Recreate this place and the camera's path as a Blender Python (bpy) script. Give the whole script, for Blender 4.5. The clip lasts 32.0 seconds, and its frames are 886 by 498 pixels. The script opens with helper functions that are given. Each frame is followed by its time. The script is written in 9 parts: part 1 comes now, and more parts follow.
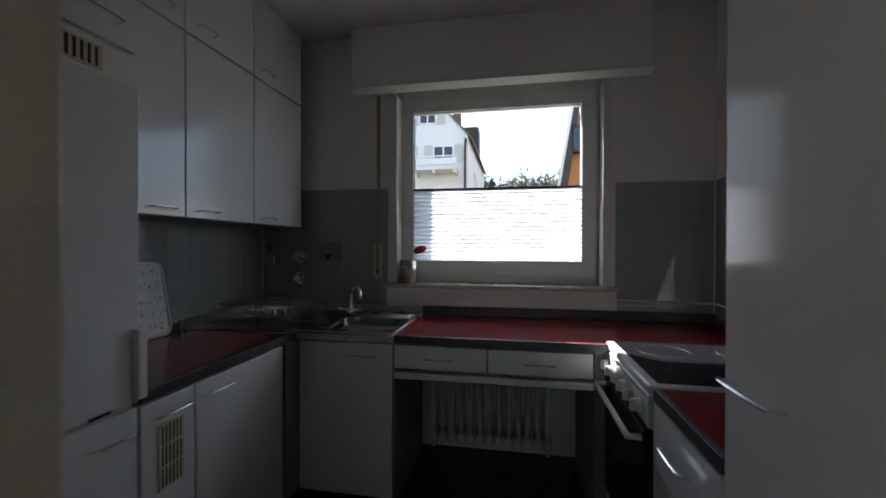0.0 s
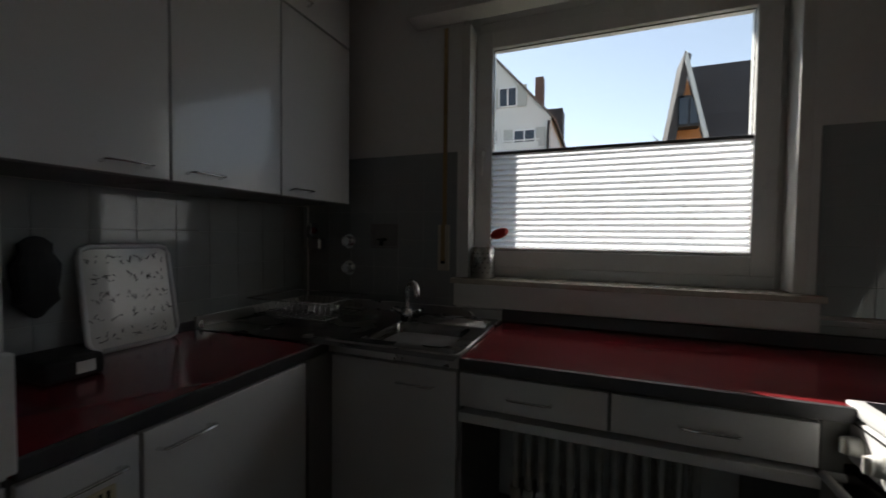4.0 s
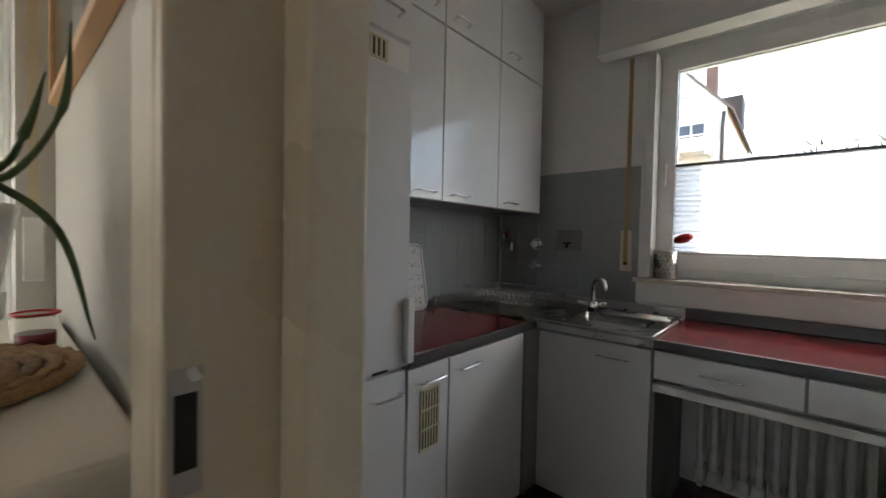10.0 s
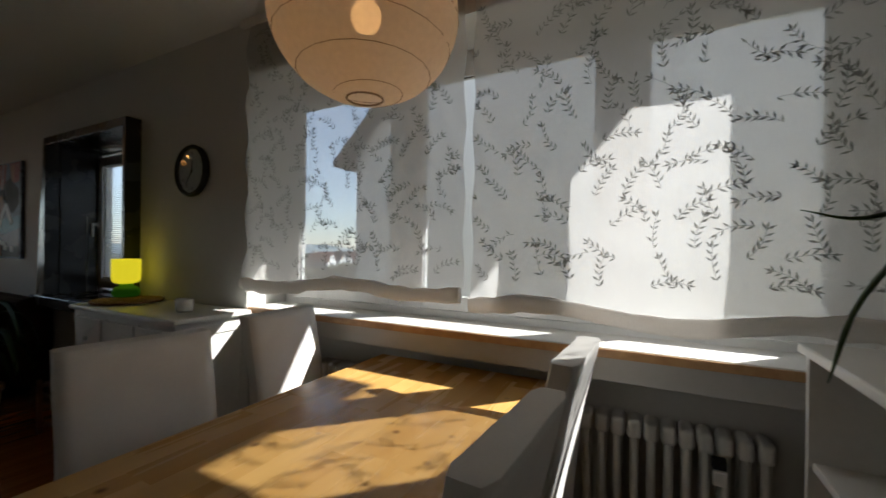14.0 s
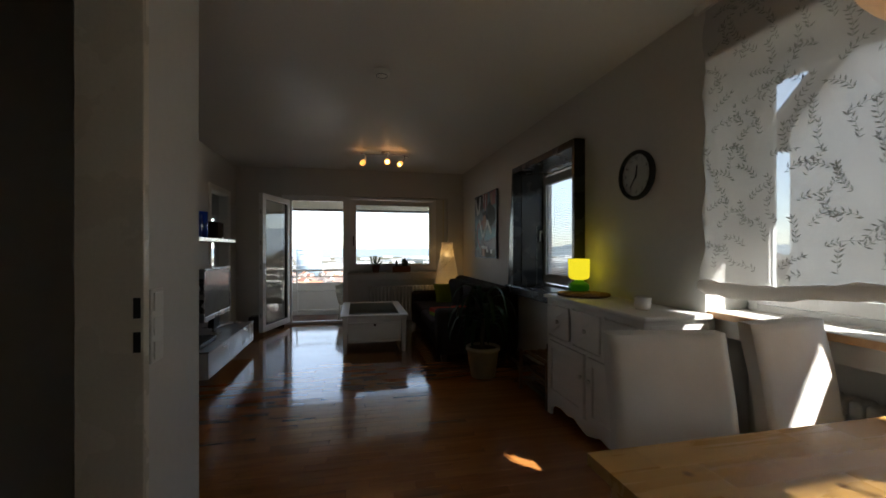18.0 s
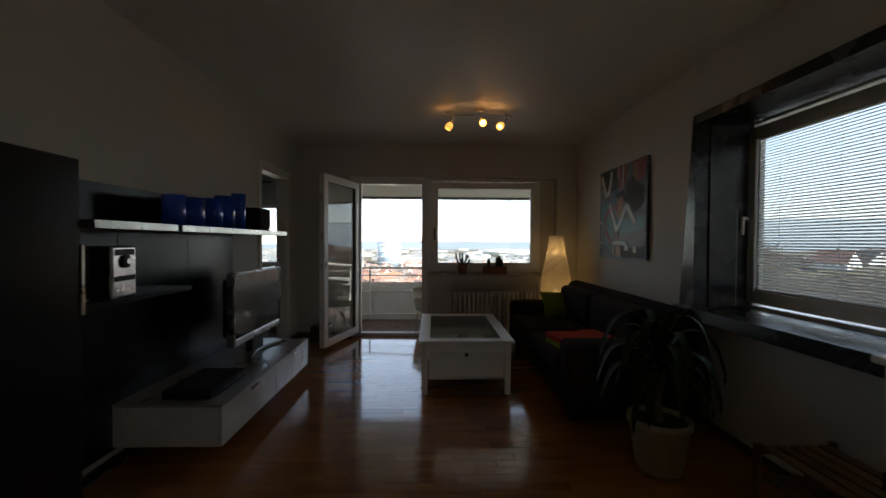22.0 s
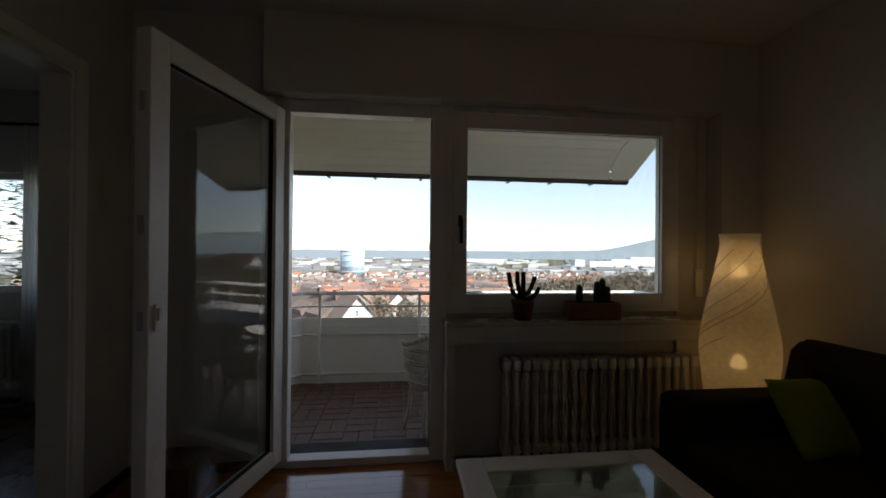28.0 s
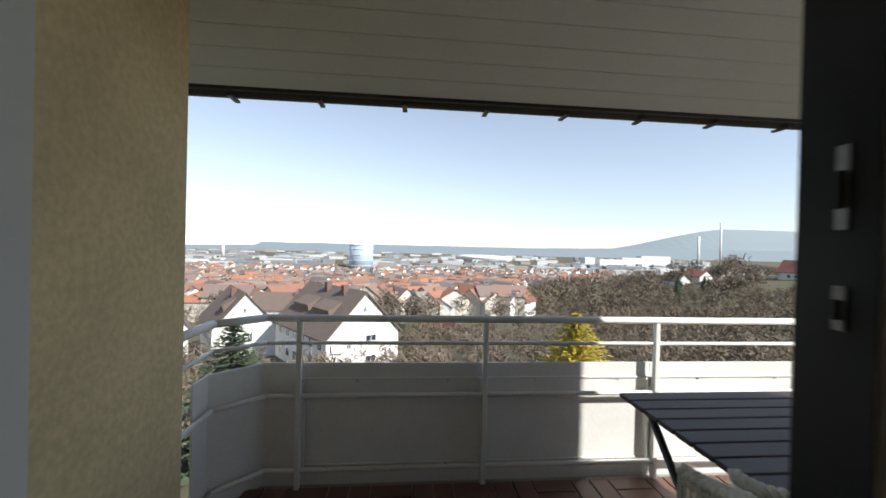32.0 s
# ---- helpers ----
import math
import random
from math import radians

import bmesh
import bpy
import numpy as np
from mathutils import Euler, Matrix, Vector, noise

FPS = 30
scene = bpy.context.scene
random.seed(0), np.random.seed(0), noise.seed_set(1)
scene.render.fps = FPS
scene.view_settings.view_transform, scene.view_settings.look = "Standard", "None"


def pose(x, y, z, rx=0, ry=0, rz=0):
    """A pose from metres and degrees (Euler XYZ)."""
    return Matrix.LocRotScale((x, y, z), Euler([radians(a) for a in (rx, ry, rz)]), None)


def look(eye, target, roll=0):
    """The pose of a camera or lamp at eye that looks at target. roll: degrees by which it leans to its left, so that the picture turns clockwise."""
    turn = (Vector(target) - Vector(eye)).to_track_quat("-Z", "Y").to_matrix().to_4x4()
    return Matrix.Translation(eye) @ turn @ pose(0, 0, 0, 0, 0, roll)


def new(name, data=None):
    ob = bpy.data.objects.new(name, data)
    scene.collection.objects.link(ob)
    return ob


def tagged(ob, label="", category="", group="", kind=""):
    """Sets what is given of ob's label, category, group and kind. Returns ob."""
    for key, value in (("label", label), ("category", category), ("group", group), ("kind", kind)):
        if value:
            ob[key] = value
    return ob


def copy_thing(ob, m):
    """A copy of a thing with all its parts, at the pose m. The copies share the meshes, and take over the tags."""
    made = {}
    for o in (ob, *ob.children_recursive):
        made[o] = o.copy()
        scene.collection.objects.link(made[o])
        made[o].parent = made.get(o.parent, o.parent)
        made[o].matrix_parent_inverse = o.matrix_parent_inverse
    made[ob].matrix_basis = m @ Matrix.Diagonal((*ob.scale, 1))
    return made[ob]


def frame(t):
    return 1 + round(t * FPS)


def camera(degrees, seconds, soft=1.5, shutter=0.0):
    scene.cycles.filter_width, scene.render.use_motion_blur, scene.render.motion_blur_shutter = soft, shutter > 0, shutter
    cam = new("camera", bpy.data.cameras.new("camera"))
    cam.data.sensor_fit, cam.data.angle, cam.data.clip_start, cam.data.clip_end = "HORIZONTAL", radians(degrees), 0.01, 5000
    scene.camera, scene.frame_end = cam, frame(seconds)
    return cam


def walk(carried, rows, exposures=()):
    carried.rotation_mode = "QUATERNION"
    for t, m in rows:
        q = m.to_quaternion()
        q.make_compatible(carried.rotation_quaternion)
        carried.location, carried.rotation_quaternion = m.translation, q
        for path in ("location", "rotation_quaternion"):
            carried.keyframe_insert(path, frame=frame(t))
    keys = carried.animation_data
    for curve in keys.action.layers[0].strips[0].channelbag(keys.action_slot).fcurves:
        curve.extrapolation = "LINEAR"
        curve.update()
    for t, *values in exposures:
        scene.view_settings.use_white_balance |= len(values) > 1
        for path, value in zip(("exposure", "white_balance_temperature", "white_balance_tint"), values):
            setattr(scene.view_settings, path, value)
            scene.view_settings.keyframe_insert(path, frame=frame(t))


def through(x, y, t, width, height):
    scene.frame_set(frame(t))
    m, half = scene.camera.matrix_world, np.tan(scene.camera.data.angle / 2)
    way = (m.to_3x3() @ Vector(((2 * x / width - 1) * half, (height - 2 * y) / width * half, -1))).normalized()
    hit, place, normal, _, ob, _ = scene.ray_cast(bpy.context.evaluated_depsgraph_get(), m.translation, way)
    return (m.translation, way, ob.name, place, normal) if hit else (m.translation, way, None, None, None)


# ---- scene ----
cam = camera(96.3, 32.0, soft=1.6, shutter=0.4)
PATH = [
    (0, (1.811, 1.463, 1.317), (1.350, 4.002, 1.299), 0.1),
    (0.5, (1.789, 1.666, 1.285), (1.465, 3.639, 1.264), 0.3),
    (1, (1.744, 1.877, 1.287), (1.590, 3.871, 1.293), 0.4),
    (1.5, (1.736, 2.022, 1.317), (1.671, 4.020, 1.361), 1.1),
    (2, (1.761, 2.100, 1.329), (1.679, 4.097, 1.414), 1.8),
    (2.5, (1.749, 2.130, 1.311), (1.596, 4.123, 1.363), 1.8),
    (3, (1.724, 2.143, 1.292), (1.407, 4.118, 1.287), 1.5),
    (3.5, (1.688, 2.143, 1.281), (1.160, 4.072, 1.247), 0.5),
    (4, (1.642, 2.123, 1.277), (0.912, 3.984, 1.212), 0.6),
    (4.5, (1.597, 2.098, 1.284), (0.619, 3.841, 1.214), 0.8),
    (6.5, (1.434, 1.949, 1.274), (-0.076, 3.259, 1.217), 0.2),
    (7, (1.424, 1.923, 1.261), (-0.157, 3.147, 1.216), 0.2),
    (7.5, (1.423, 1.914, 1.270), (-0.118, 3.188, 1.218), 0.2),
    (8, (1.441, 1.891, 1.280), (0.041, 3.319, 1.227), 0.4),
    (8.5, (1.484, 1.855, 1.268), (0.176, 3.368, 1.217), 0.6),
    (9, (1.562, 1.756, 1.263), (0.254, 3.269, 1.223), 1.1),
    (9.5, (1.616, 1.658, 1.250), (0.294, 3.158, 1.193), 0.4),
    (10, (1.631, 1.579, 1.262), (0.309, 3.079, 1.213), 1.2),
    (10.5, (1.630, 1.465, 1.283), (0.198, 2.860, 1.241), 1.3),
    (11, (1.591, 1.366, 1.290), (-0.039, 2.525, 1.255), 1.0),
    (11.5, (1.563, 1.258, 1.296), (-0.235, 2.134, 1.272), 0.6),
    (12, (1.539, 1.132, 1.291), (-0.397, 1.632, 1.306), 0.6),
    (12.5, (1.529, 1.105, 1.297), (-0.470, 1.063, 1.315), 0.6),
    (13, (1.541, 1.018, 1.296), (-0.422, 0.633, 1.305), 0.0),
    (13.5, (1.549, 0.977, 1.290), (-0.312, 0.245, 1.290), 0.6),
    (14, (1.566, 0.942, 1.278), (-0.211, 0.025, 1.277), 0.7),
    (14.5, (1.610, 0.884, 1.279), (-0.026, -0.266, 1.263), 0.2),
    (15, (1.644, 0.833, 1.265), (0.200, -0.551, 1.260), 0.7),
    (15.5, (1.705, 0.789, 1.262), (0.445, -0.764, 1.239), -0.2),
    (17.5, (1.870, 0.717, 1.249), (1.348, -1.214, 1.240), 0.1),
    (18, (1.889, 0.665, 1.263), (1.461, -1.289, 1.262), -0.0),
    (18.5, (1.899, 0.535, 1.271), (1.505, -1.426, 1.250), -0.2),
    (19, (1.873, 0.364, 1.244), (1.531, -1.606, 1.219), 0.3),
    (19.5, (1.900, 0.173, 1.254), (1.618, -1.807, 1.254), 0.9),
    (20, (1.923, -0.024, 1.282), (1.677, -2.009, 1.300), -0.3),
    (20.5, (1.934, -0.242, 1.286), (1.697, -2.228, 1.298), 0.2),
    (21, (1.974, -0.461, 1.285), (1.777, -2.451, 1.249), 0.4),
    (21.5, (1.958, -0.676, 1.282), (1.866, -2.674, 1.248), 0.5),
    (22, (1.953, -0.889, 1.291), (1.903, -2.888, 1.254), 0.3),
    (22.5, (1.997, -1.144, 1.268), (1.853, -3.138, 1.214), 0.1),
    (23, (2.036, -1.376, 1.263), (1.852, -3.367, 1.244), -0.1),
    (23.5, (2.050, -1.614, 1.249), (1.856, -3.604, 1.237), -0.5),
    (24, (2.072, -1.827, 1.258), (1.860, -3.816, 1.238), 0.7),
    (24.5, (2.117, -2.068, 1.253), (1.809, -4.044, 1.215), 1.1),
    (25, (2.155, -2.305, 1.254), (1.872, -4.284, 1.244), 1.9),
    (25.5, (2.179, -2.561, 1.261), (1.928, -4.545, 1.236), 2.2),
    (27.5, (2.273, -3.622, 1.254), (2.073, -5.612, 1.261), 0.8),
    (28, (2.305, -3.914, 1.264), (2.077, -5.901, 1.274), 0.5),
    (28.5, (2.339, -4.181, 1.258), (2.153, -6.172, 1.283), 0.3),
    (29, (2.367, -4.430, 1.254), (2.228, -6.425, 1.245), 0.6),
    (29.5, (2.407, -4.695, 1.241), (2.223, -6.687, 1.214), 1.4),
    (30, (2.445, -4.927, 1.243), (2.266, -6.919, 1.195), 0.7),
    (30.5, (2.475, -5.199, 1.232), (2.328, -7.193, 1.191), 0.1),
    (31, (2.502, -5.471, 1.226), (2.354, -7.466, 1.210), 1.3),
    (31.5, (2.522, -5.736, 1.232), (2.272, -7.719, 1.185), 1.3),
    (32, (2.537, -5.978, 1.222), (2.352, -7.969, 1.209), 1.4),
]
EXPOSURES = [(0, 1.93, 5900, 10), (1, 1.5, 6000, 10), (2, 1.15, 6200, 10), (3, 0.86, 6500, 10), (4.5, 1, 6500, 10), (6.5, 2.85, 6500, 10), (8, 3.6, 6500, 10), (9, 3.4, 6500, 10), (11, 3.1, 6500, 10), (12, 2.85, 6400, 10), (13, 1.85, 6200, 10), (14, 1.38, 6050, 10), (15, 1.42, 6050, 10), (17.5, 1.8, 6150, 10), (19, 1.63, 6250, 10), (22, 1.5, 6350, 10), (25, 1.28, 6250, 10), (28, 0.9, 6300, 10), (30, 0.68, 6300, 10), (32, 0.57, 6250, 10)]
walk(cam, [(t, look(eye, target, roll)) for t, eye, target, roll in PATH], EXPOSURES)

# ---- light ----
SUN_AZ, SUN_EL = 46.5, 38.5  # degrees: compass turn from +y towards -x, height
world = bpy.data.worlds.new("sky")
scene.world = world
world.use_nodes = True
sky = world.node_tree.nodes.new("ShaderNodeTexSky")
sky.sky_type, sky.sun_disc = "NISHITA", False
sky.sun_elevation, sky.sun_rotation = radians(SUN_EL), radians(-SUN_AZ)
sky.air_density, sky.dust_density, sky.ozone_density = 1.0, 0.1, 2.2
bg = world.node_tree.nodes["Background"]
bg.inputs["Strength"].default_value = 0.148
hazy = world.node_tree.nodes.new("ShaderNodeHueSaturation")
hazy.inputs["Hue"].default_value = 0.499
hazy.inputs["Saturation"].default_value = 0.66
world.node_tree.links.new(sky.outputs[0], hazy.inputs["Color"])
soft_sky = world.node_tree.nodes.new("ShaderNodeGamma")
soft_sky.inputs["Gamma"].default_value = 0.85
world.node_tree.links.new(hazy.outputs[0], soft_sky.inputs["Color"])
world.node_tree.links.new(soft_sky.outputs[0], bg.inputs["Color"])
sun = new("sun", bpy.data.lights.new("sun", "SUN"))
sun.data.energy, sun.data.angle, sun.data.color = 5.0, radians(0.6), (1.0, 0.95, 0.86)
_sx, _sy = -math.sin(radians(SUN_AZ)) * math.cos(radians(SUN_EL)), math.cos(radians(SUN_AZ)) * math.cos(radians(SUN_EL))
sun.matrix_basis = look((_sx * 50, _sy * 50, math.sin(radians(SUN_EL)) * 50), (0, 0, 0))

# ---- materials ----
def nodes_of(m):
    m.use_nodes = True
    nt = m.node_tree
    return nt, nt.nodes, nt.links, nt.nodes["Principled BSDF"]


def mat(name, col, rough=0.5, metal=0.0, var=0.12, scale=6.0, fine=60.0, bump=0.05, bump_scale=120.0, rough_var=0.1, stretch=None, per_object=0.0, coat=0.0, spec=0.5):
    """Painted or plain surface: colour varied at two scales, fine relief, uneven gloss."""
    m = bpy.data.materials.new(name)
    nt, N, L, b = nodes_of(m)
    tc = N.new("ShaderNodeTexCoord")
    mp = N.new("ShaderNodeMapping")
    if stretch:
        mp.inputs["Scale"].default_value = stretch
    L.new(tc.outputs["Object"], mp.inputs["Vector"])
    n1 = N.new("ShaderNodeTexNoise")
    n1.inputs["Scale"].default_value, n1.inputs["Detail"].default_value = scale, 4
    n2 = N.new("ShaderNodeTexNoise")
    n2.inputs["Scale"].default_value, n2.inputs["Detail"].default_value = fine, 3
    L.new(mp.outputs[0], n1.inputs["Vector"])
    L.new(mp.outputs[0], n2.inputs["Vector"])
    add = N.new("ShaderNodeMath")
    add.operation = "ADD"
    L.new(n1.outputs["Fac"], add.inputs[0])
    L.new(n2.outputs["Fac"], add.inputs[1])
    last = add.outputs[0]
    if per_object:
        oi = N.new("ShaderNodeObjectInfo")
        mul = N.new("ShaderNodeMath")
        mul.operation = "MULTIPLY_ADD"
        L.new(oi.outputs["Random"], mul.inputs[0])
        mul.inputs[1].default_value = per_object
        L.new(last, mul.inputs[2])
        last = mul.outputs[0]
    mr = N.new("ShaderNodeMapRange")
    mr.inputs[1].default_value, mr.inputs[2].default_value = 0.6, 1.4 + per_object
    mr.inputs[3].default_value, mr.inputs[4].default_value = 1 - var, 1 + var
    L.new(last, mr.inputs[0])
    mix = N.new("ShaderNodeVectorMath")
    mix.operation = "SCALE"
    mix.inputs[0].default_value = col[:3]
    L.new(mr.outputs[0], mix.inputs["Scale"])
    L.new(mix.outputs[0], b.inputs["Base Color"])
    rr = N.new("ShaderNodeMapRange")
    rr.inputs[1].default_value, rr.inputs[2].default_value = 0.35, 0.65
    rr.inputs[3].default_value, rr.inputs[4].default_value = max(0.02, rough - rough_var), min(1, rough + rough_var)
    L.new(n1.outputs["Fac"], rr.inputs[0])
    L.new(rr.outputs[0], b.inputs["Roughness"])
    b.inputs["Metallic"].default_value = metal
    b.inputs["Coat Weight"].default_value = coat
    b.inputs["Specular IOR Level"].default_value = spec
    if bump:
        n3 = N.new("ShaderNodeTexNoise")
        n3.inputs["Scale"].default_value, n3.inputs["Detail"].default_value = bump_scale, 3
        L.new(mp.outputs[0], n3.inputs["Vector"])
        bp = N.new("ShaderNodeBump")
        bp.inputs["Strength"].default_value, bp.inputs["Distance"].default_value = min(1, bump * 4), 0.1 / bump_scale
        L.new(n3.outputs["Fac"], bp.inputs["Height"])
        L.new(bp.outputs[0], b.inputs["Normal"])
    return m


def wood(name, dark, light, scale=3.0, axis=1, rough=0.35, coat=0.0, per_object=0.6, knots=0.0):
    """Grain that runs along one axis, stretched noise driving a colour ramp."""
    m = bpy.data.materials.new(name)
    nt, N, L, b = nodes_of(m)
    tc = N.new("ShaderNodeTexCoord")
    oi = N.new("ShaderNodeObjectInfo")
    ofs = N.new("ShaderNodeVectorMath")
    ofs.operation = "MULTIPLY_ADD"
    ofs.inputs[1].default_value = (17, 23, 11)
    L.new(oi.outputs["Random"], ofs.inputs[0])
    L.new(tc.outputs["Object"], ofs.inputs[2])
    mp = N.new("ShaderNodeMapping")
    s = [scale * 6, scale * 6, scale * 6]
    s[axis] = scale * 0.5
    mp.inputs["Scale"].default_value = s
    L.new(ofs.outputs[0], mp.inputs["Vector"])
    n1 = N.new("ShaderNodeTexNoise")
    n1.inputs["Scale"].default_value, n1.inputs["Detail"].default_value, n1.inputs["Distortion"].default_value = 1.0, 6, 0.6
    L.new(mp.outputs[0], n1.inputs["Vector"])
    mulo = N.new("ShaderNodeMath")
    mulo.operation = "MULTIPLY_ADD"
    mulo.inputs[1].default_value = per_object * 0.5
    L.new(oi.outputs["Random"], mulo.inputs[0])
    L.new(n1.outputs["Fac"], mulo.inputs[2])
    cr = N.new("ShaderNodeValToRGB")
    cr.color_ramp.elements[0].position, cr.color_ramp.elements[0].color = 0.3, (*dark, 1)
    cr.color_ramp.elements[1].position, cr.color_ramp.elements[1].color = 0.75 + per_object * 0.35, (*light, 1)
    L.new(mulo.outputs[0], cr.inputs[0])
    last = cr.outputs[0]
    if knots:
        vo = N.new("ShaderNodeTexVoronoi")
        vo.inputs["Scale"].default_value = knots
        L.new(tc.outputs["Object"], vo.inputs["Vector"])
        kr = N.new("ShaderNodeValToRGB")
        kr.color_ramp.elements[0].position, kr.color_ramp.elements[0].color = 0.03, (dark[0] * 0.35, dark[1] * 0.3, dark[2] * 0.3, 1)
        kr.color_ramp.elements[1].position, kr.color_ramp.elements[1].color = 0.09, (1, 1, 1, 1)
        L.new(vo.outputs["Distance"], kr.inputs[0])
        mx = N.new("ShaderNodeMix")
        mx.data_type, mx.blend_type = "RGBA", "MULTIPLY"
        mx.inputs["Factor"].default_value = 0.8
        L.new(last, mx.inputs[6])
        L.new(kr.outputs[0], mx.inputs[7])
        last = mx.outputs[2]
    L.new(last, b.inputs["Base Color"])
    rr = N.new("ShaderNodeMapRange")
    rr.inputs[3].default_value, rr.inputs[4].default_value = max(0.03, rough - 0.07), rough + 0.1
    L.new(n1.outputs["Fac"], rr.inputs[0])
    L.new(rr.outputs[0], b.inputs["Roughness"])
    b.inputs["Coat Weight"].default_value = coat
    b.inputs["Coat Roughness"].default_value = 0.07
    bp = N.new("ShaderNodeBump")
    bp.inputs["Strength"].default_value, bp.inputs["Distance"].default_value = 0.12, 0.002
    L.new(n1.outputs["Fac"], bp.inputs["Height"])
    L.new(bp.outputs[0], b.inputs["Normal"])
    return m


def glow(name, col, strength, base=None):
    m = bpy.data.materials.new(name)
    nt, N, L, b = nodes_of(m)
    b.inputs["Base Color"].default_value = (*(base or col), 1)
    b.inputs["Emission Color"].default_value = (*col, 1)
    b.inputs["Emission Strength"].default_value = strength
    b.inputs["Roughness"].default_value = 0.8
    return m


def glass(name, tint=(1, 1, 1), rough=0.0):
    """Thin pane: sees straight through, mirrors by Fresnel."""
    m = bpy.data.materials.new(name)
    m.use_nodes = True
    nt = m.node_tree
    N, L = nt.nodes, nt.links
    N.clear()
    out = N.new("ShaderNodeOutputMaterial")
    mix = N.new("ShaderNodeMixShader")
    lw = N.new("ShaderNodeLayerWeight")
    lw.inputs["Blend"].default_value = 0.5
    pw = N.new("ShaderNodeMath")
    pw.operation = "POWER"
    pw.inputs[1].default_value = 4.0
    L.new(lw.outputs["Facing"], pw.inputs[0])
    fr = N.new("ShaderNodeMath")
    fr.operation = "MULTIPLY_ADD"
    fr.inputs[1].default_value, fr.inputs[2].default_value = 0.85, 0.04
    L.new(pw.outputs[0], fr.inputs[0])
    tr = N.new("ShaderNodeBsdfTransparent")
    tr.inputs["Color"].default_value = (*tint, 1)
    gl = N.new("ShaderNodeBsdfGlossy")
    gl.inputs["Roughness"].default_value = rough
    L.new(fr.outputs[0], mix.inputs["Fac"])
    L.new(tr.outputs[0], mix.inputs[1])
    L.new(gl.outputs[0], mix.inputs[2])
    L.new(mix.outputs[0], out.inputs["Surface"])
    return m


def cloth(name, col, through=0.5, clear=0.0, weave=400.0, var=0.06):
    """Thin fabric or paper that lets light through: diffuse and translucent, with a share of open weave."""
    m = bpy.data.materials.new(name)
    m.use_nodes = True
    nt = m.node_tree
    N, L = nt.nodes, nt.links
    N.clear()
    out = N.new("ShaderNodeOutputMaterial")
    tc = N.new("ShaderNodeTexCoord")
    ns = N.new("ShaderNodeTexNoise")
    ns.inputs["Scale"].default_value, ns.inputs["Detail"].default_value = weave, 3
    L.new(tc.outputs["Object"], ns.inputs["Vector"])
    mr = N.new("ShaderNodeMapRange")
    mr.inputs[3].default_value, mr.inputs[4].default_value = 1 - var * 2, 1 + var * 2
    L.new(ns.outputs["Fac"], mr.inputs[0])
    sc = N.new("ShaderNodeVectorMath")
    sc.operation = "SCALE"
    sc.inputs[0].default_value = col
    L.new(mr.outputs[0], sc.inputs["Scale"])
    d, t, mix = N.new("ShaderNodeBsdfDiffuse"), N.new("ShaderNodeBsdfTranslucent"), N.new("ShaderNodeMixShader")
    L.new(sc.outputs[0], d.inputs["Color"])
    L.new(sc.outputs[0], t.inputs["Color"])
    mix.inputs["Fac"].default_value = through
    L.new(d.outputs[0], mix.inputs[1])
    L.new(t.outputs[0], mix.inputs[2])
    last = mix.outputs[0]
    if clear:
        tr, mix2 = N.new("ShaderNodeBsdfTransparent"), N.new("ShaderNodeMixShader")
        mix2.inputs["Fac"].default_value = clear
        L.new(last, mix2.inputs[1])
        L.new(tr.outputs[0], mix2.inputs[2])
        last = mix2.outputs[0]
    L.new(last, out.inputs["Surface"])
    return m


# ---- mesh helpers ----
def box(bm, x0, x1, y0, y1, z0, z1, bevel=0.0, seg=2):
    x0, x1, y0, y1, z0, z1 = min(x0, x1), max(x0, x1), min(y0, y1), max(y0, y1), min(z0, z1), max(z0, z1)
    r = bmesh.ops.create_cube(bm, size=1)
    vs = r["verts"]
    for v in vs:
        v.co = Vector((x0 + (v.co.x + 0.5) * (x1 - x0), y0 + (v.co.y + 0.5) * (y1 - y0), z0 + (v.co.z + 0.5) * (z1 - z0)))
    if bevel:
        es = list({e for v in vs for e in v.link_edges})
        bmesh.ops.bevel(bm, geom=es, offset=min(bevel, 0.45 * min(x1 - x0, y1 - y0, z1 - z0)), segments=seg, profile=0.5, affect="EDGES")
    return vs


def lathe(bm, prof, seg=24, cx=0, cy=0, cap=True, m=None):
    """Turn a profile of (radius, z) round the z axis."""
    rings = []
    for r, z in prof:
        ring = []
        for i in range(seg):
            a = 2 * math.pi * i / seg
            p = Vector((cx + r * math.cos(a), cy + r * math.sin(a), z))
            ring.append(bm.verts.new(m @ p if m else p))
        rings.append(ring)
    for a, b in zip(rings, rings[1:]):
        for i in range(seg):
            bm.faces.new((a[i], a[(i + 1) % seg], b[(i + 1) % seg], b[i])).smooth = True
    if cap:
        bm.faces.new(list(reversed(rings[0])))
        bm.faces.new(rings[-1])


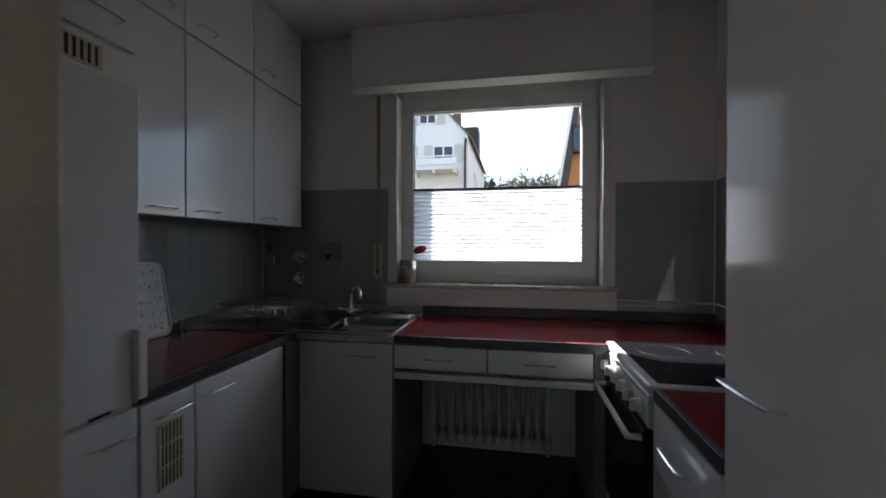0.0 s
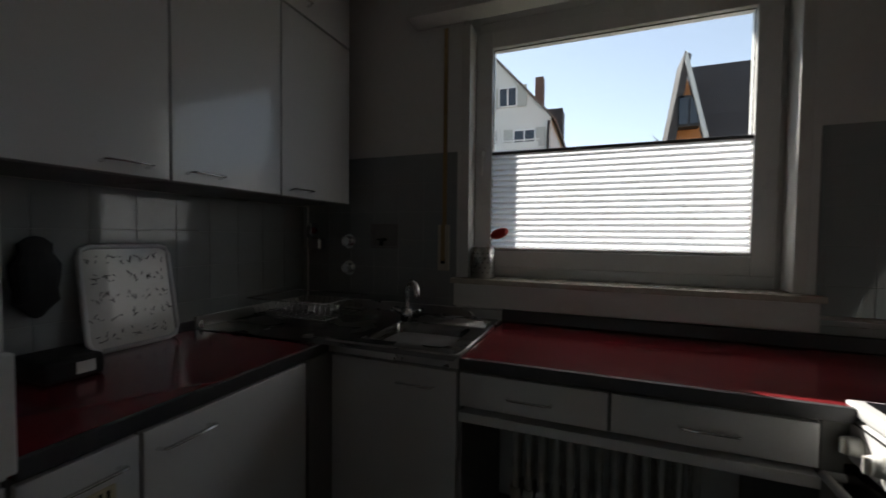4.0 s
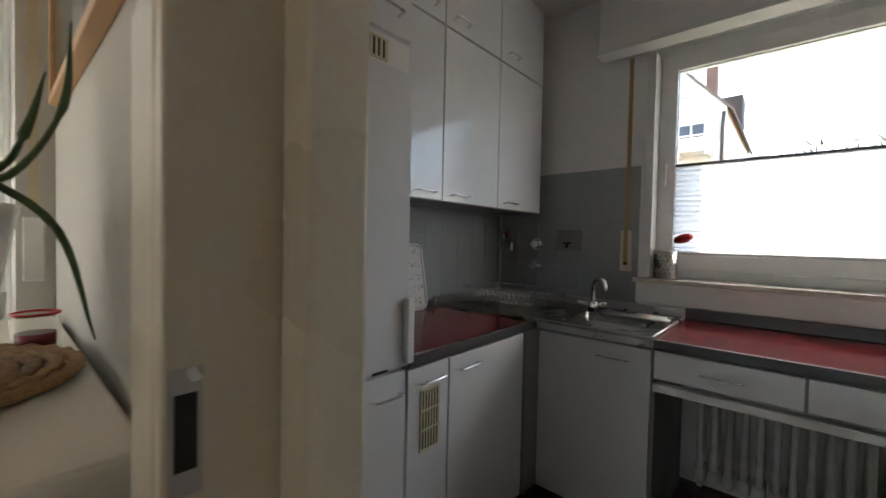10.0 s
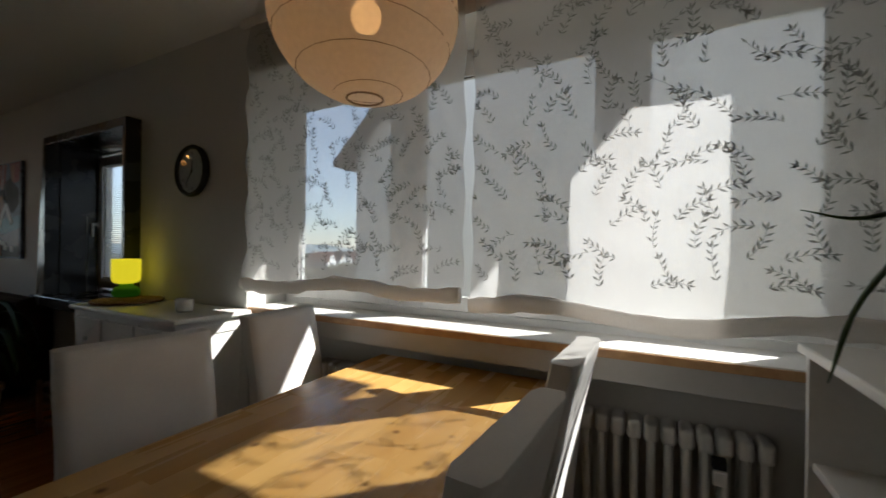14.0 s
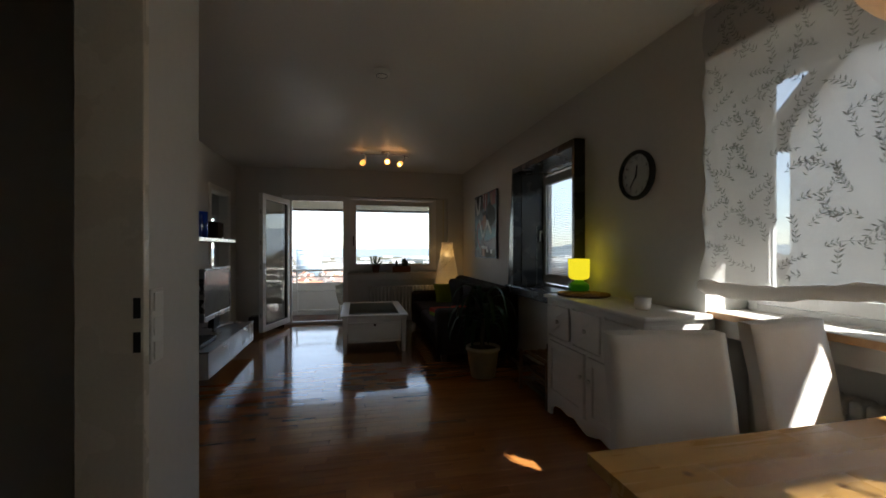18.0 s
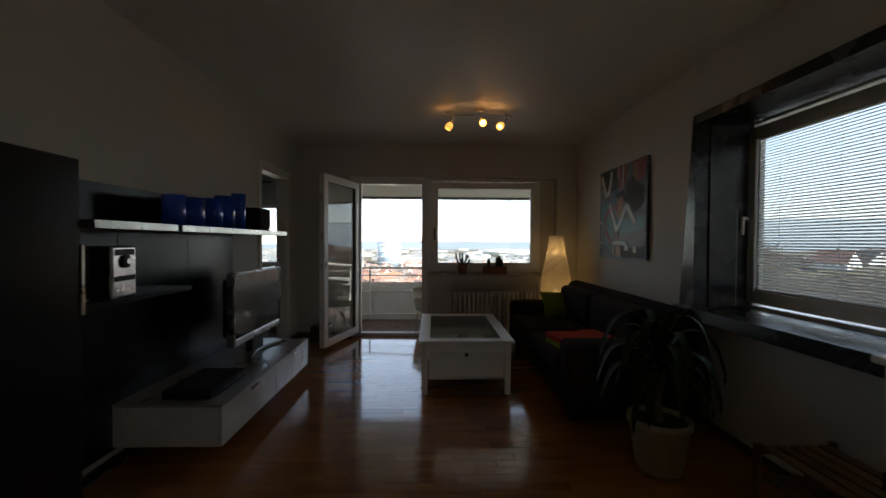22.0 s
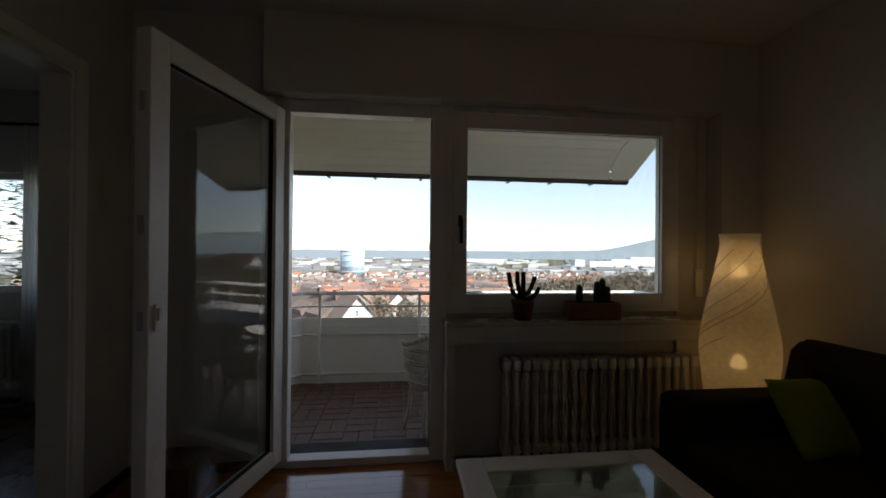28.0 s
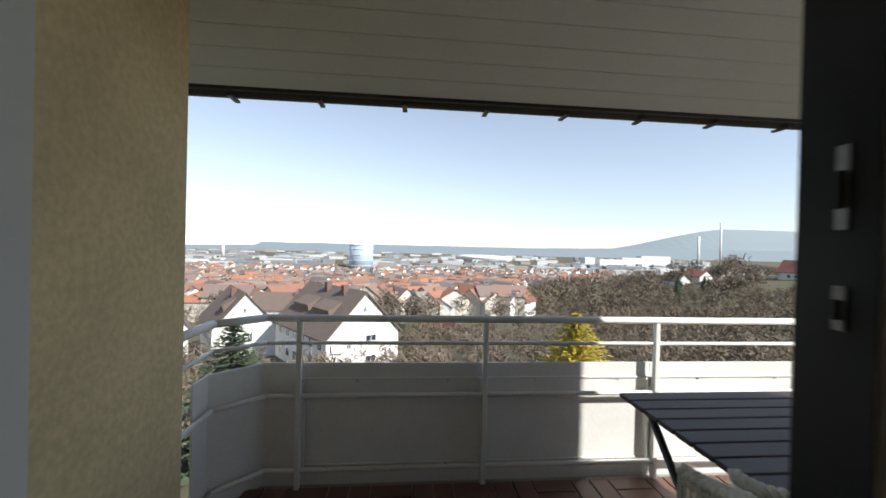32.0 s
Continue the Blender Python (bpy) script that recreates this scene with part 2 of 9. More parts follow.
def tube(bm, pts, r, seg=8, cap=True, radii=None, flat=1.0):
    """A round bar along points; radii may vary; flat squashes its section upright."""
    pts = [Vector(p) for p in pts]
    rings = []
    for i, p in enumerate(pts):
        d = (pts[min(i + 1, len(pts) - 1)] - pts[max(i - 1, 0)]).normalized()
        up = Vector((0, 0, 1)) if abs(d.z) < 0.95 else Vector((1, 0, 0))
        a = d.cross(up).normalized()
        b = a.cross(d).normalized()
        rr = radii[i] if radii else r
        rings.append([bm.verts.new(p + a * rr * math.cos(2 * math.pi * k / seg) + b * rr * flat * math.sin(2 * math.pi * k / seg)) for k in range(seg)])
    for a, b in zip(rings, rings[1:]):
        for k in range(seg):
            bm.faces.new((a[k], a[(k + 1) % seg], b[(k + 1) % seg], b[k])).smooth = True
    if cap:
        bm.faces.new(list(reversed(rings[0])))
        bm.faces.new(rings[-1])


def prism(bm, poly, axis, a, b):
    """Extrude a closed outline of (u, v) along an axis: x takes (y, z), y takes (x, z), z takes (x, y)."""
    def at(u, v, w):
        return {"x": (w, u, v), "y": (u, w, v), "z": (u, v, w)}[axis]
    lo = [bm.verts.new(at(u, v, a)) for u, v in poly]
    hi = [bm.verts.new(at(u, v, b)) for u, v in poly]
    n = len(poly)
    bm.faces.new(lo)
    bm.faces.new(list(reversed(hi)))
    for i in range(n):
        bm.faces.new((lo[i], hi[i], hi[(i + 1) % n], lo[(i + 1) % n]))


def mesh_of(bm, material, name="m"):
    bmesh.ops.recalc_face_normals(bm, faces=bm.faces)
    me = bpy.data.meshes.new(name)
    bm.to_mesh(me)
    bm.free()
    me.materials.append(material)
    return me


def part(name, bm, material, parent, label=""):
    ob = new(name, bm if isinstance(bm, bpy.types.Mesh) else mesh_of(bm, material, name))
    ob.parent = parent
    if label:
        tagged(ob, label)
    return ob


def thing(name, label, category, m=None, group="", kind=""):
    ob = new(name)
    ob.empty_display_size = 0.1
    ob.matrix_basis = m or Matrix()
    return tagged(ob, label, category, group, kind)


def solid(name, bm, material, label, category, group="", kind="", m=None):
    ob = new(name, mesh_of(bm, material, name))
    ob.matrix_basis = m or Matrix()
    return tagged(ob, label, category, group, kind)


def structure(name, bm, material, label="", category="", parent=None):
    ob = new(name, mesh_of(bm, material, name))
    if parent:
        ob.parent = parent
        if label:
            tagged(ob, label)
        return ob
    return tagged(ob, label, category, "", "structure")


def bx(*a, bevel=0.0, seg=2):
    bm = bmesh.new()
    box(bm, *a, bevel=bevel, seg=seg)
    return bm


def cyl(r, z0, z1, cx=0, cy=0, seg=20, r2=None, m=None):
    bm = bmesh.new()
    lathe(bm, [(r, z0), (r if r2 is None else r2, z1)], seg, cx, cy, m=m)
    return bm


def rod(pts, r, seg=8, **k):
    bm = bmesh.new()
    tube(bm, pts, r, seg, **k)
    return bm


def arc(c, r, a0, a1, n, plane="xz"):
    """Points on an arc, degrees."""
    out = []
    for i in range(n + 1):
        a = radians(a0 + (a1 - a0) * i / n)
        u, v = r * math.cos(a), r * math.sin(a)
        out.append({"xz": (c[0] + u, c[1], c[2] + v), "yz": (c[0], c[1] + u, c[2] + v), "xy": (c[0] + u, c[1] + v, c[2])}[plane])
    return out


def wall_with_holes(bm, axis, t0, t1, a0, a1, z0, z1, holes):
    """A wall slab across axis 'x' or 'y' from t0 to t1, spanning a0..a1 and z0..z1, with holes (a, b, lo, hi) cut through."""
    cuts_a = sorted({a0, a1, *[h[0] for h in holes], *[h[1] for h in holes]})
    cuts_z = sorted({z0, z1, *[h[2] for h in holes], *[h[3] for h in holes]})
    cuts_a = [c for c in cuts_a if a0 <= c <= a1]
    cuts_z = [c for c in cuts_z if z0 <= c <= z1]
    grid = {}

    def v(i, j, k):
        key = (i, j, k)
        if key not in grid:
            a, z, t = cuts_a[i], cuts_z[j], (t0, t1)[k]
            grid[key] = bm.verts.new((t, a, z) if axis == "x" else (a, t, z))
        return grid[key]

    def full(i, j):
        if not (0 <= i < len(cuts_a) - 1 and 0 <= j < len(cuts_z) - 1):
            return False
        ca, cz = (cuts_a[i] + cuts_a[i + 1]) / 2, (cuts_z[j] + cuts_z[j + 1]) / 2
        return not any(h[0] < ca < h[1] and h[2] < cz < h[3] for h in holes)

    for i in range(len(cuts_a) - 1):
        for j in range(len(cuts_z) - 1):
            if not full(i, j):
                continue
            for k in (0, 1):
                bm.faces.new((v(i, j, k), v(i + 1, j, k), v(i + 1, j + 1, k), v(i, j + 1, k)))
            if not full(i - 1, j):
                bm.faces.new((v(i, j, 0), v(i, j + 1, 0), v(i, j + 1, 1), v(i, j, 1)))
            if not full(i + 1, j):
                bm.faces.new((v(i + 1, j, 0), v(i + 1, j + 1, 0), v(i + 1, j + 1, 1), v(i + 1, j, 1)))
            if not full(i, j - 1):
                bm.faces.new((v(i, j, 0), v(i + 1, j, 0), v(i + 1, j, 1), v(i, j, 1)))
            if not full(i, j + 1):
                bm.faces.new((v(i, j + 1, 0), v(i + 1, j + 1, 0), v(i + 1, j + 1, 1), v(i, j + 1, 1)))


def curve_points(pts, n):
    """Smooth Catmull-Rom line through points."""
    P = [Vector(p) for p in pts]
    P = [P[0] * 2 - P[1]] + P + [P[-1] * 2 - P[-2]]
    out = []
    for i in range(1, len(P) - 2):
        for k in range(n):
            t = k / n
            a, b, c, d = P[i - 1:i + 3]
            out.append(0.5 * (2 * b + (c - a) * t + (2 * a - 5 * b + 4 * c - d) * t * t + (3 * b - 3 * c + d - a) * t ** 3))
    out.append(P[-2])
    return out

# One white paint: kitchen copy lightened, WALL darkened to carry each room's brightness.
K_WALL = mat("wall_paint_lightened", (0.82, 0.81, 0.79), rough=0.8, var=0.03, scale=1.2, fine=30, bump=0.10, bump_scale=160, spec=0.3)
WALL = mat("wall_paint_dimmed", (0.62, 0.605, 0.57), rough=0.85, var=0.03, scale=1.2, fine=30, bump=0.10, bump_scale=160, spec=0.3)
CEILING = mat("ceiling_paint", (0.72, 0.71, 0.69), rough=0.55, var=0.03, scale=0.8, fine=40, bump=0.08, bump_scale=140, spec=0.35)
K_WHITE = mat("white_laminate", (0.70, 0.70, 0.70), rough=0.13, var=0.012, scale=2.5, fine=200, bump=0.02, bump_scale=9, rough_var=0.03)
K_BODY = mat("carcass_grey", (0.22, 0.22, 0.215), rough=0.5, var=0.05)
K_PLINTH = mat("plinth", (0.035, 0.033, 0.03), rough=0.6, var=0.2)
RED_TOP = mat("red_laminate", (0.20, 0.019, 0.024), rough=0.14, var=0.05, scale=3, fine=220, bump=0.0, rough_var=0.03)
TOP_EDGE = mat("dark_edge_strip", (0.055, 0.055, 0.058), rough=0.4, var=0.15, scale=20)
STEEL = mat("brushed_steel", (0.52, 0.51, 0.49), rough=0.3, metal=1.0, var=0.03, scale=8, fine=90, bump=0.0, rough_var=0.05)
CHROME = mat("chrome", (0.78, 0.78, 0.78), rough=0.12, metal=1.0, var=0.03, bump=0.0, rough_var=0.05)
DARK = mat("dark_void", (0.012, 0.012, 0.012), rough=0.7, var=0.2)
TILE_GREY = mat("grey_glazed_tile", (0.33, 0.355, 0.35), rough=0.07, var=0.03, scale=4, fine=40, bump=0.0, rough_var=0.03, per_object=0.10)
GROUT = mat("grout", (0.38, 0.39, 0.38), rough=0.9, var=0.08, scale=30)
RAD_PAINT = mat("radiator_enamel", (0.66, 0.645, 0.60), rough=0.35, var=0.06, scale=7, fine=60)
UPVC = mat("white_upvc", (0.80, 0.80, 0.79), rough=0.32, var=0.03, scale=3, bump=0.02, rough_var=0.06)
WHITE_PLASTIC = mat("white_plastic", (0.76, 0.75, 0.72), rough=0.38, var=0.04, scale=12)
CREAM = mat("cream_plastic", (0.62, 0.55, 0.38), rough=0.45, var=0.08, scale=12)
BLIND_CLOTH = cloth("pleated_cloth", (0.86, 0.87, 0.90), through=0.6)
BLIND_RAIL = mat("blind_rail", (0.12, 0.12, 0.125), rough=0.45)
GLASS = glass("window_glass", (0.96, 0.98, 0.98))
STONE_SILL = mat("sill_marble", (0.55, 0.50, 0.42), rough=0.25, var=0.18, scale=7, fine=50, bump=0.02, bump_scale=60)
DOOR_PAINT = mat("cream_door_lacquer", (0.66, 0.61, 0.50), rough=0.3, var=0.05, scale=4, fine=90, bump=0.03, bump_scale=90)
COVER = mat("white_chair_cover", (0.72, 0.70, 0.66), rough=0.9, var=0.05, scale=12, fine=300, bump=0.2, bump_scale=500, spec=0.2)
LEG_WOOD = wood("dark_leg_wood", (0.03, 0.018, 0.012), (0.08, 0.045, 0.03), axis=2)
PINE = wood("pine", (0.50, 0.26, 0.065), (0.70, 0.43, 0.14), scale=1.4, axis=0, rough=0.26, per_object=0.35, knots=5.5)
BEECH = wood("beech_frame", (0.45, 0.25, 0.11), (0.62, 0.38, 0.18), scale=4, axis=0, rough=0.4, per_object=0.2)
SHEER = cloth("sheer_voile", (0.74, 0.735, 0.72), through=0.5, clear=0.36, weave=900)
SHEER_ROLL = cloth("gathered_voile", (0.80, 0.77, 0.73), through=0.45, clear=0.0, weave=300)
STITCH = cloth("grey_stitching", (0.27, 0.27, 0.255), through=0.32)
LANTERN_PAPER = cloth("rice_paper", (0.80, 0.74, 0.66), through=0.5, clear=0.07, weave=60, var=0.05)
LANTERN_RIB = mat("bamboo_rib", (0.25, 0.19, 0.13), rough=0.7)
BULB_WARM = glow("warm_bulb", (1.0, 0.52, 0.18), 2.6)
SEAGRASS = mat("seagrass", (0.33, 0.20, 0.10), rough=0.85, var=0.4, scale=60, fine=200, bump=0.5, bump_scale=200)
WHITE_WOOD = mat("white_lacquered_wood", (0.79, 0.77, 0.72), rough=0.38, var=0.05, scale=5, fine=120, bump=0.05, bump_scale=60, stretch=(1, 6, 6))
CERAMIC = mat("white_ceramic", (0.74, 0.73, 0.70), rough=0.12, var=0.03, bump=0.01)
ALOE = mat("aloe_skin", (0.045, 0.085, 0.025), rough=0.42, var=0.35, scale=14, fine=90, bump=0.1, bump_scale=90)
SOIL = mat("potting_soil", (0.05, 0.035, 0.025), rough=0.95, var=0.4, scale=40, bump=0.6, bump_scale=90)
BLACK_GLOSS = mat("black_gloss_panel", (0.010, 0.010, 0.012), rough=0.26, var=0.1, bump=0.0, rough_var=0.01, spec=0.32)
SHELF_GREY = mat("anthracite_shelf", (0.10, 0.10, 0.105), rough=0.3, var=0.06)
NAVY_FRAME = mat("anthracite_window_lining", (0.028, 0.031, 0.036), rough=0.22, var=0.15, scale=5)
BRUSH_RED = mat("red_plastic", (0.55, 0.022, 0.02), rough=0.4, var=0.08)
SOFA_CLOTH = mat("dark_brown_fabric", (0.035, 0.026, 0.022), rough=0.95, var=0.25, scale=12, fine=220, bump=0.4, bump_scale=420, spec=0.15)


def mottled(name, cols, scale, rough=0.5, stretch=(1, 1, 1), distort=1.5, bump=0.0):
    """Patchy colours: a stepped ramp over warped noise."""
    m = bpy.data.materials.new(name)
    nt, N, L, b = nodes_of(m)
    tc, mp, ns, cr = N.new("ShaderNodeTexCoord"), N.new("ShaderNodeMapping"), N.new("ShaderNodeTexNoise"), N.new("ShaderNodeValToRGB")
    mp.inputs["Scale"].default_value = stretch
    ns.inputs["Scale"].default_value, ns.inputs["Detail"].default_value, ns.inputs["Distortion"].default_value = scale, 5, distort
    L.new(tc.outputs["Object"], mp.inputs["Vector"])
    L.new(mp.outputs[0], ns.inputs["Vector"])
    L.new(ns.outputs["Fac"], cr.inputs[0])
    el = cr.color_ramp.elements
    n = len(cols)
    for i, c in enumerate(cols):
        e = el[i] if i < 2 else el.new(0.5)
        e.position, e.color = 0.32 + 0.38 * i / max(1, n - 1), (*c, 1)
    L.new(cr.outputs[0], b.inputs["Base Color"])
    b.inputs["Roughness"].default_value = rough
    if bump:
        bp = N.new("ShaderNodeBump")
        bp.inputs["Strength"].default_value, bp.inputs["Distance"].default_value = bump, 0.01
        L.new(ns.outputs["Fac"], bp.inputs["Height"])
        L.new(bp.outputs[0], b.inputs["Normal"])
    return m


PHOTO = mottled("photo_print", [(0.12, 0.14, 0.17), (0.35, 0.36, 0.38), (0.6, 0.6, 0.6), (0.2, 0.17, 0.14)], 14, rough=0.3)
CLOCK_FACE = mat("clock_face", (0.70, 0.68, 0.64), rough=0.6, var=0.03)
ABSTRACT = mottled("abstract_ground", [(0.02, 0.02, 0.03), (0.05, 0.07, 0.10), (0.12, 0.16, 0.22), (0.06, 0.05, 0.07), (0.16, 0.20, 0.26)], 3.2, rough=0.55, stretch=(1, 1, 1.6), distort=2.5, bump=0.15)
WHITE_PAINT = mat("white_oil_paint", (0.50, 0.50, 0.50), rough=0.5, var=0.2, scale=25)
RED_PAINT = mat("red_oil_paint", (0.20, 0.03, 0.028), rough=0.5, var=0.3, scale=25)
ORANGE_PAINT = mat("orange_oil_paint", (0.26, 0.10, 0.05), rough=0.5, var=0.3, scale=25)
MAUVE_PAINT = mat("mauve_oil_paint", (0.07, 0.05, 0.07), rough=0.5, var=0.35, scale=20)
TEAL_PAINT = mat("teal_oil_paint", (0.05, 0.15, 0.19), rough=0.5, var=0.35, scale=25)
LAMP_GREEN = glow("green_lamp_glass", (0.10, 0.55, 0.02), 0.012, (0.05, 0.2, 0.015))
LAMP_YELLOW = glow("yellow_lamp_glass", (1.0, 0.82, 0.02), 0.26, (0.6, 0.5, 0.03))
STONEWARE = mat("stoneware", (0.40, 0.34, 0.24), rough=0.6, var=0.12, scale=9, bump=0.15, bump_scale=60)
BARK = mat("palm_stem", (0.14, 0.11, 0.07), rough=0.9, var=0.35, scale=25, bump=0.5, bump_scale=60)
PALM = mat("palm_leaf", (0.014, 0.032, 0.011), rough=0.62, spec=0.2, var=0.3, scale=18, per_object=0.4, bump=0.1)
LIME_CLOTH = mat("lime_fabric", (0.25, 0.31, 0.03), rough=0.9, var=0.12, scale=14, bump=0.35, bump_scale=400, spec=0.2)
RED_CLOTH = mat("red_fleece", (0.52, 0.05, 0.02), rough=0.95, var=0.15, scale=14, bump=0.4, bump_scale=350, spec=0.2)
LAMP_PAPER = cloth("lamp_paper", (0.85, 0.80, 0.70), through=0.5, clear=0.07, weave=40, var=0.1)
BULB_LAMP = glow("lamp_bulb", (1.0, 0.62, 0.22), 2.0)
BULB_SPOT = glow("spot_bulb_glass", (1.0, 0.6, 0.2), 3.0)
SPOT_GLASS = glow("amber_glass", (1.0, 0.42, 0.08), 0.45, (0.8, 0.5, 0.2))
TABLE_GLASS = glass("table_glass", (0.9, 0.95, 0.93))
SILVER = mat("silver_plastic", (0.45, 0.45, 0.46), rough=0.28, metal=0.8, var=0.04)
SCREEN = mat("tv_screen", (0.008, 0.008, 0.009), rough=0.14, var=0.1, bump=0.0)
SHELF_WHITE = mat("white_gloss_front", (0.72, 0.72, 0.71), rough=0.2, var=0.03)


BLUE_GLASS = mat("cobalt_glass", (0.012, 0.075, 0.55), rough=0.07, var=0.1, scale=5, bump=0.0, rough_var=0.02, coat=0.5)
CLAY = mat("clay_pot", (0.28, 0.12, 0.07), rough=0.8, var=0.2, scale=15)
CACTUS = mat("cactus_skin", (0.03, 0.06, 0.025), rough=0.6, var=0.3, scale=60)
STUCCO = mat("cream_roughcast", (0.66, 0.53, 0.31), rough=0.95, var=0.18, scale=3, fine=40, bump=0.9, bump_scale=70, spec=0.2)
CONCRETE = mat("concrete", (0.30, 0.29, 0.27), rough=0.9, var=0.15)
RAIL_WHITE = mat("white_railing_paint", (0.76, 0.75, 0.72), rough=0.45, var=0.06, scale=5, fine=50)
SOFFIT = mat("white_soffit_board", (0.80, 0.775, 0.70), rough=0.6, var=0.06, scale=4, per_object=0.2)
DARK_METAL = mat("dark_gutter_metal", (0.05, 0.04, 0.035), rough=0.5, var=0.2, metal=0.3)
ROOF_TILE = mat("roof_tile", (0.10, 0.08, 0.075), rough=0.8, var=0.25, scale=4)
WICKER = mat("weathered_wicker", (0.62, 0.585, 0.50), rough=0.85, var=0.35, scale=40, fine=200, bump=0.5, bump_scale=200)
TEAK_DARK = wood("dark_table_wood", (0.03, 0.02, 0.018), (0.075, 0.05, 0.042), axis=0, rough=0.5)
PARQUET = wood("oak_parquet", (0.20, 0.068, 0.015), (0.50, 0.20, 0.05), scale=3.0, axis=0, rough=0.14, coat=1.0, per_object=0.9)
LINO = mat("dark_brown_floor", (0.06, 0.025, 0.015), rough=0.3, var=0.25, scale=6)
QUARRY = mat("quarry_tile", (0.14, 0.075, 0.055), rough=0.42, var=0.22, scale=10, per_object=0.8, bump=0.15)
RACK_WOOD = wood("stained_rack_wood", (0.12, 0.06, 0.03), (0.26, 0.14, 0.07), scale=4, axis=1, rough=0.5)
SINK_STEEL = mat("worn_sink_steel", (0.24, 0.235, 0.225), rough=0.26, metal=1.0, var=0.08, scale=5, fine=120, bump=0.0, rough_var=0.06)
STRAP = mat("tan_strap_webbing", (0.40, 0.28, 0.13), rough=0.9, var=0.12, scale=30, fine=300, bump=0.3, bump_scale=400)
# White gloss bench top; the grey stands for the dark room it reflects.
BENCH_TOP = mat("white_top_greyed", (0.30, 0.30, 0.30), rough=0.3, var=0.05, rough_var=0.03, bump=0.0)
ZINC = mat("dull_zinc", (0.22, 0.22, 0.22), rough=0.45, metal=0.9, var=0.2, scale=60)
CREAM_PALE = mat("pale_cream_plastic", (0.62, 0.57, 0.46), rough=0.42, var=0.05, scale=12)

# ---- makers: kitchen ----
def bar_handle(parent, x, z, w=0.11, out=0.032, y=0.0):
    """A flat chrome bow handle, level, in front of a door at y."""
    pts = [(x - w / 2, y + 0.004, z - 0.006), (x - w / 2, y - out * 0.7, z), (x - w / 2 + 0.012, y - out, z + 0.001), (x + w / 2 - 0.012, y - out, z + 0.001), (x + w / 2, y - out * 0.7, z), (x + w / 2, y + 0.004, z - 0.006)]
    return part("handle", rod(curve_points(pts, 3), 0.0065, 8, flat=0.55), CHROME, parent, "chrome bow handle")


def door_panel(parent, x0, x1, z0, z1, grip=None, name="door", material=None, t=0.019, w=0.11):
    d = part(name, bx(x0 + 0.003, x1 - 0.003, -t, 0, z0 + 0.003, z1 - 0.003, bevel=0.0025), material or K_WHITE, parent)
    if grip:
        bar_handle(d, grip[0], grip[1], y=-t, w=w)
    return d


def cabinet(label, m, w, d, z0, z1, panels, name="kitchen_cabinet", group="", plinth=0.0):
    """A cupboard with front at y=0, body behind it. panels: (x0, x1, z0, z1, grip, kind)."""
    c = thing(name, label, "cabinet", m, group)
    bm = bmesh.new()
    box(bm, 0, w, 0.002, d, z0 + plinth, z1, bevel=0.002)
    part("body", bm, K_BODY, c)
    if plinth:
        part("plinth", bx(0.0, w, 0.05, d, z0, z0 + plinth - 0.001), K_PLINTH, c, "dark recessed plinth")
    for p in panels:
        door_panel(c, *p[:4], grip=p[4], name=p[5] if len(p) > 5 else "door", w=p[6] if len(p) > 6 else 0.11)
    return c


def vent_grille(parent, x0, x1, z0, z1, y, material, bars, rows=1, name="vent_grille"):
    """A framed grille of upright slots over a dark recess."""
    g = part(name, bx(x0, x1, y - 0.002, y - 0.0005, z0, z1), DARK, parent, "dark slots behind a cream grille")
    f = 0.006
    bm = bmesh.new()
    box(bm, x0 - f, x1 + f, y - 0.006, y, z1, z1 + f)
    box(bm, x0 - f, x1 + f, y - 0.006, y, z0 - f, z0)
    box(bm, x0 - f, x0, y - 0.006, y, z0, z1)
    box(bm, x1, x1 + f, y - 0.006, y, z0, z1)
    part("grille_frame", bm, material, g)
    for r in range(1, rows):
        z = z0 + (z1 - z0) * r / rows
        part("grille_rail", bx(x0, x1, y - 0.006, y - 0.0022, z - 0.003, z + 0.003), material, g)
    bar = bx(-(x1 - x0) / bars * 0.22, (x1 - x0) / bars * 0.22, y - 0.005, y - 0.0022, z0, z1)
    me = mesh_of(bar, material, "slat")
    for i in range(bars + 1):
        s = part("slat", me, material, g)
        s.location.x = x0 + (x1 - x0) * i / bars
    return g


def column_radiator(label, m, n, pitch, h, depth=0.11, tubes=2):
    """An old steel column radiator along local x, standing at z=0, front at y=0."""
    r = thing("radiator", label, "radiator", m)
    bm = bmesh.new()
    for k in range(tubes):
        y = 0.02 + (depth - 0.04) * k / max(1, tubes - 1)
        tube(bm, curve_points([(0, y, 0.05), (0, y, 0.09), (0, y, h * 0.5), (0, y, h - 0.06), (0, y, h - 0.03)], 2), pitch * 0.27, 8)
    box(bm, -pitch * 0.44, pitch * 0.44, 0.0, depth, h - 0.075, h, bevel=0.018, seg=3)
    box(bm, -pitch * 0.44, pitch * 0.44, 0.0, depth, 0.03, 0.1, bevel=0.018, seg=3)
    me = mesh_of(bm, RAD_PAINT, "column")
    for i in range(n):
        c = part("column", me, RAD_PAINT, r)
        c.location.x = (i + 0.5) * pitch
    for i in (0, n - 1):
        part("foot", bx((i + 0.3) * pitch, (i + 0.7) * pitch, 0.02, depth - 0.02, 0, 0.04), RAD_PAINT, r)
    return r


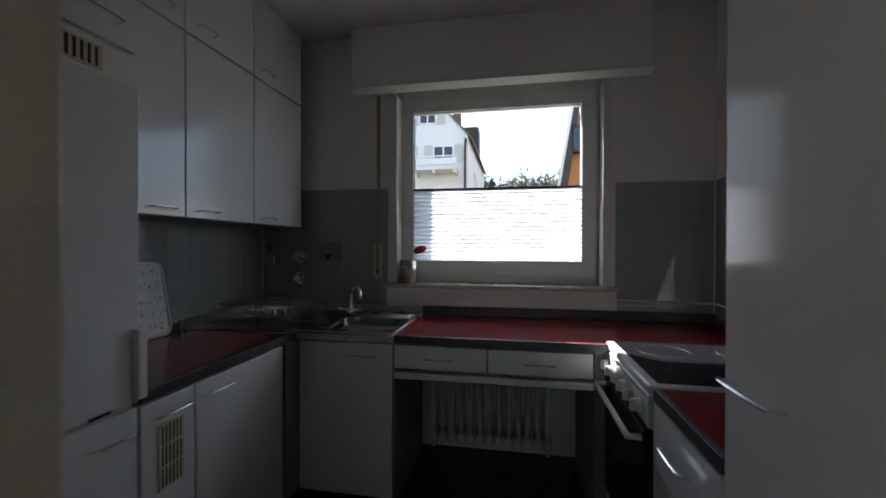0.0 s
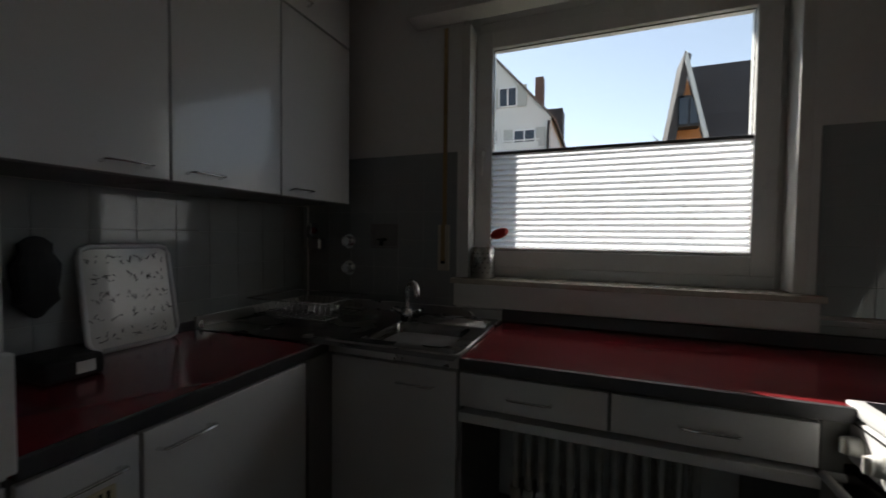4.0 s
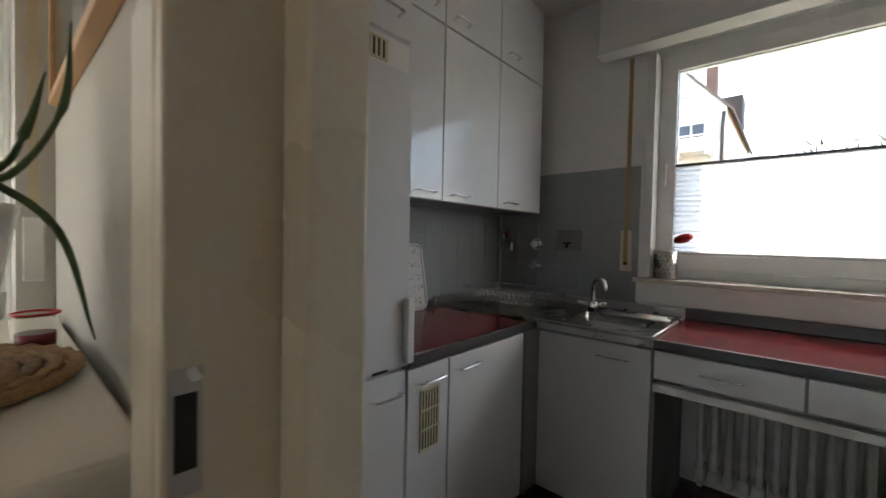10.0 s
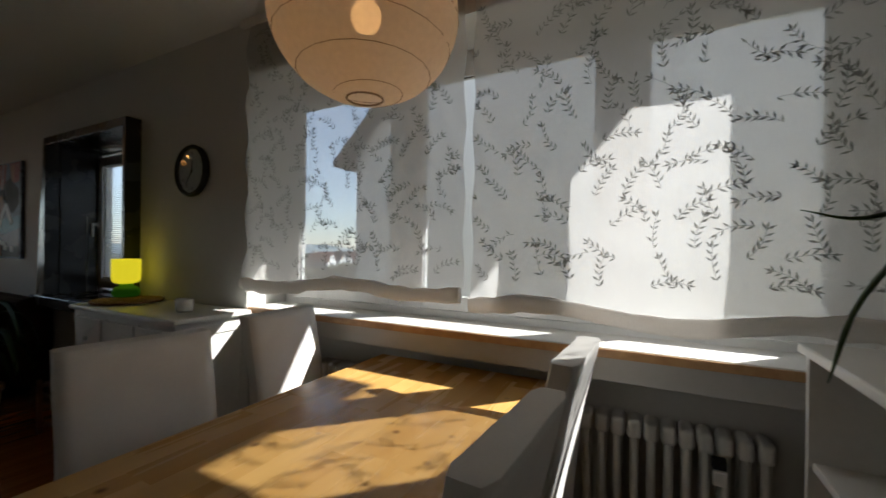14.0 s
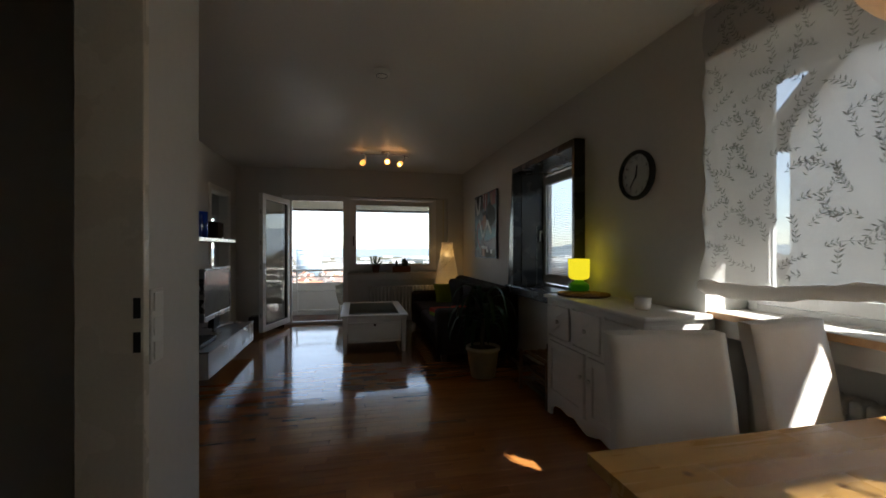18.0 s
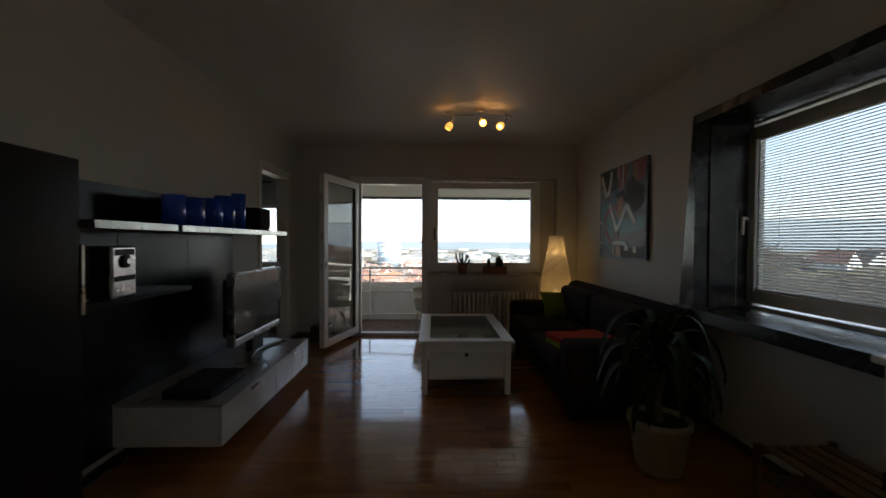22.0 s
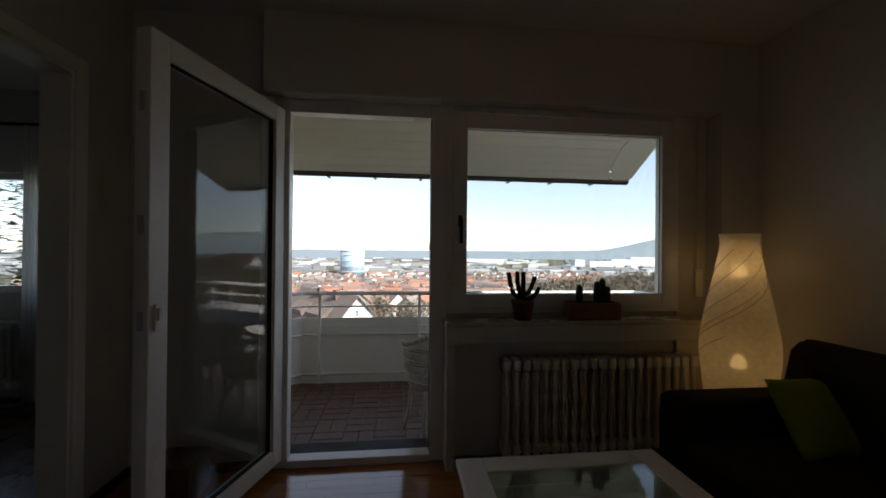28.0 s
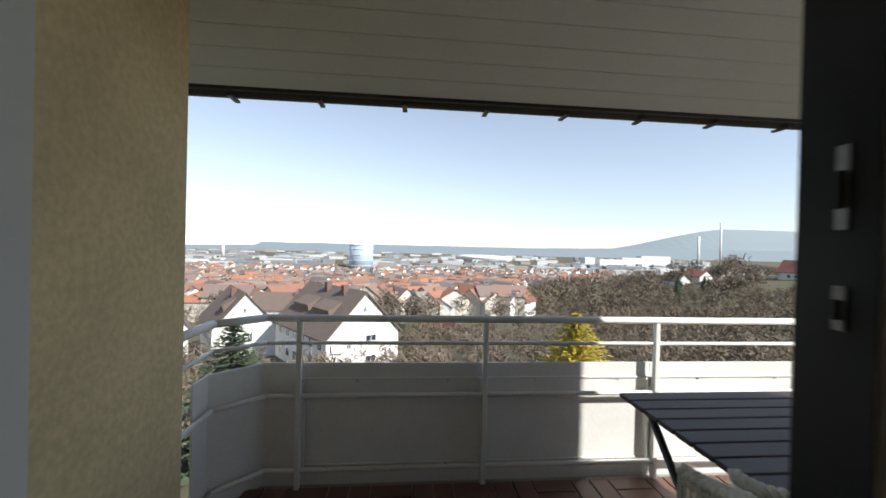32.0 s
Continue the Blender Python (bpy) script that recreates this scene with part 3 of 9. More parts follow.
def pleated_blind(parent, x0, x1, z0, z1, y, n):
    """Zigzag folded fabric between two slim rails."""
    bm = bmesh.new()
    rows = []
    for i in range(2 * n + 1):
        z = z0 + (z1 - z0) * i / (2 * n)
        yy = y + (0.009 if i % 2 else -0.009)
        rows.append((bm.verts.new((x0, yy, z)), bm.verts.new((x1, yy, z))))
    for a, b in zip(rows, rows[1:]):
        bm.faces.new((a[0], a[1], b[1], b[0]))
    b = part("pleated_blind", bm, BLIND_CLOTH, parent, "white pleated fabric blind over the lower pane")
    part("rail", bx(x0, x1, y - 0.012, y + 0.012, z1, z1 + 0.014, bevel=0.003), BLIND_RAIL, b)
    part("rail", bx(x0, x1, y - 0.012, y + 0.012, z0 - 0.012, z0, bevel=0.003), WHITE_PLASTIC, b)
    part("pull", bx((x0 + x1) / 2 - 0.02, (x0 + x1) / 2 + 0.02, y - 0.03, y - 0.012, z0 - 0.014, z0 - 0.004, bevel=0.002), WHITE_PLASTIC, b)
    return b


def frame_bars(bm, x0, x1, z0, z1, w, y0, y1, wb=None, bevel=0.004):
    """Four mitred-looking bars of a window frame in the xz plane."""
    wb = w if wb is None else wb
    box(bm, x0, x0 + w, y0, y1, z0, z1, bevel=bevel)
    box(bm, x1 - w, x1, y0, y1, z0, z1, bevel=bevel)
    box(bm, x0 + w, x1 - w, y0, y1, z1 - w, z1, bevel=bevel)
    box(bm, x0 + w, x1 - w, y0, y1, z0, z0 + wb, bevel=bevel)


def casement(parent, x0, x1, z0, z1, y0, y1, w=0.075, glass_mat=None, hand=None, name="sash", material=None):
    """A sash with its pane; hand: x of the handle."""
    bm = bmesh.new()
    frame_bars(bm, x0, x1, z0, z1, w, y0, y1)
    s = part(name, bm, material or UPVC, parent)
    ym = (y0 + y1) / 2
    bm = bmesh.new()
    box(bm, x0 + w, x1 - w, ym - 0.003, ym + 0.003, z0 + w, z1 - w)
    p = part("pane", bm, glass_mat or GLASS, s)
    p.visible_shadow = False
    bm = bmesh.new()
    frame_bars(bm, x0 + w - 0.006, x1 - w + 0.006, z0 + w - 0.006, z1 - w + 0.006, 0.008, ym - 0.012, ym - 0.004, bevel=0)
    part("seal", bm, DARK, s)
    if hand is not None:
        zc = (z0 + z1) / 2 - 0.02
        bm = bmesh.new()
        box(bm, hand - 0.014, hand + 0.014, y0 - 0.012, y0, zc - 0.035, zc + 0.035, bevel=0.005)
        box(bm, hand - 0.009, hand + 0.009, y0 - 0.05, y0 - 0.01, zc - 0.012, zc + 0.012, bevel=0.004)
        box(bm, hand - 0.010, hand + 0.010, y0 - 0.058, y0 - 0.04, zc - 0.115, zc + 0.012, bevel=0.006)
        part("handle", bm, WHITE_PLASTIC, s, "white turn handle")
    return s


# ---- makers: dining ----
def covered_chair(m, label, group):
    """High-backed chair in a loose cover; faces local +y; seat at the origin's middle."""
    c = thing("dining_chair", label, "chair", m, group)
    W = 0.20
    seat = bmesh.new()
    box(seat, -W, W, -0.20, 0.24, 0.36, 0.49, bevel=0.03, seg=3)
    part("seat", seat, COVER, c)
    bm = bmesh.new()
    k = 12
    # back: a slab that leans back a little and bows, with softly rounded top
    prof = [(-0.19, 0.40), (-0.205, 0.60), (-0.24, 0.82), (-0.275, 0.988)]
    pts = curve_points([(0, y, z) for y, z in prof], 5)
    front, back = [], []
    for p in pts:
        rowf, rowb = [], []
        for i in range(k + 1):
            u = i / k * 2 - 1
            x = u * (W - 0.004 + 0.006 * noise.noise((u * 2, p.z * 5, 3)))
            edge = max(0, abs(u) - 0.88) / 0.12
            rowf.append(bm.verts.new((x, p.y + 0.04 - 0.012 * edge ** 2 + 0.006 * noise.noise((x * 8, p.z * 6, 0)), p.z)))
            rowb.append(bm.verts.new((x, p.y - 0.03 + 0.012 * edge ** 2 + 0.006 * noise.noise((x * 8, p.z * 6, 9)), p.z)))
        front.append(rowf)
        back.append(rowb)
    for rows in (front, back):
        for a, b in zip(rows, rows[1:]):
            for i in range(k):
                bm.faces.new((a[i], a[i + 1], b[i + 1], b[i])).smooth = True
    for i in range(k):
        bm.faces.new((front[-1][i], front[-1][i + 1], back[-1][i + 1], back[-1][i]))
        bm.faces.new((front[0][i], front[0][i + 1], back[0][i + 1], back[0][i]))
    for a, b, c2, d2 in zip(front, front[1:], back, back[1:]):
        bm.faces.new((a[0], b[0], d2[0], c2[0]))
        bm.faces.new((a[-1], b[-1], d2[-1], c2[-1]))
    es = [e for e in bm.edges if len(e.link_faces) == 2 and e.calc_face_angle(0) > 1.0]
    bmesh.ops.bevel(bm, geom=es, offset=0.012, segments=2, profile=0.6, affect="EDGES")
    part("backrest", bm, COVER, c)
    # skirt hanging from the seat
    bm = bmesh.new()
    ring = []
    for sx, sy, ex, ey in ((-W, 0.24, W, 0.24), (W, 0.24, W, -0.2), (W, -0.2, -W, -0.2), (-W, -0.2, -W, 0.24)):
        for i in range(10):
            t = i / 10
            ring.append((sx + (ex - sx) * t, sy + (ey - sy) * t))
    vs = []
    for z, spread in ((0.44, 0.002), (0.3, 0.008), (0.16, 0.014)):
        row = []
        for j, (x, y) in enumerate(ring):
            f = 1 + spread / 0.22 + 0.012 * math.sin(j * 2.3) * (0.44 - z) / 0.28
            row.append(bm.verts.new((x * f, (y - 0.02) * f + 0.02, z)))
        vs.append(row)
    for a, b in zip(vs, vs[1:]):
        for j in range(len(ring)):
            bm.faces.new((a[j], a[(j + 1) % len(ring)], b[(j + 1) % len(ring)], b[j])).smooth = True
    part("skirt", bm, COVER, c)
    for lx in (-0.165, 0.165):
        for ly in (-0.17, 0.2):
            part("leg", bx(lx - 0.02, lx + 0.02, ly - 0.02, ly + 0.02, 0, 0.37), LEG_WOOD, c, "dark wooden leg")
    return c


def plank_table(m, L, W, H, label):
    """Pine table, boards along local x."""
    t = thing("dining_table", label, "table", m)
    n = 8
    cut = random.Random(8)
    for i in range(n):
        y0 = -W / 2 + W * i / n
        xs = [-L / 2] + sorted(-L / 2 + L * (k + cut.uniform(0.2, 0.8)) / 4 for k in range(4)) + [L / 2]
        for xa, xb in zip(xs, xs[1:]):
            part("board", bx(xa + 0.0001, xb - 0.0001, y0 + 0.0001, y0 + W / n - 0.0001, H - 0.03, H), PINE, t)
    for s in (-1, 1):
        part("apron", bx(-L / 2 + 0.06, L / 2 - 0.06, s * (W / 2 - 0.07) - 0.011, s * (W / 2 - 0.07) + 0.011, H - 0.12, H - 0.031), PINE, t)
        part("apron", bx(s * (L / 2 - 0.07) - 0.011, s * (L / 2 - 0.07) + 0.011, -W / 2 + 0.085, W / 2 - 0.085, H - 0.12, H - 0.031), PINE, t)
        for q in (-1, 1):
            x, y = s * (L / 2 - 0.075), q * (W / 2 - 0.075)
            part("leg", bx(x - 0.035, x + 0.035, y - 0.035, y + 0.035, 0, H - 0.031, bevel=0.004), PINE, t)
    return t


def roman_blind(x, y0, y1, z0, z1, label, seed, lower):
    """Sheer gathered curtain panel with an embroidered leaf trail, in a plane of one x, with a soft roll at the hem."""
    rnd = random.Random(seed)
    b = thing("roman_blind", label, "blind", pose(x, 0, 0), "embroidered blinds at the dining window")
    bm = bmesh.new()
    nu, nv = 60, 36
    grid = []

    def bulge(u, v):
        y = y0 + (y1 - y0) * u
        z = z0 + (z1 - z0) * v
        low = max(0, 1 - v * 7)
        edge = max(0, 1 - min(u, 1 - u) * 12)
        sag = 0.02 * math.sin(u * 9 + seed) * low
        xx = 0.01 * math.sin(u * 14 + seed) * (1 - v) + 0.03 * low * (0.6 + 0.6 * noise.noise((u * 6, seed, 0))) + 0.012 * edge * math.sin(v * 30 + u * 40)
        xx += 0.008 * noise.noise((u * 5, v * 9, seed))
        return Vector((xx, y, z + sag + lower * low * (u if seed % 2 else 1 - u)))
    for j in range(nv + 1):
        grid.append([bm.verts.new(bulge(i / nu, j / nv)) for i in range(nu + 1)])
    for a, c in zip(grid, grid[1:]):
        for i in range(nu):
            bm.faces.new((a[i], a[i + 1], c[i + 1], c[i])).smooth = True
    part("fabric", bm, SHEER, b)
    # thick gathered roll at the hem
    pts = [bulge(i / 24, 0.0) + Vector((0.012, 0, 0.015 + 0.008 * noise.noise((i * 0.6, seed, 2)))) for i in range(25)]
    part("hem_roll", rod(pts, 0.02, 10, radii=[0.013 + 0.011 * abs(noise.noise((i * 0.45, seed, 5))) for i in range(25)], flat=2.2), SHEER_ROLL, b, "gathered fabric roll")
    # embroidered sprigs: small pointed leaves along curling stems
    bm = bmesh.new()

    def leaf(p, ang, ln):
        d = Vector((0, math.cos(ang), math.sin(ang)))
        s = Vector((0, -math.sin(ang), math.cos(ang)))
        q = [p, p + d * ln * 0.45 + s * ln * 0.13, p + d * ln, p + d * ln * 0.45 - s * ln * 0.13]
        bm.faces.new([bm.verts.new(v) for v in q])
    wid, hei = abs(y1 - y0), z1 - z0

    def on_cloth(y, z):
        u, v = (y - y0) / (y1 - y0), (z - z0) / hei
        if not (0.015 < u < 0.985 and 0.06 < v < 0.99):
            return None
        p = bulge(u, v) + Vector((0.006, 0, 0))
        p.y, p.z = y, z
        return p
    ncol, nrow = max(2, round(wid / 0.105)), round(hei / 0.10)
    for c in range(ncol):
        for r in range(nrow):
            yy = min(y0, y1) + wid * (c + 0.3 + rnd.uniform(-0.15, 0.15) + 0.5 * (r % 2)) / ncol
            zz = z0 + hei * (r + 0.1 + rnd.uniform(-0.2, 0.2)) / nrow
            ang = rnd.choice((0.5, 0.9, 1.3, 1.9, 2.4, 2.8)) + rnd.uniform(-0.25, 0.25)
            bend = rnd.choice((-1, 1)) * rnd.uniform(0.35, 1.0)
            last = None
            for q in range(6):
                ang += bend * 0.2
                yy += 0.021 * math.cos(ang)
                zz += 0.021 * math.sin(ang)
                p = on_cloth(yy, zz)
                if p is None:
                    break
                if last is not None:
                    w_ = Vector((0, -math.sin(ang), math.cos(ang))) * 0.0008
                    bm.faces.new([bm.verts.new(t) for t in (last - w_, p - w_, p + w_, last + w_)])
                last = p
                for sd in (-1, 1):
                    if rnd.random() < 0.82:
                        leaf(p, ang + sd * rnd.uniform(0.6, 0.95), rnd.uniform(0.021, 0.032))
            if last is not None:
                leaf(last, ang, 0.028)
    part("embroidery", bm, STITCH, b, "pale grey embroidered leaf sprigs")["kind"] = "stuff"
    return b


# ---- makers: living room ----
def paper_lantern(m, r, label):
    """Ribbed paper ball on a cord; origin at its centre."""
    l = thing("pendant_lamp", label, "lamp", m)
    bm = bmesh.new()
    prof = []
    n = 48
    for i in range(n + 1):
        a = -math.pi / 2 + 0.22 + (math.pi - 0.44) * i / n
        rr = r * (1 - 0.006 * (1 - abs(math.sin(a * 9))))
        prof.append((rr * math.cos(a), rr * 0.9 * math.sin(a)))
    lathe(bm, prof, 40, cap=False)
    for v in bm.verts:
        v.co *= 1 + 0.012 * noise.noise(v.co * 7)
    part("shade", bm, LANTERN_PAPER, l, "cream paper shade lit from inside")
    bm = bmesh.new()
    rnd = random.Random(4)
    for i in range(7):
        a0 = -1.2 + 2.4 * i / 6
        pts = []
        for k in range(25):
            b = 2 * math.pi * k / 24
            a = a0 + 0.05 * math.sin(b + i)
            pts.append((r * 1.004 * math.cos(a) * math.cos(b), r * 1.004 * math.cos(a) * math.sin(b), r * 0.9 * math.sin(a)))
        tube(bm, pts, 0.0012, 4, cap=False)
    part("wire_rib", bm, LANTERN_RIB, l, "thin bamboo rib")
    part("hoop", rod([(0.055 * math.cos(2 * math.pi * k / 20), 0.055 * math.sin(2 * math.pi * k / 20), -r * 0.9 * 0.975) for k in range(21)], 0.003, 6), LANTERN_RIB, l)
    bm = bmesh.new()
    lathe(bm, [(0.002, -0.045), (0.03, -0.038), (0.047, -0.01), (0.045, 0.02), (0.025, 0.05), (0.014, 0.075)], 20)
    part("bulb", bm, BULB_WARM, l, "glowing bulb")
    part("cord", rod([(0, 0, r * 0.85), (0, 0, CEIL_L - m.translation.z)], 0.004, 6), WHITE_PLASTIC, l)
    return l


def leaf_blade(bm, pts, w, fold=0.25):
    """A strap leaf along points, widest a third along, folded a little on its midrib."""
    P = curve_points(pts, 4)
    n = len(P)
    rows = []
    for i, p in enumerate(P):
        t = i / (n - 1)
        d = (P[min(i + 1, n - 1)] - P[max(i - 1, 0)]).normalized()
        side = d.cross(Vector((0, 0, 1)))
        if side.length < 0.05:
            side = Vector((1, 0, 0))
        side.normalize()
        up = side.cross(d)
        ww = w * (0.35 + 0.65 * math.sin(min(1, t * 1.6 + 0.15) * math.pi / 2)) * (1 - t ** 3) + 0.0005
        rows.append((bm.verts.new(p - side * ww + up * ww * fold), bm.verts.new(p), bm.verts.new(p + side * ww + up * ww * fold)))
    for a, b in zip(rows, rows[1:]):
        bm.faces.new((a[0], a[1], b[1], b[0])).smooth = True
        bm.faces.new((a[1], a[2], b[2], b[1])).smooth = True


def fleshy_leaf(bm, pts, r):
    P = curve_points(pts, 5)
    n = len(P)
    tube(bm, P, r, 8, radii=[r * (1 - (i / (n - 1)) ** 2 * 0.92) for i in range(n)], flat=0.55)


def spiral_mat(m, r, label, name="place_mat"):
    t = thing(name, label, "mat", m)
    bm = bmesh.new()
    turns = int(r / 0.022)
    for k in range(turns):
        rr = r - 0.011 - k * r / turns
        n = max(10, int(rr * 2 * math.pi / 0.02))
        pts = []
        for i in range(n + 1):
            a = 2 * math.pi * i / n
            pts.append((rr * math.cos(a), rr * math.sin(a), 0.010 + 0.003 * (i % 2)))
        tube(bm, pts, 0.011, 6, radii=[0.010 + 0.0025 * (i % 2) for i in range(n + 1)], flat=0.8)
    part("coil", bm, SEAGRASS, t)
    return t

# ---- plan ----
CEIL = 2.74                  # kitchen
CEIL_L = 2.60                # living and dining room, bedroom
XW, XWO = 0.02, -0.36        # outer wall with the dining and side windows: inside and outside face
YK, YKO = 4.04, 4.40         # kitchen window wall
XK = 2.97                    # kitchen's right wall
YD, YP = 1.70, 1.82          # partition between dining room and kitchen
XM = 3.78                    # media wall of the living room
YB, YBO = -6.30, -6.62       # balcony wall
XH, YH = 2.54, -1.20         # end of the hall wall
BALC = -0.16                 # balcony floor

bm = bmesh.new()
wall_with_holes(bm, "x", XWO, XW, YB, YKO, 0, CEIL, [(-3.66, -2.34, 0.80, 2.17), (-1.15, 1.62, 0.0, 2.28)])
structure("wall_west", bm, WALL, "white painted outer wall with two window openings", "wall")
bm = bmesh.new()
wall_with_holes(bm, "y", YK, YKO, XW, XK + 0.12, 0, CEIL, [(0.99, 2.38, 1.05, 2.44)])
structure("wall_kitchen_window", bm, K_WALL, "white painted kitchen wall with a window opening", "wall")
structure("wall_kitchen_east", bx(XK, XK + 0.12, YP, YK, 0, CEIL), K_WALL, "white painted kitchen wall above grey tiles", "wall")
bm = bmesh.new()
wall_with_holes(bm, "y", YD, YP, XW, XK + 0.9, 0, CEIL, [(1.275, 2.21, 0, 2.065)])
structure("wall_partition", bm, WALL, "white painted partition with the kitchen doorway", "wall")
bm = bmesh.new()
wall_with_holes(bm, "x", XH, XH + 0.12, YH, YD, 0, CEIL, [(-0.67, 0.26, 0, 2.03)])
structure("wall_hall", bm, WALL, "white painted hall wall with light switches", "wall")
structure("wall_hall_return", bx(XH + 0.12, XM + 0.12, YH, YH + 0.12, 0, CEIL), WALL, "white painted return wall", "wall")
bm = bmesh.new()
wall_with_holes(bm, "x", XM, XM + 0.12, YB, YH, 0, CEIL, [(-5.90, -5.14, 0, 2.07)])
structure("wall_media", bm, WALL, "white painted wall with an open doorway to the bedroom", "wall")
bm = bmesh.new()
wall_with_holes(bm, "y", YBO, YB, XWO, 3.90, 0, CEIL, [(2.03, 3.09, 0.0, 2.16), (0.36, 2.03, 0.0, 2.16)])
structure("wall_balcony", bm, WALL, "white painted wall with balcony door and window", "wall")
structure("bedroom_slab", bx(3.752, 6.6, -7.66, YBO - 0.001, -0.2, -0.0115), CONCRETE, "concrete slab under the bedroom bay", "slab")
structure("floor", bx(XWO, 6.6, YBO, YKO, -0.2, -0.012), DARK, "dark screed below the parquet", "floor")
structure("ceiling", bx(XWO, 6.6, YBO, YKO, CEIL, CEIL + 0.2), CEILING, "white painted kitchen ceiling", "ceiling")
structure("ceiling_living", bx(XWO + 0.1, 6.6, -7.80, YD + 0.05, CEIL_L, CEIL - 0.004), CEILING, "white painted living room ceiling", "ceiling")
structure("lower_storey", bx(XWO, 6.72, YBO, YKO, -5.2, -0.21), STUCCO, "cream rendered storeys below the flat", "wall")
# bedroom behind the media wall, closed
structure("wall_bedroom_east", bx(6.6, 6.72, -7.90, -3.0, -0.2, CEIL), WALL, "white bedroom wall", "wall")
structure("wall_bedroom_north", bx(XM + 0.12, 6.6, -3.0, -2.88, 0, CEIL), WALL, "white bedroom wall", "wall")
bm = bmesh.new()
wall_with_holes(bm, "y", -7.90, -7.66, 3.752, 6.6, -0.2, 2.60, [(4.50, 6.45, 0.88, 1.90)])
structure("wall_bedroom_south", bm, WALL, "white bedroom wall with a window", "wall")
structure("wall_hall_east", bx(XM, XM + 0.12, YH + 0.12, YD, 0, CEIL), WALL, "white hall wall", "wall")
structure("parapet", bx(XWO, -0.27, -1.15, 1.62, 0, 0.895), WALL, "white recessed parapet below the dining window", "wall")
structure("parapet_balcony", bx(0.50, 2.03, -6.46, YB - 0.036, 0, 0.884), WALL, "thin white parapet under the balcony window", "wall")
structure("window_reveal", bx(0.3605, 0.4995, -6.525, YB - 0.002, 0, 2.159), WALL, "white reveal beside the balcony window", "wall")
structure("mullion", bx(2.006, 2.019, -6.38, YB - 0.002, 0.8605, 2.159), UPVC, "white mullion between door and window", "trim")

# ---- kitchen: window ----
w = thing("window_1", "white kitchen window with a half-drawn pleated blind", "window", pose(0, 4.19, 0), kind="structure")
bm = bmesh.new()
frame_bars(bm, 0.992, 2.378, 1.07, 2.438, 0.055, -0.03, 0.05)
box(bm, 1.048, 2.322, -0.028, 0.048, 2.308, 2.382)
part("window_frame", bm, UPVC, w)
part("sub_sill", bx(0.992, 2.378, -0.028, 0.05, 1.0505, 1.0695), UPVC, w)
s = casement(w, 1.032, 2.318, 1.12, 2.325, -0.055, 0.02, w=0.085, hand=1.075)
pleated_blind(w, 1.112, 2.248, 1.219, 1.70, -0.035, 17)
structure("window_sill", bx(0.95, 2.43, 3.985, 4.16, 1.042, 1.068, bevel=0.004), STONE_SILL, "worn stone window sill", "sill")
structure("sill_apron", bx(0.965, 2.415, 4.0, 4.04, 0.93, 1.041, bevel=0.003), K_WALL, "white panel under the sill", "sill")
bm = bmesh.new()
box(bm, 0.75, 2.58, 3.92, 4.039, 2.368, CEIL - 0.002, bevel=0.004)
structure("roller_shutter_box", bm, K_WALL, "white roller shutter box above the window", "shutter box")
structure("shutter_box_lip", bx(0.735, 2.60, 3.905, 4.03, 2.343, 2.366, bevel=0.003), WHITE_PLASTIC, "painted lip of the shutter box", "trim")
structure("reveal_lining", bx(0.985, 1.03, 4.03, 4.15, 1.07, 2.33, bevel=0.003), WHITE_PLASTIC, "white window reveal lining", "trim")
structure("reveal_lining", bx(2.34, 2.385, 4.03, 4.15, 1.07, 2.33, bevel=0.003), WHITE_PLASTIC, "white window reveal lining", "trim")

# roller shutter strap and its winder
st = thing("shutter_strap", "yellowed roller shutter strap with a cream winder", "strap", pose(0.90, 4.035, 0))
part("strap", bx(-0.011, 0.011, -0.004, -0.002, 1.17, 2.33), STRAP, st)
part("winder", bx(-0.03, 0.03, -0.022, 0, 1.10, 1.335, bevel=0.004), CREAM_PALE, st, "cream plastic winder box")
part("slot", bx(-0.012, 0.012, -0.0225, -0.021, 1.135, 1.165), DARK, st)
part("strap_end", bx(-0.011, 0.011, -0.0245, -0.0226, 1.15, 1.335), STRAP, st)

# ---- kitchen: left row ----
ROT_L = 90
tall = thing("fridge_cabinet", "white tall cabinet with built-in fridge and top vent", "fridge", pose(0.668, 1.86, 0, 0, 0, ROT_L))
part("body", bx(0, 0.62, 0.002, 0.62, 0.04, CEIL - 0.02, bevel=0.003), K_WHITE, tall)
part("plinth", bx(0, 0.62, 0.05, 0.62, 0, 0.039), K_PLINTH, tall)
part("filler_strip", bx(-0.034, -0.002, 0.012, 0.3, 0.0, CEIL - 0.02), K_BODY, tall, "grey filler strip beside the fridge")
d = door_panel(tall, 0.0, 0.62, 0.045, 0.832, grip=(0.53, 0.765))
d = door_panel(tall, 0.0, 0.62, 0.842, 1.79, name="fridge_door", t=0.026)
part("edge_handle", bx(0.594, 0.622, -0.052, -0.026, 0.86, 1.07, bevel=0.004), WHITE_PLASTIC, d, "white vertical grip strip")
part("badge_strip", bx(0.47, 0.53, -0.0275, -0.026, 0.845, 0.853), CHROME, d)
vent_grille(tall, 0.03, 0.52, 1.81, 1.865, -0.004, CREAM, 26)
part("fascia", bx(0.0, 0.62, -0.003, 0.002, 1.795, 1.885), WHITE_PLASTIC, tall)
door_panel(tall, 0.0, 0.62, 1.89, CEIL - 0.03, grip=(0.50, 1.955))

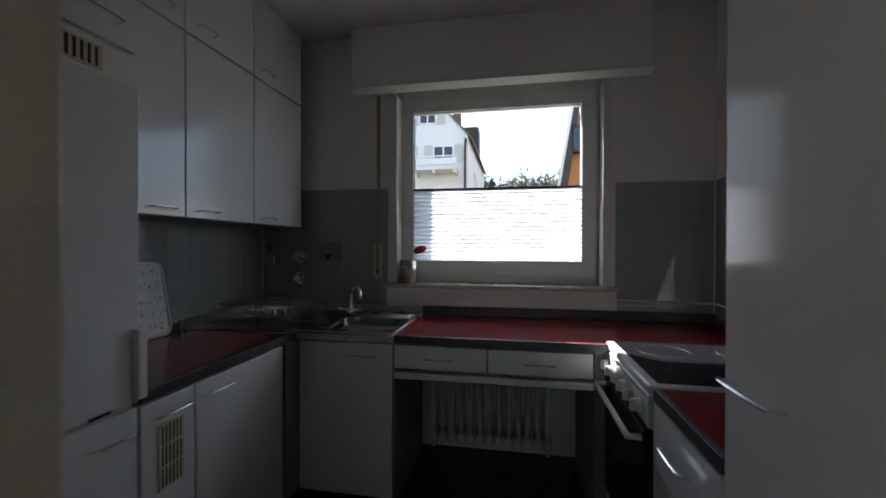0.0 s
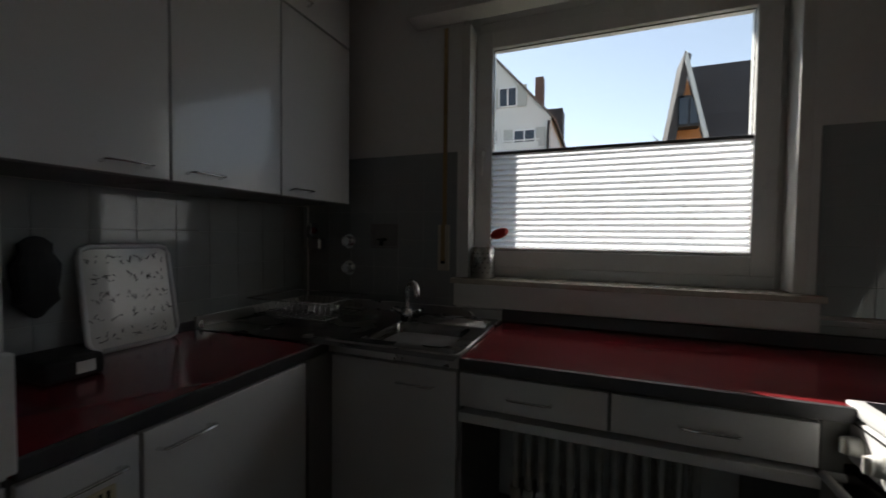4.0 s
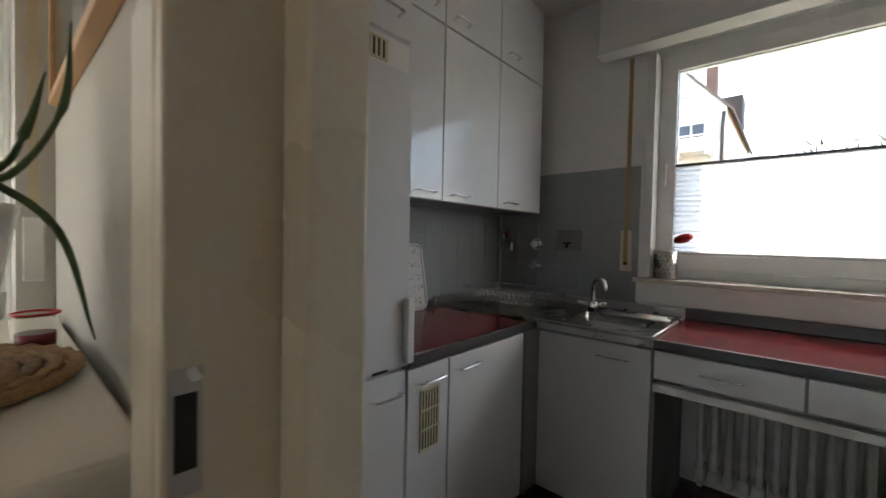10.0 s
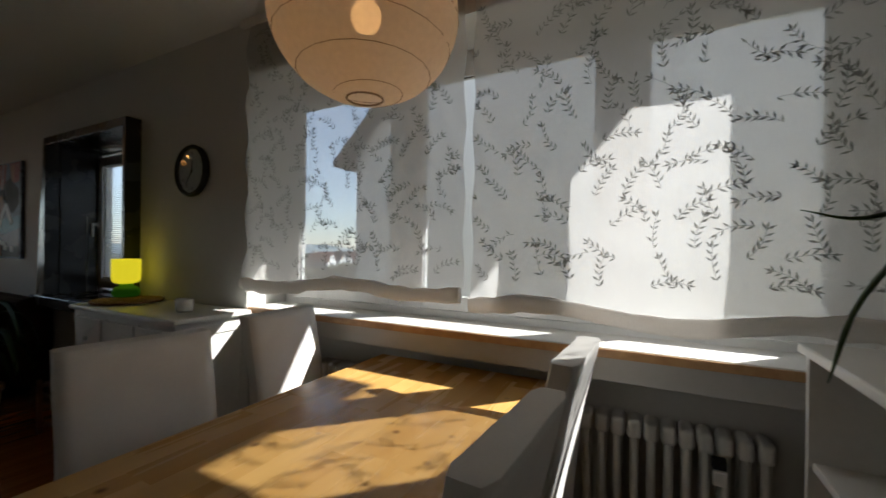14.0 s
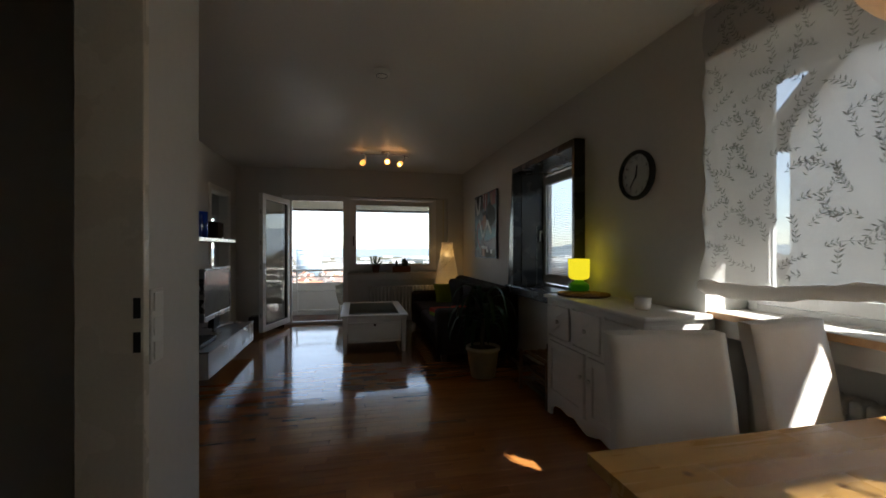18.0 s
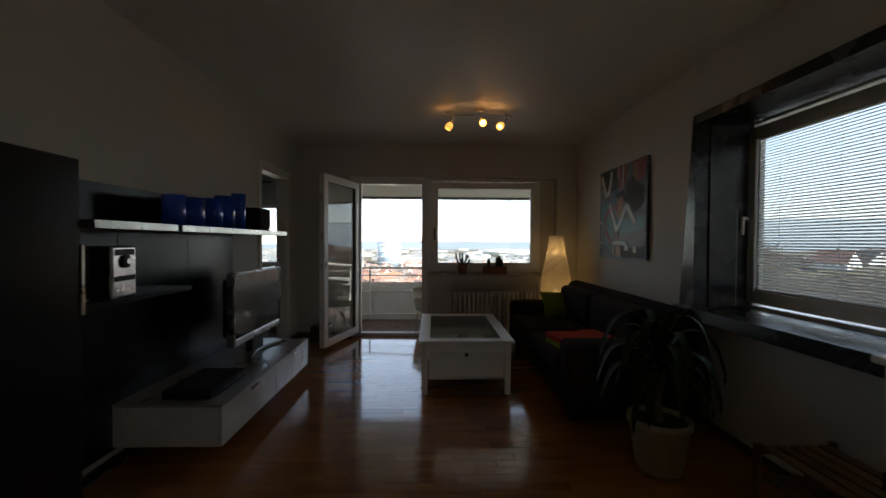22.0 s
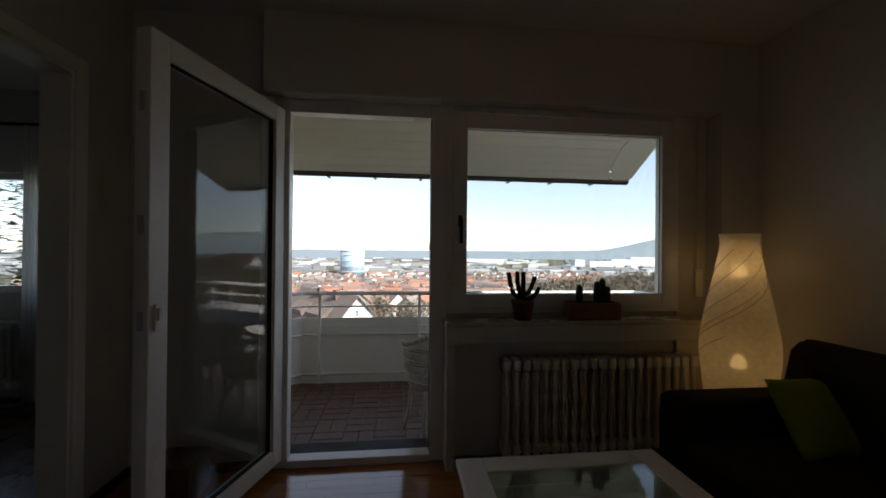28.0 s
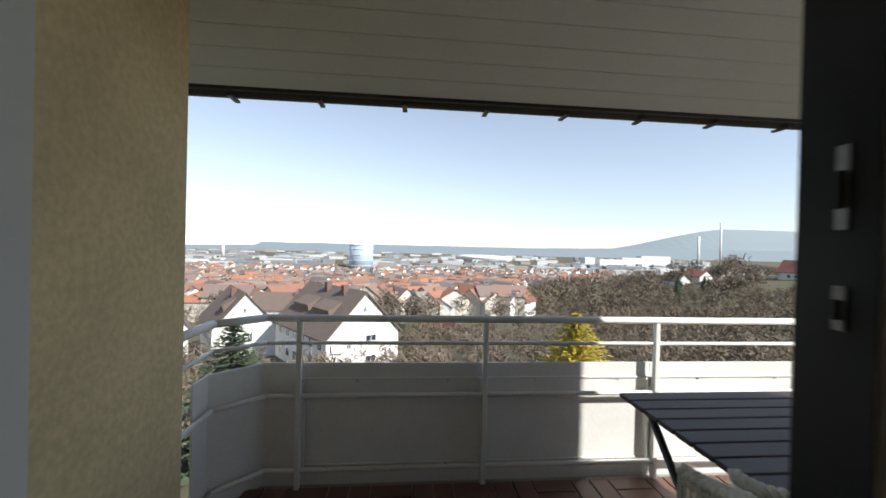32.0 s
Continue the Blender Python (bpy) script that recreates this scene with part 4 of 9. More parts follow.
for i, (y0, y1) in enumerate(((2.485, 2.975), (2.977, 3.440), (3.442, 3.932))):
    wdt = y1 - y0
    g = (wdt - 0.13, 1.475) if i == 0 else (0.11, 1.475)
    g2 = (g[0], 2.315)
    c = thing("wall_cabinet", "white laminate wall cabinet with two doors", "cabinet", pose(0.37, y0, 0, 0, 0, ROT_L), "kitchen wall cabinets")
    part("body", bx(0, wdt, 0.002, 0.345, 1.44, CEIL - 0.01, bevel=0.002), K_BODY, c)
    door_panel(c, 0, wdt, 1.44, 2.256, grip=g, w=0.12)
    door_panel(c, 0, wdt, 2.26, CEIL - 0.012, grip=g2, w=0.10)

narrow = cabinet("narrow white base cabinet with two cream vent grilles", pose(0.668, 2.487, 0, 0, 0, ROT_L), 0.21, 0.6, 0, 0.832, [(0, 0.21, 0.045, 0.825, (0.10, 0.775), "door", 0.13)], plinth=0.045)
vent_grille(narrow, 0.065, 0.15, 0.53, 0.735, -0.0195, CREAM, 6, 3)
vent_grille(narrow, 0.065, 0.15, 0.12, 0.325, -0.0195, CREAM, 6, 3)
cabinet("white base cabinet below the red worktop", pose(0.668, 2.70, 0, 0, 0, ROT_L), 0.545, 0.6, 0, 0.832, [(0, 0.545, 0.045, 0.825, (0.10, 0.775), "door", 0.13)], plinth=0.045)
cabinet("white sink base cabinet with one door", pose(0.70, 3.385, 0), 0.51, 0.6, 0, 0.832, [(0.0, 0.51, 0.045, 0.825, (0.36, 0.765), "door", 0.13)], plinth=0.045)
solid("corner_post", bx(0.655, 0.698, 3.247, 3.40, 0.045, 0.832, bevel=0.003), K_BODY, "grey filler post in the cabinet corner", "post")
wt = thing("worktop", "worn red laminate worktop with dark edge strip", "worktop", pose(0, 0, 0))
part("slab", bx(0.03, 0.672, 2.49, 3.31, 0.833, 0.868), RED_TOP, wt)
part("edge_strip", bx(0.6725, 0.69, 2.49, 3.372, 0.832, 0.870, bevel=0.002), TOP_EDGE, wt, "dark plastic edge strip")
part("upstand", bx(0.022, 0.04, 2.49, 3.31, 0.869, 0.905, bevel=0.003), TOP_EDGE, wt)
wt = thing("worktop", "red laminate worktop with dark edge under the window", "worktop", pose(0, 0, 0))
part("slab", bx(1.215, 2.955, 3.385, 4.02, 0.833, 0.868), RED_TOP, wt)
part("edge_strip", bx(1.215, 2.245, 3.366, 3.3845, 0.832, 0.870, bevel=0.002), TOP_EDGE, wt, "dark plastic edge strip")
part("upstand", bx(1.215, 2.955, 4.0, 4.02, 0.869, 0.925, bevel=0.003), TOP_EDGE, wt)
part("upstand", bx(2.935, 2.955, 3.43, 3.998, 0.869, 0.905, bevel=0.003), TOP_EDGE, wt)

# steel sink top with basin, grooves and faucet
sk = thing("sink", "stainless steel corner sink with grooved drainer", "sink", pose(0, 0, 0))
bm = bmesh.new()
X0, X1, Y0, Y1, ZT = 0.03, 1.214, 3.312, 4.02, 0.874
BX0, BX1, BY0, BY1 = 0.78, 1.14, 3.45, 3.78
cuts_x, cuts_y = [X0, BX0, BX1, X1], [Y0, BY0, BY1, Y1]
for i in range(3):
    for j in range(3):
        if i == 1 and j == 1:
            continue
        xa, xb, ya, yb = cuts_x[i], cuts_x[i + 1], cuts_y[j], cuts_y[j + 1]
        if xa < 0.5 and yb <= BY0:
            xb = 0.78
        bm.faces.new([bm.verts.new(p) for p in ((xa, ya, ZT), (xb, ya, ZT), (xb, yb, ZT), (xa, yb, ZT))])
bmesh.ops.remove_doubles(bm, verts=bm.verts, dist=1e-4)
part("sheet", bm, SINK_STEEL, sk)
bm = bmesh.new()
rings = []
for inset, z, rr in ((0.0, ZT, 0.05), (0.006, ZT - 0.008, 0.05), (0.012, ZT - 0.03, 0.055), (0.03, ZT - 0.14, 0.06), (0.06, ZT - 0.152, 0.05)):
    ring = []
    for cx, cy, a0 in ((BX1 - inset - rr, BY1 - inset - rr, 0), (BX0 + inset + rr, BY1 - inset - rr, 90), (BX0 + inset + rr, BY0 + inset + rr, 180), (BX1 - inset - rr, BY0 + inset + rr, 270)):
        for k in range(6):
            a = radians(a0 + 18 * k)
            ring.append(bm.verts.new((cx + rr * math.cos(a), cy + rr * math.sin(a), z)))
    rings.append(ring)
for a, b in zip(rings, rings[1:]):
    for k in range(len(a)):
        bm.faces.new((a[k], a[(k + 1) % len(a)], b[(k + 1) % len(a)], b[k])).smooth = True
bm.faces.new(rings[-1])
part("basin", bm, SINK_STEEL, sk, "deep rounded steel basin")
part("drain", cyl(0.03, ZT - 0.151, ZT - 0.146, 0.96, 3.62), CHROME, sk)
bm = bmesh.new()
for k in range(6):
    y = 3.81 + k * 0.026
    tube(bm, [(0.80, y, ZT + 0.001), (1.18, y, ZT + 0.001)], 0.006, 6, flat=0.7)
part("drainer_ribs", bm, STEEL, sk)
bm = bmesh.new()
tube(bm, [(0.675, 3.37, ZT - 0.001), (1.208, 3.37, ZT - 0.001), (1.212, 3.99, ZT - 0.001)], 0.007, 6)
box(bm, 0.675, 1.214, 3.364, 3.372, 0.834, ZT)
box(bm, X0, X0 + 0.012, Y0, Y1, ZT, ZT + 0.045)
box(bm, X0, X1, Y1 - 0.012, Y1, ZT, ZT + 0.045)
part("rim", bm, STEEL, sk)
fa = thing("faucet", "chrome two-handle swan-neck faucet on the sink", "faucet", pose(0.79, 3.83, ZT))
part("base", cyl(0.03, 0, 0.055), CHROME, fa)
part("spout", rod(curve_points([(0, 0, 0.04), (0, 0, 0.11), (0.01, -0.01, 0.16), (0.04, -0.04, 0.19), (0.08, -0.08, 0.185), (0.1, -0.1, 0.15), (0.1, -0.1, 0.125)], 5), 0.0135, 12), CHROME, fa)
for s in (-1, 1):
    kn = part("knob", rod([(s * 0.02, 0, 0.035), (s * 0.06, 0, 0.045)], 0.014, 10), CHROME, fa)
    part("cross_grip", rod([(s * 0.068, -0.026, 0.048), (s * 0.068, 0.026, 0.048)], 0.011, 8), CHROME, kn)

# drawers and rail over the radiator
dr = thing("drawer_unit", "two white drawers over an open radiator bay", "drawer unit", pose(1.215, 3.388, 0))
part("case", bx(0, 0.955, 0.004, 0.5, 0.70, 0.831), K_BODY, dr)
door_panel(dr, 0.0, 0.465, 0.705, 0.825, grip=(0.235, 0.765), name="drawer", w=0.13)
door_panel(dr, 0.468, 0.952, 0.705, 0.825, grip=(0.71, 0.765), name="drawer", w=0.13)
part("rail", bx(0.0, 0.955, -0.02, 0.03, 0.655, 0.688, bevel=0.003), K_WHITE, dr)
part("side_panel", bx(-0.012, 0.006, 0.0, 0.58, 0.0, 0.70, bevel=0.002), K_BODY, dr)
part("side_panel", bx(0.96, 1.035, 0.0, 0.58, 0.0, 0.831, bevel=0.002), K_BODY, dr)
column_radiator("old cream column radiator under the kitchen window", pose(1.30, 3.80, 0.10), 13, 0.056, 0.52)

# ---- kitchen: right row ----
stv = thing("stove", "white free-standing stove with black ceramic hob", "stove", pose(2.25, 3.42, 0, 0, 0, -90))
part("body", bx(0, 0.6, 0.004, 0.6, 0.06, 0.845, bevel=0.004), K_WHITE, stv)
part("plinth", bx(0.01, 0.59, 0.05, 0.6, 0, 0.06), K_PLINTH, stv)
part("hob_rim", bx(-0.004, 0.604, -0.02, 0.62, 0.846, 0.877, bevel=0.009, seg=3), K_WHITE, stv, "white enamel hob rim")
hob = part("hob", bx(0.018, 0.582, 0.012, 0.60, 0.8775, 0.8805, bevel=0.001), BLACK_GLOSS, stv, "black glass hob with ring marks")
for hx, hy, hr in ((0.16, 0.17, 0.10), (0.44, 0.17, 0.075), (0.16, 0.45, 0.075), (0.44, 0.45, 0.1)):
    part("ring_mark", rod([(hx + hr * math.cos(a * math.pi / 18), hy + hr * math.sin(a * math.pi / 18), 0.8807) for a in range(37)], 0.0008, 4), SHELF_GREY, hob)
pan = part("control_panel", bx(0.0, 0.6, -0.022, 0.004, 0.735, 0.843, bevel=0.006), K_WHITE, stv)
for i in range(6):
    kx = 0.07 + i * 0.092
    k = part("knob", cyl(0.024, 0, 0.026, seg=16, r2=0.021, m=pose(kx, -0.022, 0.785, 90)), WHITE_PLASTIC, pan)
    part("grip", bx(kx - 0.005, kx + 0.005, -0.058, -0.045, 0.766, 0.804, bevel=0.002), WHITE_PLASTIC, k)
part("trim_line", bx(0.02, 0.58, -0.0235, -0.021, 0.832, 0.837), DARK, pan)
od = part("oven_door", bx(0.01, 0.59, -0.03, 0.003, 0.22, 0.725, bevel=0.005), BLACK_GLOSS, stv, "black glass oven door")
part("bar_handle", rod([(0.04, -0.03, 0.69), (0.04, -0.072, 0.69), (0.56, -0.072, 0.69), (0.56, -0.03, 0.69)], 0.011, 8), WHITE_PLASTIC, od, "white bar handle")
part("drawer_front", bx(0.005, 0.595, -0.022, 0.003, 0.07, 0.21, bevel=0.004), K_WHITE, stv)
c = cabinet("white drawer cabinet beside the stove", pose(2.262, 2.815, 0, 0, 0, -90), 0.425, 0.6, 0, 0.832, [(0, 0.425, 0.62, 0.825, (0.21, 0.745), "drawer", 0.14), (0, 0.425, 0.41, 0.61, (0.21, 0.53), "drawer", 0.14), (0, 0.425, 0.045, 0.40, (0.21, 0.33), "drawer", 0.14)], plinth=0.045)
wt = thing("worktop", "short red worktop between stove and tall cabinet", "worktop", pose(0, 0, 0))
part("slab", bx(2.262, 2.955, 2.392, 2.812, 0.833, 0.868), RED_TOP, wt)
part("edge_strip", bx(2.242, 2.2615, 2.392, 2.812, 0.832, 0.870, bevel=0.002), TOP_EDGE, wt, "dark plastic edge strip")
cabinet("tall white cabinet with a bow handle by the doorway", pose(2.262, 2.385, 0, 0, 0, -90), 0.56, 0.66, 0, 2.3, [(0, 0.56, 0.045, 2.30, (0.118, 1.05), "door", 0.15)], name="tall_cabinet", plinth=0.045)

# small things on and above the tops
tr = thing("serving_tray", "white tray with drawn food motifs leaning on tiles", "tray", pose(0.085, 3.05, 0.872, 0, -10, 0))
bm = bmesh.new()
box(bm, 0.0, 0.008, -0.145, 0.145, 0.0, 0.36, bevel=0.003)
part("panel", bm, CERAMIC, tr)
rim = [(0.008, y, z) for y, z in ((-0.113, 0.0), (0.113, 0.0), (0.138, 0.01), (0.148, 0.035), (0.148, 0.325), (0.138, 0.35), (0.113, 0.36), (-0.113, 0.36), (-0.138, 0.35), (-0.148, 0.325), (-0.148, 0.035), (-0.138, 0.01), (-0.113, 0.0))]
part("rim", rod(rim, 0.009, 8), K_WHITE, tr)
bm = bmesh.new()
rnd = random.Random(7)
for i in range(5):
    for j in range(5):
        cy, cz = -0.108 + i * 0.054 + rnd.uniform(-0.008, 0.008), 0.045 + j * 0.066
        for k in range(5):
            yy, zz = cy + rnd.uniform(-0.018, 0.018), cz + rnd.uniform(-0.016, 0.016)
            a, ln = rnd.uniform(0, 3.1), rnd.uniform(0.006, 0.02)
            tube(bm, [(0.0092, yy, zz), (0.0092, yy + ln * math.cos(a), zz + ln * math.sin(a))], 0.0012, 4)
part("drawing", bm, TOP_EDGE, tr, "fine dark line drawings")["kind"] = "stuff"

rk = thing("dish_rack", "low wire dish rack on the steel drainer", "dish rack", pose(0.30, 3.72, 0.880))
bm = bmesh.new()
for z, g in ((0.012, 0.0), (0.09, 0.02)):
    tube(bm, [(-0.21 - g, -0.15 - g, z), (0.21 + g, -0.15 - g, z), (0.21 + g, 0.15 + g, z), (-0.21 - g, 0.15 + g, z), (-0.21 - g, -0.15 - g, z)], 0.0028, 6)
part("frame", bm, CHROME, rk)
me = mesh_of(rod([(0, -0.17, 0.09), (0, -0.15, 0.012), (0, -0.05, 0.012), (0, -0.04, 0.07), (0, -0.02, 0.07), (0, -0.01, 0.012), (0, 0.15, 0.012), (0, 0.17, 0.09)], 0.0018, 5), CHROME, "wire")
for i in range(13):
    o = part("wire", me, CHROME, rk)
    o.location.x = -0.2 + i * 0.0333

for zz in (1.243, 1.093):
    v = thing("water_valve", "round chrome stop valve on the tiled wall", "valve", pose(0.325, 4.03, zz, 90, 0, 0), "stop valves")
    part("rose", cyl(0.04, 0.0, 0.008), CHROME, v)
    part("cap", cyl(0.031, 0.008, 0.045, r2=0.024), CHROME, v)
    part("rim", rod(arc((0, 0, 0.045), 0.024, 0, 360, 18, "xy"), 0.003, 6), CHROME, v)
wb = thing("outlet_box", "white recessed appliance outlet with a black tap", "outlet", pose(0.55, 4.032, 1.275))
bm = bmesh.new()
frame_bars(bm, -0.085, 0.085, -0.067, 0.067, 0.010, -0.008, 0.0, bevel=0.002)
part("rim", bm, K_BODY, wb)
part("recess", bx(-0.075, 0.075, -0.002, 0.0, -0.057, 0.057), K_BODY, wb, "grey recess")
part("tap", rod([(0, 0, -0.02), (0, -0.03, -0.022), (0, -0.04, -0.05)], 0.011, 8), DARK, wb, "small black hose tap")
part("lever", bx(-0.03, 0.03, -0.036, -0.028, -0.025, -0.016), DARK, wb)
ot = thing("wall_tap", "old chrome wall valve with a red knob", "tap", pose(0.09, 4.03, 1.25))
part("pipe", rod(curve_points([(0, 0.0, 0.08), (0, -0.05, 0.075), (0.005, -0.06, 0.02), (0.04, -0.06, -0.03)], 4), 0.016, 10), CHROME, ot)
part("body", bx(0.0, 0.09, -0.08, -0.02, -0.06, 0.01, bevel=0.012), CHROME, ot)
part("knob", cyl(0.018, -0.08, -0.05, m=pose(0.01, 0, 0.05, 90) @ pose(0, 0, 0.1)), RED_TOP, ot)
ut = thing("utensil_holder", "perforated steel utensil pot on the sill", "holder", pose(1.10, 4.06, 1.069))
part("pot", cyl(0.058, 0, 0.155, seg=28), STEEL, ut)
bm = bmesh.new()
for r in range(5):
    for k in range(14):
        a = 2 * math.pi * (k + 0.5 * (r % 2)) / 14
        lathe(bm, [(0.0035, 0), (0.0035, 0.001)], 8, m=Matrix.Rotation(a, 4, "Z") @ pose(0.0582, 0, 0.03 + r * 0.024, 0, 90, 0))
part("holes", bm, DARK, ut)
br = thing("dish_brush", "red and white dish brush standing in the pot", "brush", pose(1.10, 4.06, 1.08))
part("handle", rod([(0.0, 0, 0.0), (0.03, -0.005, 0.16), (0.055, -0.01, 0.20)], 0.007, 8), WHITE_PLASTIC, br)
bm = bmesh.new()
bmesh.ops.create_uvsphere(bm, u_segments=14, v_segments=8, radius=1)
for v in bm.verts:
    v.co = pose(0.085, -0.012, 0.213, 0, -20, 0) @ Vector((v.co.x * 0.048, v.co.y * 0.03, v.co.z * 0.025))
part("head", bm, BRUSH_RED, br, "red brush head")
so = thing("wall_socket", "white wall socket on the tiles", "socket", pose(2.958, 3.66, 1.095, 0, 0, -90))
part("plate", bx(-0.04, 0.04, -0.010, 0, -0.04, 0.04, bevel=0.004), WHITE_PLASTIC, so)
part("insert", cyl(0.021, 0.0101, 0.0125, m=pose(0, 0, 0, 90)), K_BODY, so)
pl = solid("ledge_pipe", rod([(2.42, 4.025, 0.985), (2.95, 4.025, 0.985), (2.955, 3.55, 0.985)], 0.008, 8), WHITE_PLASTIC, "white pipe run along the tiled wall", "pipe")
sh = thing("wall_shelf", "red wall shelf with a white plate on it", "shelf", pose(2.955, 3.335, 1.825, 0, 0, -90))
part("board", bx(0.0, 0.75, -0.13, 0, 0.0, 0.02, bevel=0.002), BRUSH_RED, sh)
part("end_panel", bx(-0.018, 0.0, -0.135, 0, 0.0, 0.105, bevel=0.003), BRUSH_RED, sh)
part("end_panel", bx(0.75, 0.768, -0.135, 0, 0.0, 0.105, bevel=0.003), BRUSH_RED, sh)
part("lip", bx(0.0, 0.75, -0.135, -0.125, 0.0, 0.035, bevel=0.002), BRUSH_RED, sh)
solid("serving_board", bx(-0.006, 0.006, -0.6, -0.08, 0.0, 0.11, bevel=0.003), CERAMIC, "white board resting on the red shelf", "board", m=pose(2.88, 3.335, 1.848, 0, 38, 0))
mt = thing("oven_mitt", "black oven mitt hanging beside the fridge", "mitt", pose(0.045, 2.785, 0.92))
bm = bmesh.new()
bmesh.ops.create_uvsphere(bm, u_segments=16, v_segments=10, radius=1)
for v in bm.verts:
    v.co = Vector((0.02 + v.co.x * 0.018, v.co.y * (0.062 + 0.012 * math.sin(v.co.z * 9)), 0.22 + v.co.z * 0.125))
part("mitt", bm, DARK, mt)
tb = thing("tissue_box", "black box with a white tissue on the worktop", "box", pose(0.215, 2.765, 0.869))
part("box", bx(-0.09, 0.09, -0.07, 0.07, 0, 0.062, bevel=0.012, seg=3), DARK, tb)
part("label_patch", bx(0.0905, 0.0915, 0.0, 0.045, 0.015, 0.048), CERAMIC, tb)

# ---- dining room ----
def xwin(m_y, x):
    """Local frame for a window in the outer west wall: local x runs along -y ... here along +y, local -y faces the room."""
    return Matrix.Translation((x, m_y, 0)) @ Matrix.Rotation(radians(90), 4, "Z")


w = thing("window_2", "wide white three-part window behind sheer blinds", "window", xwin(0, -0.30), kind="structure")
bm = bmesh.new()
frame_bars(bm, -1.148, 1.618, 0.90, 2.278, 0.06, -0.04, 0.04)
for x in (-0.22, 0.84):
    box(bm, x - 0.035, x + 0.035, -0.04, 0.04, 0.96, 2.218, bevel=0.003)
part("window_frame", bm, UPVC, w)
for i, (a, b) in enumerate(((-1.088, -0.256), (-0.184, 0.804), (0.876, 1.557))):
    casement(w, a, b, 0.965, 2.213, -0.055, 0.0, w=0.07, hand=b - 0.035 if i < 2 else None)
structure("window_sill", bx(-0.26, 0.008, -1.149, 1.619, 0.897, 0.925, bevel=0.003), WHITE_WOOD, "white window sill with a brown front edge", "sill")
structure("sill_edge", bx(0.0085, 0.016, -1.149, 1.619, 0.890, 0.921, bevel=0.001), BEECH, "brown wooden edge of the sill", "trim")
structure("sill_apron", bx(-0.10, -0.04, -1.149, 1.619, 0.79, 0.896, bevel=0.002), WALL, "white board under the sill", "sill")
column_radiator("cream column radiator in the niche under the window", xwin(0.70, -0.12), 11, 0.058, 0.53).location.z = 0.10
column_radiator("cream column radiator behind the dining chairs", xwin(-0.95, -0.12), 11, 0.058, 0.53).location.z = 0.10
mt = thing("heat_meter", "small white heat meter clipped on the radiator", "meter", xwin(1.17, -0.10))
part("case", bx(-0.02, 0.02, -0.035, -0.021, 0.48, 0.53, bevel=0.004), WHITE_PLASTIC, mt)
part("foot", bx(-0.02, 0.02, -0.02, 0.02, 0.53, 0.56), DARK, mt)

roman_blind(0.03, -1.15, 0.245, 1.05, 2.575, "sheer white blind embroidered with grey leaves", 3, 0.03)
roman_blind(0.035, 0.29, 1.60, 1.035, 2.575, "sheer white leaf blind glowing in the sun", 6, 0.0)
structure("blind_rail", bx(0.022, 0.05, -1.2, 1.63, 2.56, 2.599, bevel=0.004), WHITE_PLASTIC, "white rail that carries the blinds", "rail")
st = thing("shutter_strap", "beige roller shutter strap beside the dining window", "strap", xwin(1.655, 0.018))
part("strap", bx(-0.011, 0.011, -0.006, -0.003, 1.32, 2.45), CREAM, st)
part("winder", bx(-0.022, 0.022, -0.016, 0, 1.12, 1.30, bevel=0.004), WHITE_PLASTIC, st)

plank_table(pose(0.61, 0.165, 0), 1.40, 0.83, 0.74, "honey-coloured pine dining table with knots")
chair_a = covered_chair(pose(0.945, -0.19, 0, 0, 0, -9), "high-backed dining chair in a white loose cover", "chairs round the table")
copy_thing(chair_a, pose(0.275, -0.275, 0, 0, 0, 5))
copy_thing(chair_a, pose(0.33, 0.495, 0, 0, 0, 177))
copy_thing(chair_a, pose(0.90, 0.486, 0, 0, 0, 176))
paper_lantern(pose(0.595, 0.165, 1.985), 0.285, "round cream paper lantern glowing over the table")
pt = new("lantern_light", bpy.data.lights.new("lantern_light", "POINT"))
pt.data.energy, pt.data.color, pt.data.shadow_soft_size = 0.06, (1.0, 0.66, 0.36), 0.03
pt.location = (0.595, 0.165, 2.06)
tagged(pt, "bulb light in the paper lantern", "light")

# low white dresser with an open shelf
ds = thing("dresser", "white wooden dresser with an open shelf", "dresser", pose(0.20, 1.315, 0))
W, D, H = 0.93, 0.37, 1.015
part("top", bx(-0.015, W + 0.012, -0.015, D + 0.002, H, H + 0.026, bevel=0.006, seg=3), WHITE_WOOD, ds)
part("side_panel", bx(0, 0.02, 0, D, 0.06, H - 0.001, bevel=0.002), WHITE_WOOD, ds)
part("side_panel", bx(W - 0.02, W, 0, D, 0.06, H - 0.001, bevel=0.002), WHITE_WOOD, ds)
part("back_panel", bx(0.02, W - 0.02, D - 0.01, D, 0.06, H - 0.001), WHITE_WOOD, ds)
for z in (0.72, 0.40, 0.08):
    part("shelf", bx(0.021, W - 0.021, 0.01, D - 0.011, z, z + 0.02, bevel=0.002), WHITE_WOOD, ds)
part("base_rail", bx(0.021, W - 0.021, 0.012, 0.03, 0.0, 0.079, bevel=0.002), WHITE_WOOD, ds)
ZD = H + 0.027
spiral_mat(pose(0.755, 1.485, ZD), 0.195, "round woven seagrass mat under the plant pot")
po = thing("plant_pot", "tapered white ceramic pot with an aloe", "plant pot", pose(0.765, 1.475, ZD + 0.022))
bm = bmesh.new()
lathe(bm, [(0.0, 0.0), (0.088, 0.0), (0.094, 0.006), (0.128, 0.215), (0.133, 0.232), (0.128, 0.235), (0.122, 0.225), (0.11, 0.2), (0.0, 0.2)], 40, cap=False)
